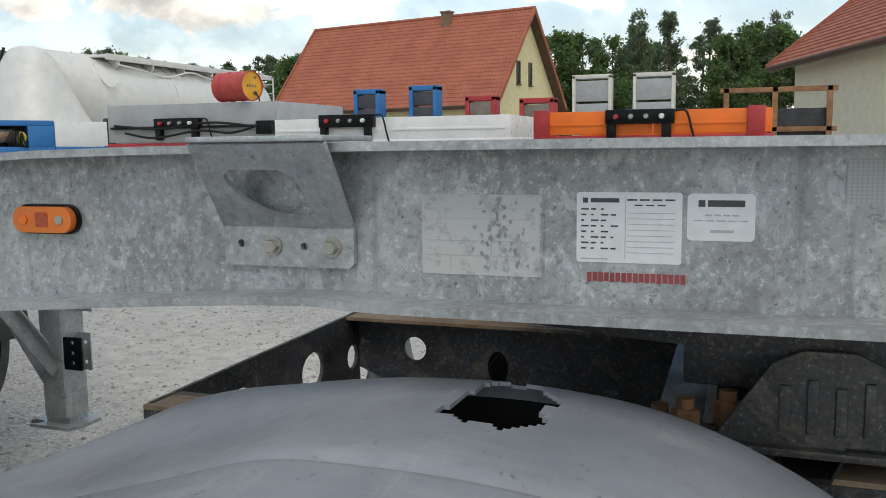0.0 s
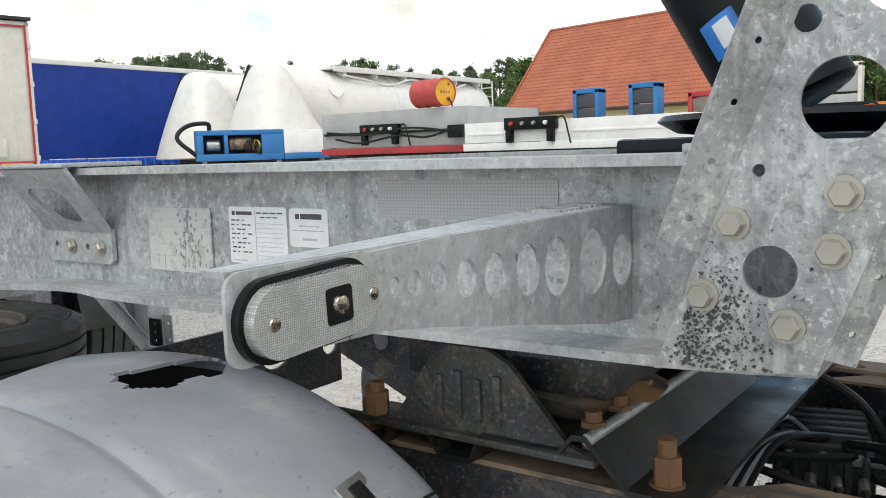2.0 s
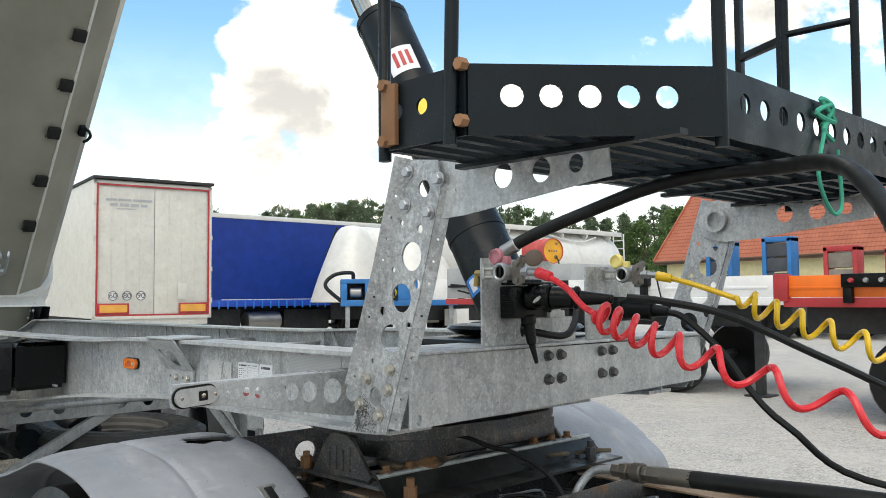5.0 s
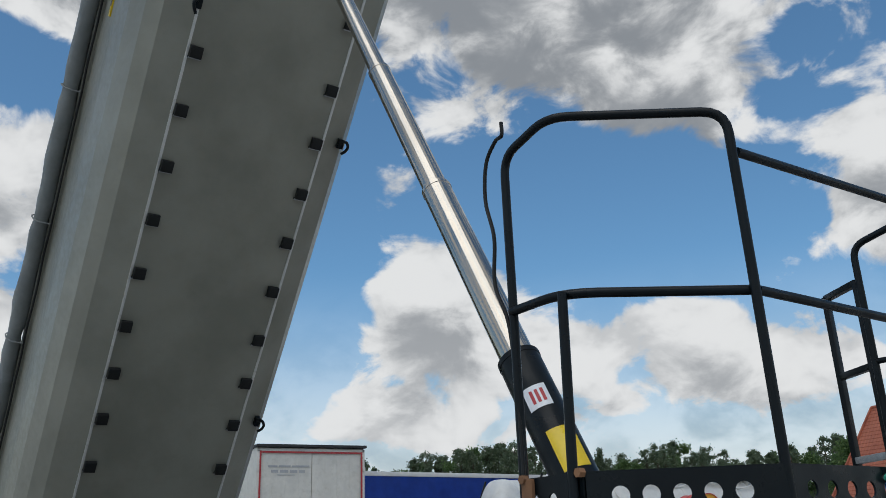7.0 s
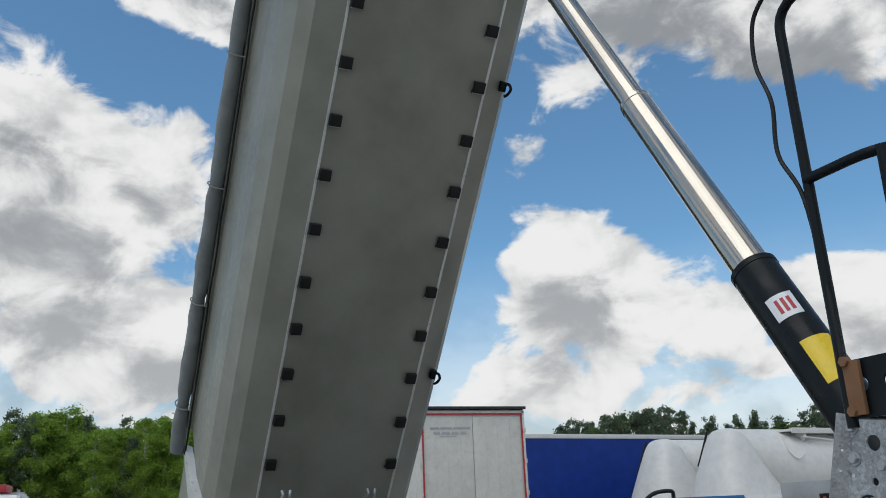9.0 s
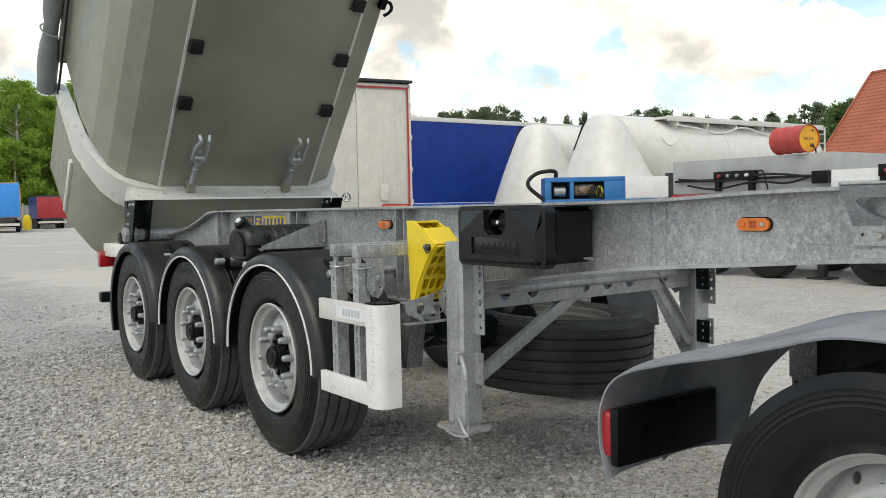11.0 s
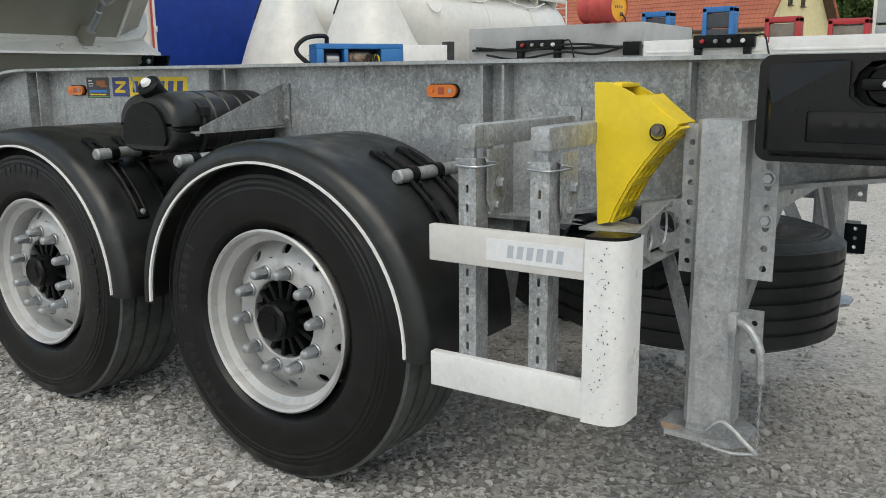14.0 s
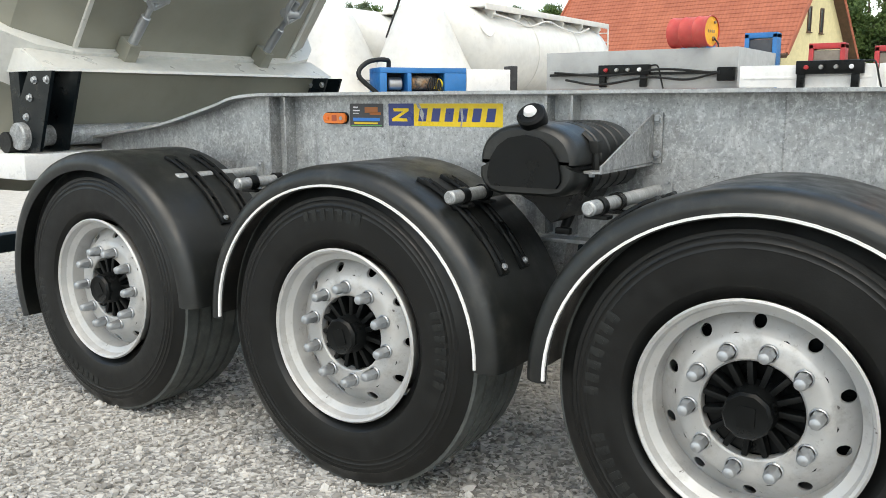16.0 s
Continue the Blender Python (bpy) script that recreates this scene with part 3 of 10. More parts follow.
# cross members between the beams
for x in (-2.6, -1.9, -1.0, -0.3, 0.6, 1.45, 2.15, 2.85):
    bm = bm_new()
    z0 = 1.0 if x < 1 else 1.16
    box(bm, x - 0.045, x + 0.045, -WEB + 0.006, WEB - 0.006, z0, z0 + 0.1, 0.004)
    part("cross_member", bm, GALV_DARK, trailer)
# upright butt welds in the near web
for x in (-0.08, 2.2):
    bm = bm_new()
    rod(bm, (x, -WEB - 0.004, 0.836 if x < 0 else 1.075), (x, -WEB - 0.004, 1.312), 0.0028, 6)
    part("weld_seam", bm, GALV_DARK, trailer)
# gussets seen on the inside of the far beam
for x in (0.4, 1.15, 2.3, 3.0):
    for k in (-1, 1):
        bm = bm_new()
        prism(bm, [(0, 0), (0.09, 0), (0.0, 0.17)] if k > 0 else [(0, 0), (-0.09, 0), (0.0, 0.17)], side_face(WEB - 0.03), 0.008)
        part("gusset", bm, GALV, trailer, "", pose(x + k * 0.04, 0, 1.15))
# skid plate over the king pin
bm = bm_new()
box(bm, 3.1, 4.1, -0.5, 0.5, 1.1, 1.117, 0.003)
part("skid_plate", bm, GALV_DARK, trailer)
bm = bm_new()
rod(bm, (3.72, 0, 0.98), (3.72, 0, 1.09), 0.045, 20)
part("king_pin", bm, RUST, trailer)
# front cross plate with its folded top
bm = bm_new()
plate(bm, [(-0.69, 1.163), (0.76, 1.185), (0.775, 1.2), (0.775, 1.346), (-0.69, 1.352)], [ring_pts(-0.665, 1.185, 0.011, 12, 0.014)], front_face(4.40), 0.012)
front_plate = part("front_plate", bm, GALV_PLAIN, trailer, "broad galvanised front cross plate")
bm = bm_new()
box(bm, 4.2, 4.425, -0.7, 0.78, 1.353, 1.363, 0.003)
part("front_flange", bm, GALV_PLAIN, trailer)
for y in (-0.136, -0.075, 0.137, 0.199):
    for z in (1.324, 1.252):
        link("bolt", BOLT_DARK, front_plate, "", Matrix.Translation((4.412, y, z)) @ FACE_FRONT)

# ---- wheels ----


def tyre_mesh(r_out, r_in, width, name, seg=72):
    """A truck tyre on the z axis; its outer side faces +z."""
    w, bm = width / 2, bm_new()
    prof = [(r_in, w - 0.075), (r_in + 0.012, w - 0.045), (r_in + 0.045, w - 0.012), (r_in + 0.095, w), (r_out - 0.105, w - 0.003), (r_out - 0.1, w - 0.0018), (r_out - 0.096, w - 0.004), (r_out - 0.088, w - 0.004), (r_out - 0.084, w - 0.002), (r_out - 0.08, w - 0.005),
            (r_out - 0.073, w - 0.006), (r_out - 0.069, w - 0.0048), (r_out - 0.065, w - 0.008), (r_out - 0.058, w - 0.009), (r_out - 0.054, w - 0.0085), (r_out - 0.05, w - 0.013), (r_out - 0.03, w - 0.02), (r_out - 0.012, w - 0.03)]
    prof += [(r, -h) for r, h in reversed(prof)]
    lathe(bm, prof, None, seg)
    return mesh_of(name, bm, TYRE, 30)


def tread_mesh(r_out, width, name, grooves=4, seg=72):
    w, bm = width / 2 - 0.03, bm_new()
    prof = [(r_out - 0.014, w)]
    prof.append((r_out - 0.002, w - 0.006))
    for i in range(grooves):
        c = w - (i + 1) * 2 * w / (grooves + 1)
        prof += [(r_out, c + 0.007), (r_out - 0.013, c + 0.005), (r_out - 0.013, c - 0.005), (r_out, c - 0.007)]
    prof += [(r_out - 0.002, -w + 0.006), (r_out - 0.014, -w)]
    lathe(bm, prof, None, seg)
    return mesh_of(name, bm, TREAD, 20)


def rim_mesh(name, flange_r=0.291, depth=0.0):
    """Steel disc wheel, outer side to +z: flange, well, disc with ten hand holes cut through."""
    bm = bm_new()
    lathe(bm, [(0.266, 0.06), (flange_r + 0.003, 0.115), (flange_r + 0.006, 0.124), (flange_r, 0.13), (flange_r - 0.008, 0.124), (flange_r - 0.014, 0.1), (0.266, 0.092), (0.2555, 0.085), (0.2535, 0.07), (0.2522, -0.03)], None, 72)
    # the disc, deeply dished: a ring with hand holes, the raised face for the nuts, the barrel behind
    d = 0.013
    cone = bmesh.new()
    mid, rise = 0.22475, 0.046 / 0.0535
    ways = sorted({radians(a) for a in range(0, 360, 15)} | {s * math.atan2(0.02675, 0.0706) + k for s in (-1, 1) for k in (0, math.pi)})
    for i in range(10):
        turn = 2 * math.pi * (i + 0.5) / 10
        loops = [[], [], [], []]
        for f in ways:
            cu, su = math.cos(f), math.sin(f)
            edge = min(0.0706 / max(1e-6, abs(cu)), 0.02675 / max(1e-6, abs(su)))
            for loop, reach, sink in zip(loops, (0.0165, 0.0165, 0.0165 + (edge - 0.0165) * 0.4, edge), (0.012, 0, 0, 0)):
                u, v = reach * cu, reach * su
                r = mid + v
                loop.append(cone.verts.new((r * math.cos(turn + u / mid), r * math.sin(turn + u / mid), d + 0.009 + rise * (0.2515 - r) - sink)))
        for p, q in zip(loops, loops[1:]):
            for k in range(len(ways)):
                cone.faces.new((p[k], p[(k + 1) % len(ways)], q[(k + 1) % len(ways)], q[k]))
    bmesh.ops.remove_doubles(cone, verts=cone.verts[:], dist=0.0004)
    join(bm, cone)
    lathe(bm, [(0.1985, d + 0.054), (0.192, d + 0.059), (0.184, d + 0.063), (0.174, d + 0.065), (0.134, d + 0.065), (0.129, d + 0.061), (0.128, d + 0.03)], None, 72)
    lathe(bm, [(0.252, 0.06), (0.25, 0.0), (0.255, -0.2), (0.28, -0.24)], None, 48)
    return mesh_of(name, bm, RIM, 30)


def hub_mesh(name):
    bm = bm_new()
    lathe(bm, [(0.128, -0.022), (0.07, -0.032), (0.062, 0.05), (0.058, 0.062)], None, 40)
    lathe(bm, [(0.061, 0.05), (0.063, 0.07), (0.056, 0.079), (0.05, 0.077), (0.0, 0.077)], None, 10)
    prism(bm, round_rect(-0.022, 0.022, -0.026, 0.026, 0.006), Matrix.Translation((0, 0, 0.076)), 0.0035)
    return mesh_of(name, bm, BLACK, 30)


def drum_mesh(name):
    bm = bm_new()
    lathe(bm, [(0.135, -0.02), (0.235, -0.025), (0.235, -0.16), (0.135, -0.16)], None, 40)
    return mesh_of(name, bm, BLACK_PAINT, 30)


def hub_rib_mesh(name):
    bm = bm_new()
    box(bm, 0.06, 0.126, -0.008, 0.008, -0.022, 0.018, 0.004)
    return mesh_of(name, bm, BLACK, 30)


def nut_mesh(name):
    bm = bm_new()
    lathe(bm, [(0.0, 0), (0.0235, 0), (0.0235, 0.006), (0.0205, 0.009)], None, 18)
    lathe(bm, [(0.0195, 0.006), (0.0195, 0.034), (0.0175, 0.038)], None, 6)
    lathe(bm, [(0.0172, 0.034), (0.0168, 0.05), (0.0135, 0.0575), (0.006, 0.061), (0, 0.0615)], None, 14)
    return mesh_of(name, bm, NUT, 30)


def lettering_mesh(name, r, start, count):
    """Raised bars in place of the maker's lettering on the sidewall."""
    bm = bm_new()
    for i in range(count):
        a = radians(start + i * 5.2)
        box(bm, r - 0.021, r + 0.021, -0.011, 0.011, 0, 0.0028, 0.001, Matrix.Rotation(a, 4, "Z"))
        box(bm, r - 0.007, r + 0.004, -0.004, 0.012, 0.0022, 0.0034, 0, Matrix.Rotation(a, 4, "Z"))
    return mesh_of(name, bm, rubber("raised_rubber", 0.011) if "raised_rubber" not in bpy.data.materials else bpy.data.materials["raised_rubber"])


R_TYRE, W_TYRE = 0.522, 0.375
TYRE_ME, TREAD_ME, RIM_ME = tyre_mesh(R_TYRE, 0.284, W_TYRE, "tyre"), tread_mesh(R_TYRE, W_TYRE, "tread"), rim_mesh("rim")
HUB_ME, NUT_ME, RIB_ME, DRUM_ME = hub_mesh("hub_cap"), nut_mesh("wheel_nut"), hub_rib_mesh("hub_rib"), drum_mesh("brake_drum")
LETTER_ME = [lettering_mesh("raised_lettering", 0.408, a, n) for a, n in ((150, 7), (60, 7), (200, 7), (-30, 7))]


def wheel(parent, x, y, z, turn, out, full=True, spin=0.0):
    """A wheel part: rim with tyre, tread, hub cap and ten nuts under it."""
    m = Matrix.Translation((x, y, z)) @ Matrix.Rotation(radians(90 * out), 4, "X") @ Matrix.Rotation(radians(spin), 4, "Z")
    rim = link("wheel", RIM_ME, parent, "silver-painted steel disc wheel", m @ Matrix.Translation((0, 0, -0.005)))
    tyre_m = m @ Matrix.Translation((0, 0, -0.055))
    link("tyre", TYRE_ME, rim, "black truck tyre with plain sidewall", tyre_m)
    link("tread", TREAD_ME, rim, "worn grey grooved tread", tyre_m)
    if full:
        link("hub_cap", HUB_ME, rim, "ribbed black hub cap", m @ Matrix.Translation((0, 0, 0.05)))
        link("brake_drum", DRUM_ME, rim, "", m)
        for i in range(15):
            link("hub_rib", RIB_ME, rim, "", m @ Matrix.Translation((0, 0, 0.05)) @ Matrix.Rotation(2 * math.pi * i / 15, 4, "Z"))
        for i in range(10):
            a = 2 * math.pi * i / 10 + 0.1
            link("wheel_nut", NUT_ME, rim, "", m @ Matrix.Translation((0.159 * math.cos(a), 0.159 * math.sin(a), 0.073)))
        for me in LETTER_ME[turn % 2 :: 2]:
            link("raised_lettering", me, rim, "", tyre_m @ Matrix.Translation((0, 0, W_TYRE / 2 - 0.0035)))
    return rim


AXLES = (0.0, -1.31, -2.62)
for i, x in enumerate(AXLES):
    wheel(trailer, x, -1.094, 0.52, i, 1, True, (0, 17, 31)[i])
    wheel(trailer, x, 1.094, 0.52, i, -1, False)
    bm = bm_new()
    rod(bm, (x, -1.02, 0.52), (x, 1.02, 0.52), 0.065, 20)
    part("axle", bm, BLACK_PAINT, trailer)
    for s in (-1, 1):
        bm = bm_new()
        lathe(bm, [(0, -0.12), (0.11, -0.12), (0.135, -0.08), (0.11, 0.0), (0.14, 0.08), (0.115, 0.13), (0, 0.13)], pose(x - 0.38, s * 0.62, 0.66), 24)
        part("air_spring", bm, HOSE, trailer)
        bm = bm_new()
        box(bm, x - 0.4, x + 0.45, s * 0.62 - 0.045, s * 0.62 + 0.045, 0.5, 0.545, 0.008)
        part("trailing_arm", bm, BLACK_PAINT, trailer)
        bm = bm_new()
        prism(bm, [(x + 0.36, 0.46), (x + 0.5, 0.46), (x + 0.56, 0.82), (x + 0.3, 0.82)], side_face(s * 0.62 + 0.05), 0.1)
        part("hanger_bracket", bm, GALV_DARK, trailer)
        bm = bm_new()
        rod(bm, (x + 0.05, s * 0.36, 0.55), (x + 0.28, s * 0.36, 0.66), 0.085, 20, None, 0.01)
        part("brake_chamber", bm, BLACK_PAINT, trailer)

# ---- mudguards ----


def mudguard(x, y, out, striped, a0, a1, r=0.566, flap=True):
    """A half-round plastic guard: skin with a rolled lip on its outer side, white edging, two tubes with clamps."""
    w0, w1 = y + out * 0.045, y - out * 0.42
    bm = bm_new()
    n = 40
    prof = [(r - 0.068, w0), (r - 0.045, w0 + out * 0.006), (r - 0.028, w0 + out * 0.003), (r - 0.013, w0 - out * 0.006), (r - 0.002, w0 - out * 0.019), (r + 0.004, w0 - out * 0.036), (r + 0.006, w0 - out * 0.06), (r + 0.005, w0 - out * 0.22), (r + 0.006, w1), (r - 0.03, w1),
            (r - 0.028, w1 + out * 0.004), (r - 0.0005, w1 + out * 0.006), (r, w0 - out * 0.22), (r - 0.001, w0 - out * 0.03), (r - 0.012, w0 - out * 0.012), (r - 0.066, w0 - out * 0.006)]
    rings = []
    for i in range(n + 1):
        a = radians(a0 + (a1 - a0) * i / n)
        rings.append([bm.verts.new((x + 1.075 * q * math.cos(a), v, 0.52 + q * math.sin(a))) for q, v in prof])
    for p, q in zip(rings, rings[1:]):
        for k in range(len(prof)):
            j = (k + 1) % len(prof)
            bm.faces.new((p[k], p[j], q[j], q[k]))
    bm.faces.new(rings[0])
    bm.faces.new(rings[-1][::-1])
    guard = part("mudguard", bm, FENDER, trailer, "black plastic half-round mudguard" + (" with white edging" if striped else ""))
    if striped:
        bm = bm_new()
        rings = []
        for i in range(n + 1):
            a = radians(a0 + 1 + (a1 - a0 - 2) * i / n)
            rings.append([bm.verts.new((x + 1.075 * q * math.cos(a), v, 0.52 + q * math.sin(a))) for q, v in
                          ((r - 0.064, w0 + out * 0.001), (r - 0.064, w0 + out * 0.0095), (r - 0.057, w0 + out * 0.0105), (r - 0.057, w0 + out * 0.003))])
        for p, q in zip(rings, rings[1:]):
            for k in range(4):
                bm.faces.new((p[k], p[(k + 1) % 4], q[(k + 1) % 4], q[k]))
        bm.faces.new(rings[0])
        bm.faces.new(rings[-1][::-1])
        part("edging", bm, STRIPE, guard, "white edging strip")
    return guard


def guard_stay(x, z, gx, lean=1, y1=-1.06):
    """A galvanised tube from the beam with clamps and slotted straps that hold a mudguard."""
    y0 = -0.63
    bm = bm_new()
    rod(bm, (x, y0, z), (x, y1, z), 0.021, 20, None, 0.003)
    part("stay_tube", bm, GALV_PLAIN, trailer, "galvanised tube end")
    bm = bm_new()
    prism(bm, round_rect(x - 0.05, x + 0.05, z - 0.05, z + 0.05, 0.02), side_face(-0.626), 0.008)
    part("stay_flange", bm, GALV_PLAIN, trailer)
    bm = bm_new()
    rod(bm, (x, y1 + 0.002, z), (x, y1 - 0.003, z), 0.0175, 20, None, 0.002)
    part("tube_plug", bm, GALV_DARK, trailer, "dull grey tube plug")
    for dx, dz in ((0.034, 0.034), (-0.034, -0.03), (0.034, -0.034)):
        link("bolt", BOLT_ZINC, trailer, "", Matrix.Translation((x + dx, -0.635, z + dz)) @ FACE_NEAR @ Matrix.Scale(0.7, 4))
    for y in (y1 + 0.07, y1 + 0.2):
        bm = bm_new()
        lathe(bm, [(0.022, -0.016), (0.027, -0.016), (0.027, 0.016), (0.022, 0.016)], pose(x, y, z, 90), 20)
        box(bm, x - 0.035, x + 0.035, y - 0.02, y + 0.02, z - 0.034, z - 0.024, 0.003)
        part("clamp", bm, BLACK, trailer, "black plastic clamp")
        start = math.atan2(z - 0.52, (x - gx) / 1.075)
        along = [start + lean * radians(12 - q) for q in (0, 6, 12, 18, 24, 30, 36)]
        bm = bm_new()
        for k in (-0.0155, 0.0155):
            tube(bm, [(gx + 1.075 * 0.58 * math.cos(a), y + k, 0.52 + 0.58 * math.sin(a)) for a in along], 0.0085, 8, 2)
        for a in (along[0], along[2], along[4], along[-1]):
            box(bm, -0.022, 0.022, -0.024, 0.024, -0.01, 0.008, 0.003, Matrix.Translation((gx + 1.075 * 0.577 * math.cos(a), y, 0.52 + 0.577 * math.sin(a))) @ Matrix.Rotation(math.pi / 2 - a, 4, "Y"))
        part("strap", bm, BLACK, trailer, "slotted black strap")
        a = along[-1]
        link("bolt", BOLT_ZINC, trailer, "", Matrix.Translation((gx + 1.075 * 0.586 * math.cos(a), y, 0.52 + 0.586 * math.sin(a))) @ Matrix.Rotation(math.pi / 2 - a, 4, "Y") @ Matrix.Scale(0.6, 4))


mudguard(0.0, -1.2, -1, True, -2, 181)
mudguard(-1.31, -1.2, -1, True, -2, 181)
mudguard(-2.62, -1.2, -1, False, 0, 200)
for x in AXLES:
    mudguard(x, 1.2, 1, False, 0, 180)
for x, z, lean, g, y1 in ((0.385, 0.985, 1, 0, -1.06), (-0.456, 1.0, -1, 0, -1.17), (-0.907, 1.003, 1, 1, -1.17), (-1.84, 0.995, -1, 1, -1.15), (-2.29, 0.985, 1, 2, -1.06)):
    guard_stay(x, z, AXLES[g], lean, y1)

# ---- lamps and stickers on the near web ----


def side_lamp(x, z):
    bm = bm_new()
    prism(bm, round_rect(x - 0.063, x + 0.063, z - 0.024, z + 0.024, 0.023), side_face(-WEB - 0.004), 0.008)
    base = part("side_marker_lamp", bm, BLACK, trailer, "oblong amber side marker lamp")
    bm = bm_new()
    prism(bm, round_rect(x - 0.059, x + 0.059, z - 0.021, z + 0.021, 0.02), side_face(-WEB - 0.012), 0.012)
    bmesh.ops.bevel(bm, geom=[e for e in bm.edges if all(v.co.y < -WEB - 0.02 for v in e.verts) and len(e.link_faces) == 2 and e.calc_face_angle() > 0.5], offset=0.005, segments=2, affect="EDGES")
    part("lens", bm, AMBER, base, "amber lens")
    bm = bm_new()
    prism(bm, round_rect(x - 0.013, x + 0.013, z - 0.012, z + 0.012, 0.003), side_face(-WEB - 0.0232), 0.0012)
    part("lens_core", bm, LAMP_CORE, base, "darker orange reflector square")
    for k in (-0.036, 0.036):
        bm = bm_new()
        lathe(bm, [(0.0075, 0), (0.0075, 0.003), (0, 0.003)], Matrix.Translation((x + k, -WEB - 0.0235, z)) @ FACE_NEAR, 12)
        part("screw", bm, ORANGE if k < 0 else BOLT_WARM, base)


for x, z in ((-1.81, 1.222), (0.263, 1.225), (2.572, 1.236)):
    side_lamp(x, z)


def sticker(name, x0, x1, z0, z1, material, label, y=None, r=0.004, th=0.0012, parent=None):
    bm = bm_new()
    prism(bm, round_rect(x0, x1, z0, z1, r), side_face(-WEB - 0.0042 if y is None else y), th)
    return part(name, bm, material, parent or trailer, label)


def bars(parent, rows, material, y, name="print_bar"):
    """Printed lines as thin flat bars: rows of x0, x1, z0, z1."""
    for x0, x1, z0, z1 in rows:
        bm = bm_new()
        box(bm, x0, x1, y - 0.0006, y, z0, z1)
        part(name, bm, material, parent)


YS = -WEB - 0.0054
# maker's plate, type plate, worn paper label, perforated reflector, stamped strip
st = sticker("type_plate", 3.43, 3.561, 1.195, 1.285, PALE, "silver type plate with printed table")
bars(st, [(3.438, 3.4445, 1.2715, 1.278), (3.448, 3.484, 1.272, 1.2775)] + [(3.494 + 0.0155 * k, 3.506 + 0.0155 * k, 1.2745, 1.2765) for k in range(4)] + [(3.503 + 0.014 * k, 3.513 + 0.014 * k, 1.268, 1.2695) for k in range(3)]
     + [(3.436 + 0.0125 * k, 3.4455 + 0.0125 * k - 0.003 * ((i + k) % 3), 1.2625 - i * 0.0072, 1.2645 - i * 0.0072) for i in range(8) for k in range(3 + i % 2)], INK, YS)
bars(st, [(3.494, 3.494 + 0.058, 1.2585 - i * 0.0072, 1.2592 - i * 0.0072) for i in range(8)] + [(3.4915, 3.4922, 1.2, 1.28), (3.436, 3.47, 1.199, 1.2005)], GREY_INK, YS)
st = sticker("approval_plate", 3.567, 3.646, 1.226, 1.284, PALE, "small silver approval plate", None, 0.006)
bars(st, [(3.58, 3.588, 1.268, 1.276), (3.591, 3.634, 1.268, 1.276)], INK, YS)
bars(st, [(3.588 + 0.0105 * k, 3.596 + 0.0105 * k, 1.2565, 1.2585) for k in range(4)] + [(3.575 + 0.013 * k, 3.586 + 0.013 * k, 1.25, 1.2515) for k in range(5)] + [(3.594, 3.622, 1.236, 1.2395)], GREY_INK, YS)
paper = Mat("worn_paper")
_p = paper.noise(38, 8, 0.7)
paper.set(color=paper.mix(paper.ramp(_p, 0.52, 0.6), (0.47, 0.475, 0.465), (0.37, 0.375, 0.37)), rough=0.7)
st = sticker("worn_label", 3.217, 3.385, 1.172, 1.281, paper.m, "weathered peeling paper label")
bars(st, [(3.217 + 0.006, 3.37, 1.262 - k, 1.2625 - k) for k in (0.0, 0.014, 0.044, 0.064)] + [(3.258, 3.2585, 1.176, 1.2), (3.315, 3.3155, 1.2, 1.262)], GREY_INK, YS)
chips = bm_new()
rng = random.Random(5)
for i in range(120):
    cx, cz = rng.gauss(3.33, 0.018) if i % 3 else 3.385, rng.uniform(1.18, 1.275)
    pts = [(cx + rng.uniform(0.2, 1) * 0.0042 * math.cos(a), cz + rng.uniform(0.2, 1) * 0.0055 * math.sin(a)) for a in (k * 0.9 for k in range(7))]
    prism(chips, pts, side_face(YS - 0.0001 - 0.00001 * i), 0.0004)
tagged(part("torn_patch", chips, GALV, st), "torn-off paper patches", "", "", "stuff")
for i in range(17):
    bm = bm_new()
    x = 3.444 + i * 0.0073
    box(bm, x, x + 0.0055, -WEB - 0.0052, -WEB - 0.004, 1.170 + 0.001 * (i % 2), 1.182)
    part("stamped_mark", bm, RED_INK, trailer, "red-painted stamped strip")
st = sticker("reflector_tape", 3.744, 4.023, 1.273, 1.326, MESH_TAPE, "silver honeycomb reflector tape")
# maker's logo on the rear of the beam: navy square and yellow field with plain bars
st = sticker("logo_square", -1.547, -1.427, 1.195, 1.28, NAVY_STICKER, "navy logo square")
bm = bm_new()
prism(bm, [(-1.525, 1.262), (-1.45, 1.262), (-1.45, 1.252), (-1.5, 1.224), (-1.46, 1.224), (-1.455, 1.212), (-1.53, 1.212), (-1.53, 1.222), (-1.475, 1.25), (-1.52, 1.25)], side_face(YS), 0.0006)
part("logo_mark", bm, YELLOW_STICKER, st)
st = sticker("logo_field", -1.425, -1.035, 1.195, 1.28, YELLOW_STICKER, "yellow logo field with dark bars and a tear")
for i in range(6):
    bm = bm_new()
    x = -1.405 + i * 0.06
    prism(bm, [(x, 1.213), (x + 0.036, 1.213), (x + 0.044, 1.262), (x + 0.008, 1.262)], side_face(YS), 0.0006)
    part("logo_bar", bm, NAVY_STICKER, st)
bm = bm_new()
prism(bm, [(-1.415, 1.28), (-1.405, 1.262), (-1.392, 1.258), (-1.398, 1.24), (-1.386, 1.214), (-1.396, 1.196), (-1.382, 1.215), (-1.378, 1.24), (-1.388, 1.262), (-1.4, 1.28)], side_face(YS - 0.0006), 0.0005)
part("tear", bm, GALV_DARK, st)
bm = bm_new()
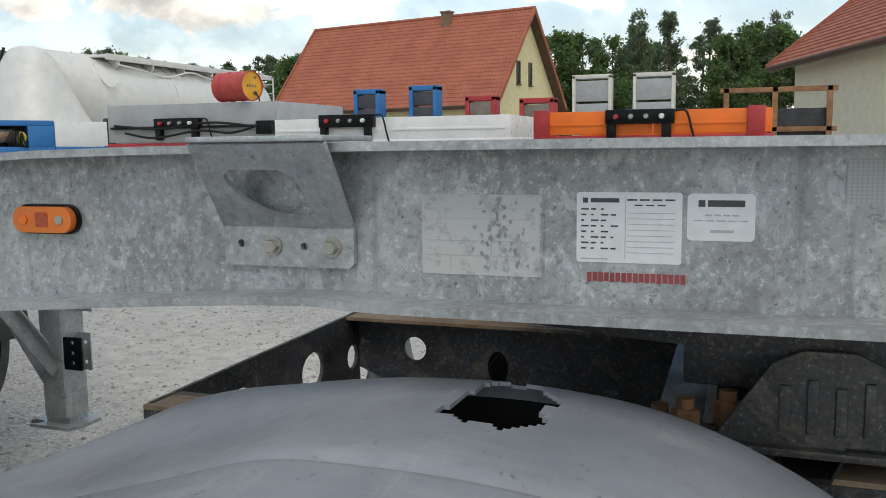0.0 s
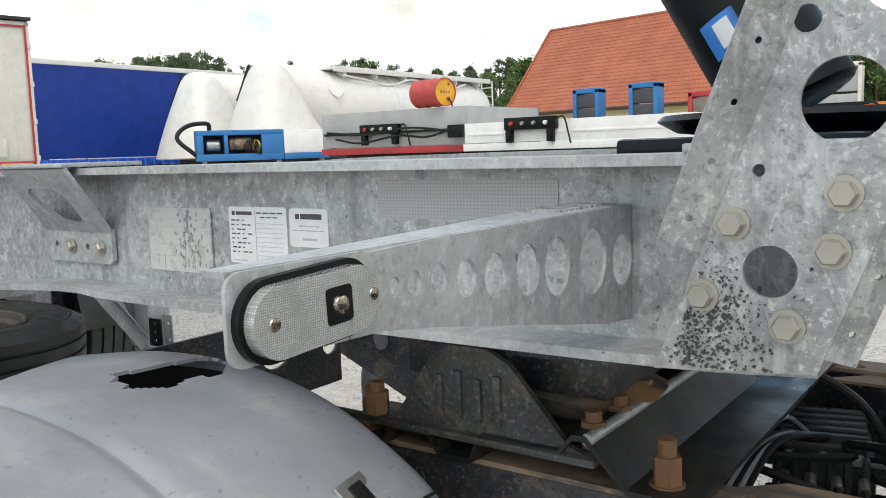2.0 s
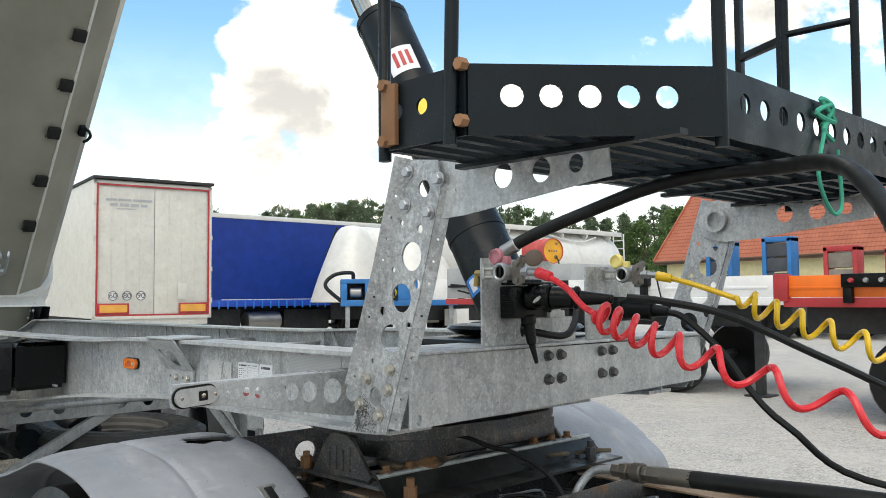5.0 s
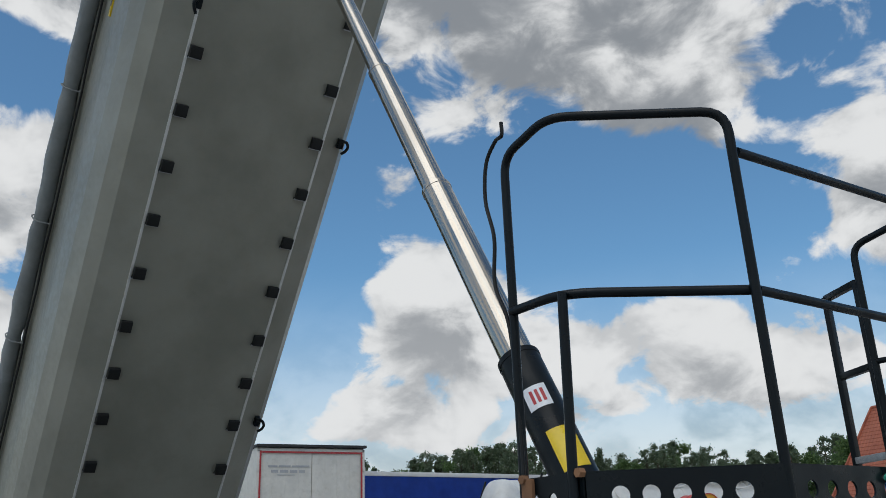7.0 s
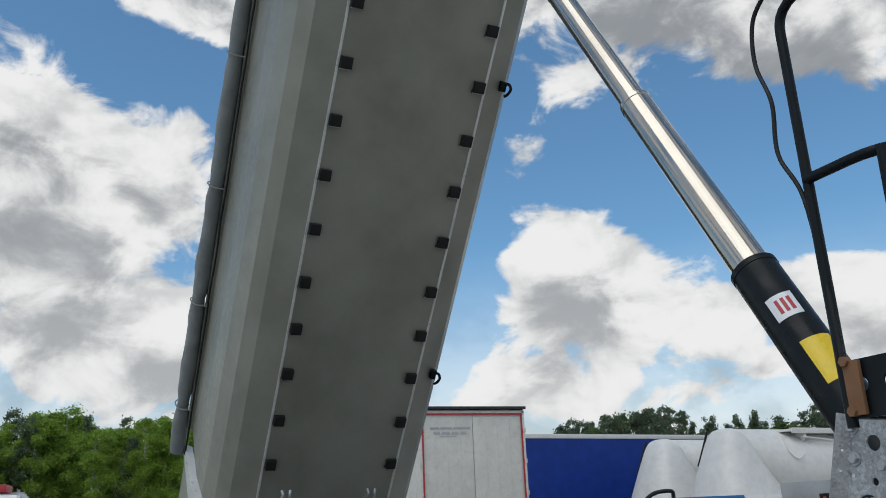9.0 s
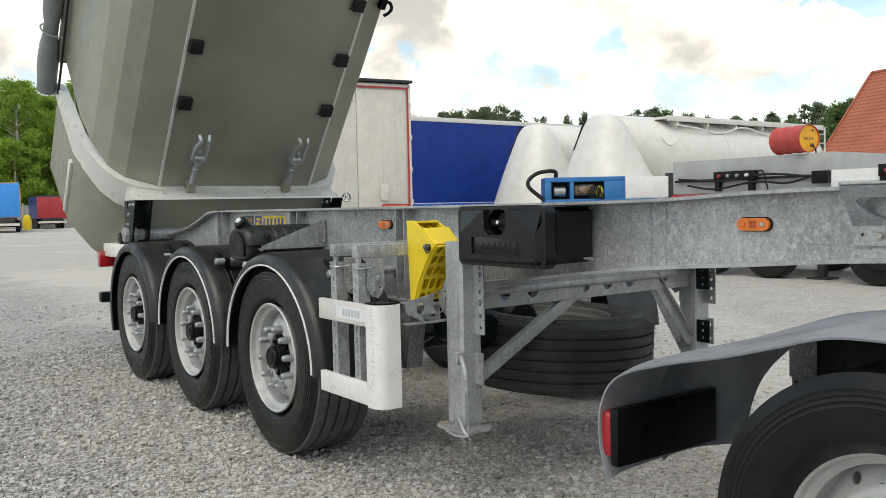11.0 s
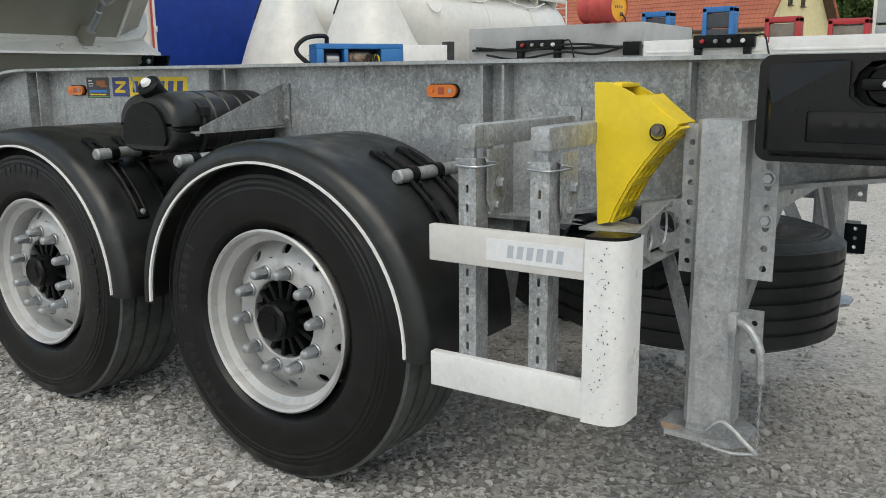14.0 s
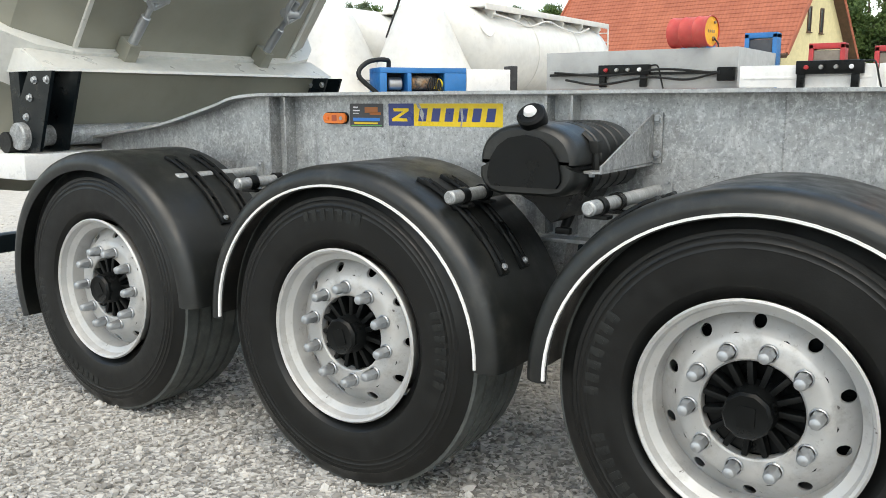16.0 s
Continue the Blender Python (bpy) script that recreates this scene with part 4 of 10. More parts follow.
prism(bm, [(-1.215, 1.262), (-1.205, 1.262), (-1.2, 1.23), (-1.208, 1.196), (-1.214, 1.196), (-1.21, 1.225)], side_face(YS - 0.0006), 0.0005)
part("tear", bm, GALV_DARK, st)
st = sticker("dealer_sticker", -1.741, -1.573, 1.188, 1.28, INK, "black sticker with coloured print")
bars(st, [(-1.735, -1.58, 1.192, 1.195)], plain("green_print", (0.1, 0.4, 0.12), 0.4), YS)
bars(st, [(-1.725, -1.7, 1.262, 1.268), (-1.725, -1.69, 1.25, 1.255), (-1.725, -1.695, 1.24, 1.243)], PALE, YS)
bars(st, [(-1.665, -1.6, 1.243, 1.266), (-1.64, -1.585, 1.236, 1.246)], plain("rust_print", (0.4, 0.13, 0.03), 0.4), YS)
bars(st, [(-1.725, -1.59, 1.212, 1.224)], BLUE_STICKER, YS)
bars(st, [(-1.72, -1.6, 1.2, 1.206)], YELLOW_STICKER, YS)

# ---- folded lifting bracket on the beam ----
slope = Vector((0, -0.082, 0.12)).normalized()
m = Matrix(((1, 0, 0, 0), (0, slope.y, -slope.z, -0.632), (0, slope.z, slope.y, 1.238), (0, 0, 0, 1)))
bm = bm_new()
hole = [(2.958, 0.1), (2.945, 0.09), (2.946, 0.075), (2.965, 0.045), (2.99, 0.025), (3.02, 0.018), (3.052, 0.02), (3.062, 0.03), (3.063, 0.06), (3.055, 0.085), (3.035, 0.1)]
plate(bm, [(2.908, 0), (3.118, 0), (3.118, 0.142), (2.908, 0.142)], [hole], m, 0.008)
bracket = part("beam_bracket", bm, GALV_PLAIN, trailer, "folded galvanised bracket with a cut-out")
bm = bm_new()
plate(bm, [(2.908, 1.183), (2.915, 1.175), (3.111, 1.175), (3.118, 1.183), (3.118, 1.24), (2.908, 1.24)], [ring_pts(2.936, 1.207, 0.006, 10), ring_pts(3.04, 1.205, 0.006, 10)], side_face(-0.627), 0.009)
part("bracket_foot", bm, GALV_PLAIN, bracket)
bm = bm_new()
box(bm, 2.908, 3.118, -0.722, -0.56, 1.354, 1.362, 0.003)
part("bracket_top", bm, GALV_PLAIN, bracket)
for x in (2.99, 3.085):
    link("bolt", BOLT, bracket, "aged brass-coloured bolt", Matrix.Translation((x, -0.637, 1.205)) @ FACE_NEAR @ Matrix.Scale(0.85, 4))

# ---- front marker lamp arm ----
bm = bm_new()
ARM_HOLES = ((-1.053, 1.267, 0.006), (-1.03, 1.266, 0.0085), (-0.999, 1.265, 0.011), (-0.961, 1.26, 0.0145), (-0.916, 1.256, 0.0175), (-0.86, 1.253, 0.0215), (-0.804, 1.249, 0.0255), (-0.725, 1.245, 0.031), (-0.652, 1.237, 0.026))
plate(bm, [(-0.626, 1.165), (-0.626, 1.297), (-1.0, 1.297), (-1.2, 1.292), (-1.2, 1.24), (-1.07, 1.237), (-1.0, 1.227), (-0.7, 1.173)], [ring_pts(y, z, r, 18, r * 1.12) for y, z, r in ARM_HOLES], front_face(4.112), 0.004)
arm = part("lamp_arm", bm, GALV_PLAIN, trailer, "perforated galvanised arm that carries a marker lamp")
bm = bm_new()
prism(bm, [(-0.626, 4.035), (-0.626, 4.112), (-1.205, 4.112), (-1.205, 4.092)], Matrix(((0, 1, 0, 0), (1, 0, 0, 0), (0, 0, 1, 1.2935), (0, 0, 0, 1))), 0.004)
part("arm_top", bm, GALV_PLAIN, arm)
for i in range(9):
    bm = bm_new()
    box(bm, 4.05, 4.1, -0.672 - i * 0.012, -0.667 - i * 0.012, 1.2975, 1.3)
    part("arm_slot", bm, GALV_DARK, arm)
bm = bm_new()
prism(bm, round_rect(-1.209, -1.078, 1.239, 1.297, 0.012), front_face(4.1135), 0.003)
part("arm_end", bm, GALV_PLAIN, arm)
LAMP_M = front_face(4.116) @ pose(-1.146, 1.267, 0, 0, 0, 3)
bm = bm_new()
prism(bm, round_rect(-0.06, 0.06, -0.0265, 0.0265, 0.026, 8), LAMP_M, 0.007)
lamp = part("front_marker_lamp", bm, BLACK, arm, "clear front marker lamp in a black rubber seat")
bm = bm_new()
prism(bm, round_rect(-0.056, 0.056, -0.0225, 0.0225, 0.022, 8), LAMP_M @ Matrix.Translation((0, 0, 0.005)), 0.011)
bmesh.ops.bevel(bm, geom=[e for e in bm.edges if all(v.co.x > 4.1285 for v in e.verts) and len(e.link_faces) == 2 and e.calc_face_angle() > 0.5], offset=0.007, segments=4, affect="EDGES")
part("lens", bm, LENS, lamp, "ribbed clear lens")
bm = bm_new()
prism(bm, round_rect(0.004, 0.028, -0.012, 0.012, 0.003), LAMP_M @ Matrix.Translation((0, 0, 0.0161)), 0.0006)
part("lens_window", bm, BLACK, lamp)
bm = bm_new()
lathe(bm, [(0.0068, 0), (0.006, 0.0025), (0, 0.0035)], LAMP_M @ Matrix.Translation((0.016, 0, 0.0166)), 20)
part("lens_bead", bm, CHROME, lamp)
for k in (-0.04, 0.05):
    bm = bm_new()
    lathe(bm, [(0.0045, 0), (0.004, 0.0008), (0, 0.0012)], LAMP_M @ Matrix.Translation((k, 0, 0.0161)), 12)
    part("lens_screw", bm, CHROME, lamp)

# ---- towers at the front that carry the work platform ----


def tower(y, out):
    """A slanting channel of galvanised sheet with holes, outer face at y."""
    face = side_face(y)
    outline = [(4.176, 1.135), (4.332, 1.147), (4.468, 1.515), (4.553, 1.79), (4.535, 1.85), (4.44, 1.862), (4.345, 1.571), (4.222, 1.257)]
    holes = ((4.437, 1.611, 0.038), (4.396, 1.504, 0.038), (4.351, 1.397, 0.038), (4.289, 1.241, 0.025), (4.487, 1.782, 0.022), (4.318, 1.47, 0.0125), (4.426, 1.43, 0.0125), (4.457, 1.539, 0.0125), (4.278, 1.336, 0.006),
             (4.366, 1.578, 0.008), (4.4, 1.7, 0.008), (4.47, 1.68, 0.011))
    bm = bm_new()
    plate(bm, outline, [ring_pts(x, z, r, 24) for x, z, r in holes], face, 0.006)
    t = part("platform_tower", bm, GALV, trailer, "slanting galvanised tower with round holes and bolts")
    # both edges folded outwards, with a row of small holes
    for line, w in ((((4.222, 1.257), (4.345, 1.571), (4.44, 1.862)), -1), (((4.336, 1.162), (4.468, 1.515), (4.553, 1.79)), 1)):
        for (x0, z0), (x1, z1) in zip(line, line[1:]):
            bm = bm_new()
            d = Vector((x1 - x0, 0, z1 - z0))
            length = d.length
            d.normalize()
            lean = Vector((w * 0.04, out * (0.026 if w < 0 else -0.028), 0))
            wide = 0.047 if w < 0 else 0.033
            ex, ey = d, (lean - d * lean.dot(d)).normalized()
            ez = ex.cross(ey)
            m = Matrix.Identity(4)
            for k, axis in enumerate((ex, ey, ez)):
                for row in range(3):
                    m[row][k] = axis[row]
            m.translation = Vector((x0, y + out * 0.003, z0))
            plate(bm, [(0, 0), (length, 0), (length, wide), (0, wide)], [ring_pts(0.03 + i * 0.058, wide / 2, 0.0036, 8) for i in range(int((length - 0.02) / 0.058))], m, 0.004)
            part("folded_edge", bm, GALV, t)
    pl = [(4.352, 1.315), (4.343, 1.263), (4.255, 1.286), (4.226, 1.215), (4.306, 1.191), (4.508, 1.72), (4.42, 1.745), (4.43, 1.83), (4.545, 1.8)]
    turn = FACE_NEAR if out < 0 else Matrix.Rotation(radians(-90), 4, "X")
    for x, z in pl:
        link("bolt", BOLT_ZINC if z > 1.5 else BOLT, t, "", Matrix.Translation((x, y + out * 0.007, z)) @ turn)
    # arm that reaches forward under the platform
    bm = bm_new()
    plate(bm, [(4.5, 1.85), (4.5, 1.7), (4.62, 1.705), (5.047, 1.755), (5.041, 1.83)], [ring_pts(4.746, 1.788, 0.03, 18), ring_pts(4.86, 1.788, 0.028, 18), ring_pts(4.957, 1.792, 0.021, 18)], side_face(y - out * 0.012), 0.006)
    a = part("platform_arm", bm, GALV_PLAIN, t, "forward-reaching galvanised arm with three holes")
    bm = bm_new()
    box(bm, 4.56, 5.047, y - out * 0.012, y - out * 0.06, 1.83, 1.836)
    part("arm_flange", bm, GALV_PLAIN, t)
    return t


tower(-0.705, -1)
far_tower = tower(0.805, 1)
bm = bm_new()
lathe(bm, [(0.03, 0), (0.044, 0), (0.044, 0.014), (0.03, 0.014)], Matrix.Translation((4.487, 0.78, 1.782)) @ FACE_NEAR, 24)
prism(bm, ring_pts(4.487, 1.782, 0.08, 8), side_face(0.795), 0.006)
part("boss", bm, GALV_PLAIN, far_tower)

SOOT = plain("soot", (0.045, 0.046, 0.048), 0.8, 0, 0.3, 0.2)
# dark speckled tar stain round the foot of the near tower
stain = bm_new()
rng = random.Random(17)
for i in range(1500):
    x, z = rng.gauss(4.222, 0.032), rng.gauss(1.185, 0.036)
    if not (1.142 < z < 1.27 and 4.19 + 0.31 * (z - 1.135) < x < 4.33 + 0.4 * (z - 1.147)) or math.hypot(x - 4.289, z - 1.241) < 0.03:
        continue
    r = 0.0006 + 0.0019 * rng.random() ** 3
    prism(stain, [(r * rng.uniform(0.4, 1.3) * math.cos(a), r * rng.uniform(0.4, 1.3) * math.sin(a)) for a in (k * 0.9 for k in range(7))], Matrix.Translation((x, -0.7112 - 0.000001 * i, z)) @ side_face(0), 0.0005)
tagged(part("tar_stain", stain, SOOT, trailer), "dark tar speckles on galvanised steel", "", "", "stuff")

# ---- landing legs ----


def landing_leg(y, out):
    bm = bm_new()
    c = 0.012
    prism(bm, [(1.218 + c, y - 0.056), (1.338 - c, y - 0.056), (1.338, y - 0.056 + c), (1.338, y + 0.056 - c), (1.338 - c, y + 0.056), (1.218 + c, y + 0.056), (1.218, y + 0.056 - c), (1.218, y - 0.056 + c)], pose(0, 0, 0.37), 0.793)
    leg = part("landing_leg", bm, GALV_PLAIN, trailer, "square galvanised landing leg, wound up off the ground")
    bm = bm_new()
    box(bm, 1.225, 1.33, y - 0.045, y + 0.045, 0.33, 0.38)
    prism(bm, [(1.18, y - 0.085), (1.355, y - 0.09), (1.385, y - 0.055), (1.385, y + 0.055), (1.355, y + 0.085), (1.18, y + 0.085), (1.155, y + 0.045), (1.155, y - 0.045)], pose(0, 0, 0.335), 0.012)
    foot = part("foot", bm, GALV_PLAIN, leg, "galvanised foot plate with rust")
    bm = bm_new()
    prism(bm, [(1.185 + 0.03 * math.cos(k * 0.7) * (1 + 0.3 * math.sin(k * 2.3)), y - 0.055 + 0.02 * math.sin(k * 0.7) * (1 + 0.3 * math.cos(k * 1.7))) for k in range(9)], pose(0, 0, 0.3472), 0.0008)
    part("rust_patch", bm, RUST, foot, "brown rust patch")
    bm = bm_new()
    plate(bm, [(1.336, 0.76), (1.405, 0.76), (1.405, 1.155), (1.336, 1.155)], [ring_pts(1.38, 0.79 + i * 0.052, 0.009, 12) for i in range(7)], side_face(y + 0.02), 0.006)
    part("hole_strip", bm, GALV_PLAIN, leg)
    for z in (1.125, 1.02, 0.915):
        link("bolt", BOLT_ZINC, leg, "", Matrix.Translation((1.38, y + 0.014, z)) @ FACE_NEAR)
    bm = bm_new()
    plate(bm, [(1.336, 0.54), (1.392, 0.54), (1.392, 0.68), (1.336, 0.68)], [ring_pts(1.37, 0.57, 0.008, 10), ring_pts(1.37, 0.645, 0.008, 10)], side_face(y + 0.02), 0.006)
    part("lower_strip", bm, GALV_PLAIN, leg)
    # inward brace up to the cross beam, and one towards the rear
    a, b = Vector((1.30, y - out * 0.06, 0.55)), Vector((1.27, -out * -0.06 if out < 0 else 0.38, 0.935))
    bm = bm_new()
    m = frame_to(a, b)
    box(bm, -0.003, 0.003, -0.028, 0.028, 0, (b - a).length, 0.001, m)
    box(bm, -0.003, 0.03, 0.024, 0.03, 0, (b - a).length, 0.001, m)
    part("brace", bm, GALV_PLAIN, leg, "galvanised angle brace up to the cross beam")
    a, b = Vector((1.225, y - out * 0.02, 0.5)), Vector((1.09, y - out * 0.1, 0.83))
    bm = bm_new()
    box(bm, -0.026, 0.026, -0.003, 0.003, 0, (b - a).length, 0.001, frame_to(a, b) @ Matrix.Rotation(radians(90), 4, "Z"))
    part("brace", bm, GALV_PLAIN, leg, "flat galvanised brace towards the rear")
    link("bolt", BOLT_ZINC, leg, "", Matrix.Translation((1.205, y - 0.03, 0.53)) @ FACE_NEAR)
    bm = bm_new()
    plate(bm, [(1.165, 0.76), (1.22, 0.76), (1.22, 1.15), (1.165, 1.15)], [ring_pts(1.187, 0.79 + i * 0.052, 0.008, 12) for i in range(7)], side_face(y + 0.02), 0.006)
    part("hole_strip", bm, GALV_PLAIN, leg)
    bm = bm_new()
    plate(bm, [(1.05, 0.93), (1.2, 0.96), (1.21, 0.84), (1.12, 0.8), (1.05, 0.86)], [ring_pts(1.125, 0.885, 0.03, 14)], side_face(y + 0.04), 0.008)
    part("gusset", bm, GALV_PLAIN, leg)
    return leg


leg = landing_leg(-0.87, -1)
landing_leg(0.72, 1)
# drive shaft between the legs, perforated cross beam that carries the spare wheel
bm = bm_new()
rod(bm, (1.28, -0.85, 0.93), (1.28, 0.7, 0.93), 0.02, 14)
part("leg_shaft", bm, GALV_PLAIN, trailer)
bm = bm_new()
plate(bm, [(-0.8, 0.862), (0.66, 0.862), (0.66, 0.955), (0.1, 0.972), (-0.8, 0.972)], [ring_pts(y, 0.917, 0.032, 16) for y in (-0.64, -0.47, -0.13, 0.03, 0.19, 0.45)], front_face(1.285), 0.006)
box(bm, 1.23, 1.291, -0.8, 0.66, 0.972, 0.978)
box(bm, 1.23, 1.291, -0.8, 0.66, 0.856, 0.862)
part("leg_cross_beam", bm, GALV_PLAIN, trailer, "perforated galvanised cross beam between the legs")
# crank handle parked on the near leg, with its chain
bm = bm_new()
tube(bm, corner_path([(1.35, -0.94, 0.665), (1.38, -0.96, 0.665), (1.415, -0.97, 0.62), (1.42, -0.965, 0.53)], 0.03), 0.011, 10, 1, False)
box(bm, 1.33, 1.352, -0.965, -0.925, 0.635, 0.69, 0.004)
part("crank_handle", bm, GALV_PLAIN, trailer, "bent galvanised crank handle")
chain = bm_new()
for i in range(22):
    z = 0.525 - i * 0.0085
    lathe(chain, [(0.0034 + 0.0016 * math.cos(a), 0.0016 * math.sin(a)) for a in (k * math.pi / 3 for k in range(7))], pose(1.42 + 0.0 * i, -0.965, z, 90, 0, 90 * (i % 2)), 8)
part("chain", chain, NUT, trailer, "thin steel chain")
bm = bm_new()
tube(bm, [(1.42, -0.965, 0.34), (1.4, -0.97, 0.36), (1.33, -0.95, 0.4), (1.29, -0.955, 0.37)], 0.006, 8)
tube(bm, [(1.42, -0.965, 0.34), (1.36, -0.98, 0.335), (1.29, -0.985, 0.345)], 0.005, 8)
part("hook", bm, GALV_PLAIN, trailer)
# black angle brackets bolted to the far leg
for z in (0.845, 0.56):
    bm = bm_new()
    plate(bm, round_rect(1.345, 1.425, z, z + 0.12, 0.004), [ring_pts(1.385, z + 0.025, 0.008, 10), ring_pts(1.385, z + 0.062, 0.008, 10), ring_pts(1.385, z + 0.1, 0.008, 10)], side_face(0.66), 0.008)
    part("angle_bracket", bm, BLACK_PAINT, trailer)

# ---- side guard: white U-shaped rail on two perforated uprights ----
bm = bm_new()
box(bm, 0.625, 1.09, -1.243, -1.215, 0.8, 0.896, 0.004)
rail = part("side_guard", bm, GUARD_PAINT, trailer, "white-painted side guard with chipped paint")
bm = bm_new()
box(bm, 0.625, 1.09, -1.243, -1.215, 0.453, 0.549, 0.004)
part("lower_bar", bm, WHITE, rail)
bm = bm_new()
rings = []
for k in range(9):
    a = radians(90 * k / 8)
    rings.append((1.112 + 0.055 * math.sin(a), -1.245 + 0.055 * (1 - math.cos(a))))
path = [(1.07, -1.247), *rings, (1.168, -1.15), (1.168, -1.13)]
inner = [(x - 0.016 if y > -1.2 else x - 0.004, y + 0.02 if y < -1.2 else y) for x, y in path]
prism(bm, path + inner[::-1], pose(0, 0, 0.448), 0.452)
post = part("guard_post", bm, WHITE, rail, "rounded white end panel with chipped paint")
bm = bm_new()
prism(bm, path[:-2] + [(1.169, -1.15), (1.07, -1.17)], pose(0, 0, 0.9), 0.008)
part("guard_cap", bm, BLACK, rail)
chips = bm_new()
rng = random.Random(11)
for i in range(70):
    z, x = rng.uniform(0.47, 0.89), min(1.16, rng.choice((rng.uniform(1.08, 1.135), rng.gauss(1.128, 0.018))))
    y = -1.2475 if x < 1.112 else -1.2475 + 0.055 * (1 - math.cos(math.asin(min(1, (x - 1.112) / 0.055))))
    r = rng.uniform(0.0008, 0.0023)
    prism(chips, [(r * rng.uniform(0.5, 1.2) * math.cos(a), r * rng.uniform(0.5, 1.4) * math.sin(a)) for a in (k * 1.05 for k in range(6))], Matrix.Translation((x, y, z)) @ side_face(0), 0.0006)
tagged(part("paint_chip", chips, BLACK, rail), "dark chips in the white paint", "", "", "stuff")
st = sticker("guard_logo", 0.8, 1.065, 0.82, 0.877, PALE, "faded logo sticker with grey bars", -1.2435, 0.003, 0.0008, rail)
st2 = bm_new()
for i in range(6):
    x = 0.86 + i * 0.027
    prism(st2, [(x, 0.832), (x + 0.017, 0.832), (x + 0.021, 0.864), (x + 0.004, 0.864)], side_face(-1.2443), 0.0005)
part("guard_logo_print", st2, plain("faded_blue_grey", (0.4, 0.43, 0.47), 0.5), rail)
for x in (0.73, 0.938):
    bm = bm_new()
    slots = [round_rect(-0.004, 0.004, z, z + 0.022, 0.0035, 3) for z in (0.51, 0.56, 0.61, 0.66, 0.71, 0.76, 0.93, 0.98)]
    m = side_face(-1.208) @ Matrix.Translation((x - 0.005, 0, 0))
    plate(bm, [(-0.026, 0.49), (0.026, 0.49), (0.026, 1.07), (-0.026, 1.07)], slots, m, 0.005)
    box(bm, x + 0.016, x + 0.021, -1.208, -1.153, 0.49, 1.07)
    box(bm, x - 0.031, x - 0.026, -1.208, -1.153, 0.49, 1.07)
    box(bm, x - 0.02, x + 0.01, -1.19, -1.203, 1.06, 1.097)
    up = part("guard_upright", bm, GALV, trailer, "slotted galvanised upright")
    bm = bm_new()
    box(bm, x - 0.031, x + 0.021, -1.217, -0.632, 1.095, 1.153, 0.006)
    box(bm, x - 0.04, x + 0.04, -0.634, -0.626, 1.07, 1.18, 0.004)
    part("guard_arm", bm, GALV, trailer, "square galvanised arm welded to the beam")
    bm = bm_new()
    plate(bm, [(-1.175, 1.09), (-1.09, 1.09), (-1.085, 0.97), (-1.1, 0.93), (-1.12, 0.91), (-1.15, 0.92), (-1.175, 0.96)], [ring_pts(-1.11, 0.96, 0.006, 8)], front_face(x + 0.03), 0.006)
    part("guard_bracket", bm, GALV, trailer)
    link("bolt", BOLT_ZINC, up, "", Matrix.Translation((x + 0.037, -1.12, 1.0)) @ FACE_FRONT)
    link("bolt", BOLT_ZINC, up, "", Matrix.Translation((x + 0.037, -1.14, 0.945)) @ FACE_FRONT @ Matrix.Scale(0.7, 4))
    bm = bm_new()
    tube(bm, [(x - 0.04, -1.213, 1.065), (x + 0.02, -1.175, 1.068), (x + 0.05, -1.203, 1.063), (x + 0.05, -1.15, 1.052), (x + 0.02, -1.215, 1.048), (x - 0.04, -1.213, 1.05)], 0.003, 6)
    part("spring_clip", bm, NUT, up, "bent wire clip")

# perforated bracket and clip that carry the chock, behind the guard
bm = bm_new()
plate(bm, [(-1.08, 0.9), (-0.64, 0.98), (-0.64, 0.8), (-0.98, 0.8), (-1.08, 0.85)], [ring_pts(-1.0, 0.868, 0.022, 18, 0.032), ring_pts(-0.9, 0.885, 0.03, 20, 0.05), ring_pts(-0.77, 0.89, 0.035, 20, 0.055)], front_face(1.13), 0.006)
box(bm, 1.09, 1.136, -1.08, -0.64, 0.795, 0.801)
holder = part("chock_holder", bm, GALV_PLAIN, trailer, "perforated galvanised bracket beside the wheel chock")
bm = bm_new()
plate(bm, [(0.93, 0.79), (1.09, 0.79), (1.08, 0.87), (0.95, 0.885)], [round_rect(1.0, 1.05, 0.81, 0.86, 0.006)], side_face(-0.86), 0.006)
box(bm, 0.93, 1.09, -0.98, -0.86, 0.868, 0.876, 0.002)
part("holder_clip", bm, GALV_PLAIN, holder)
bm = bm_new()
rod(bm, (0.985, -0.97, 0.855), (0.985, -0.72, 0.855), 0.016, 16, None, 0.003)
part("holder_pin", bm, GALV_DARK, holder)
for x, y, z, r in ((0.95, -0.55, 0.72, 0.1), (0.8, -0.2, 0.7, 0.13)):
    bm = bm_new()
    rod(bm, (x - 0.25, y, z), (x + 0.1, y, z), r, 24, None, 0.03)
    part("air_tank", bm, BLACK_PAINT, trailer, "black compressed-air tank")

# ---- red tail part and white bumper at the rear ----
bm = bm_new()
box(bm, -3.95, -3.3, -1.1, 1.1, 0.93, 1.05, 0.01)
part("rear_cross_beam", bm, WHITE, trailer, "white-painted rear cross beam")
bm = bm_new()
box(bm, -3.98, -3.9, -1.15, -0.9, 0.83, 0.98, 0.012)
part("tail_lamp", bm, RED_LENS, trailer, "red tail lamp")
bm = bm_new()
box(bm, -4.0, -3.9, -1.15, 1.15, 0.5, 0.6, 0.02)
part("under_run_bar", bm, BLACK_PAINT, trailer)
bm = bm_new()
rod(bm, (-3.42, -1.0, 1.13), (-3.42, 1.0, 1.13), 0.05, 24)
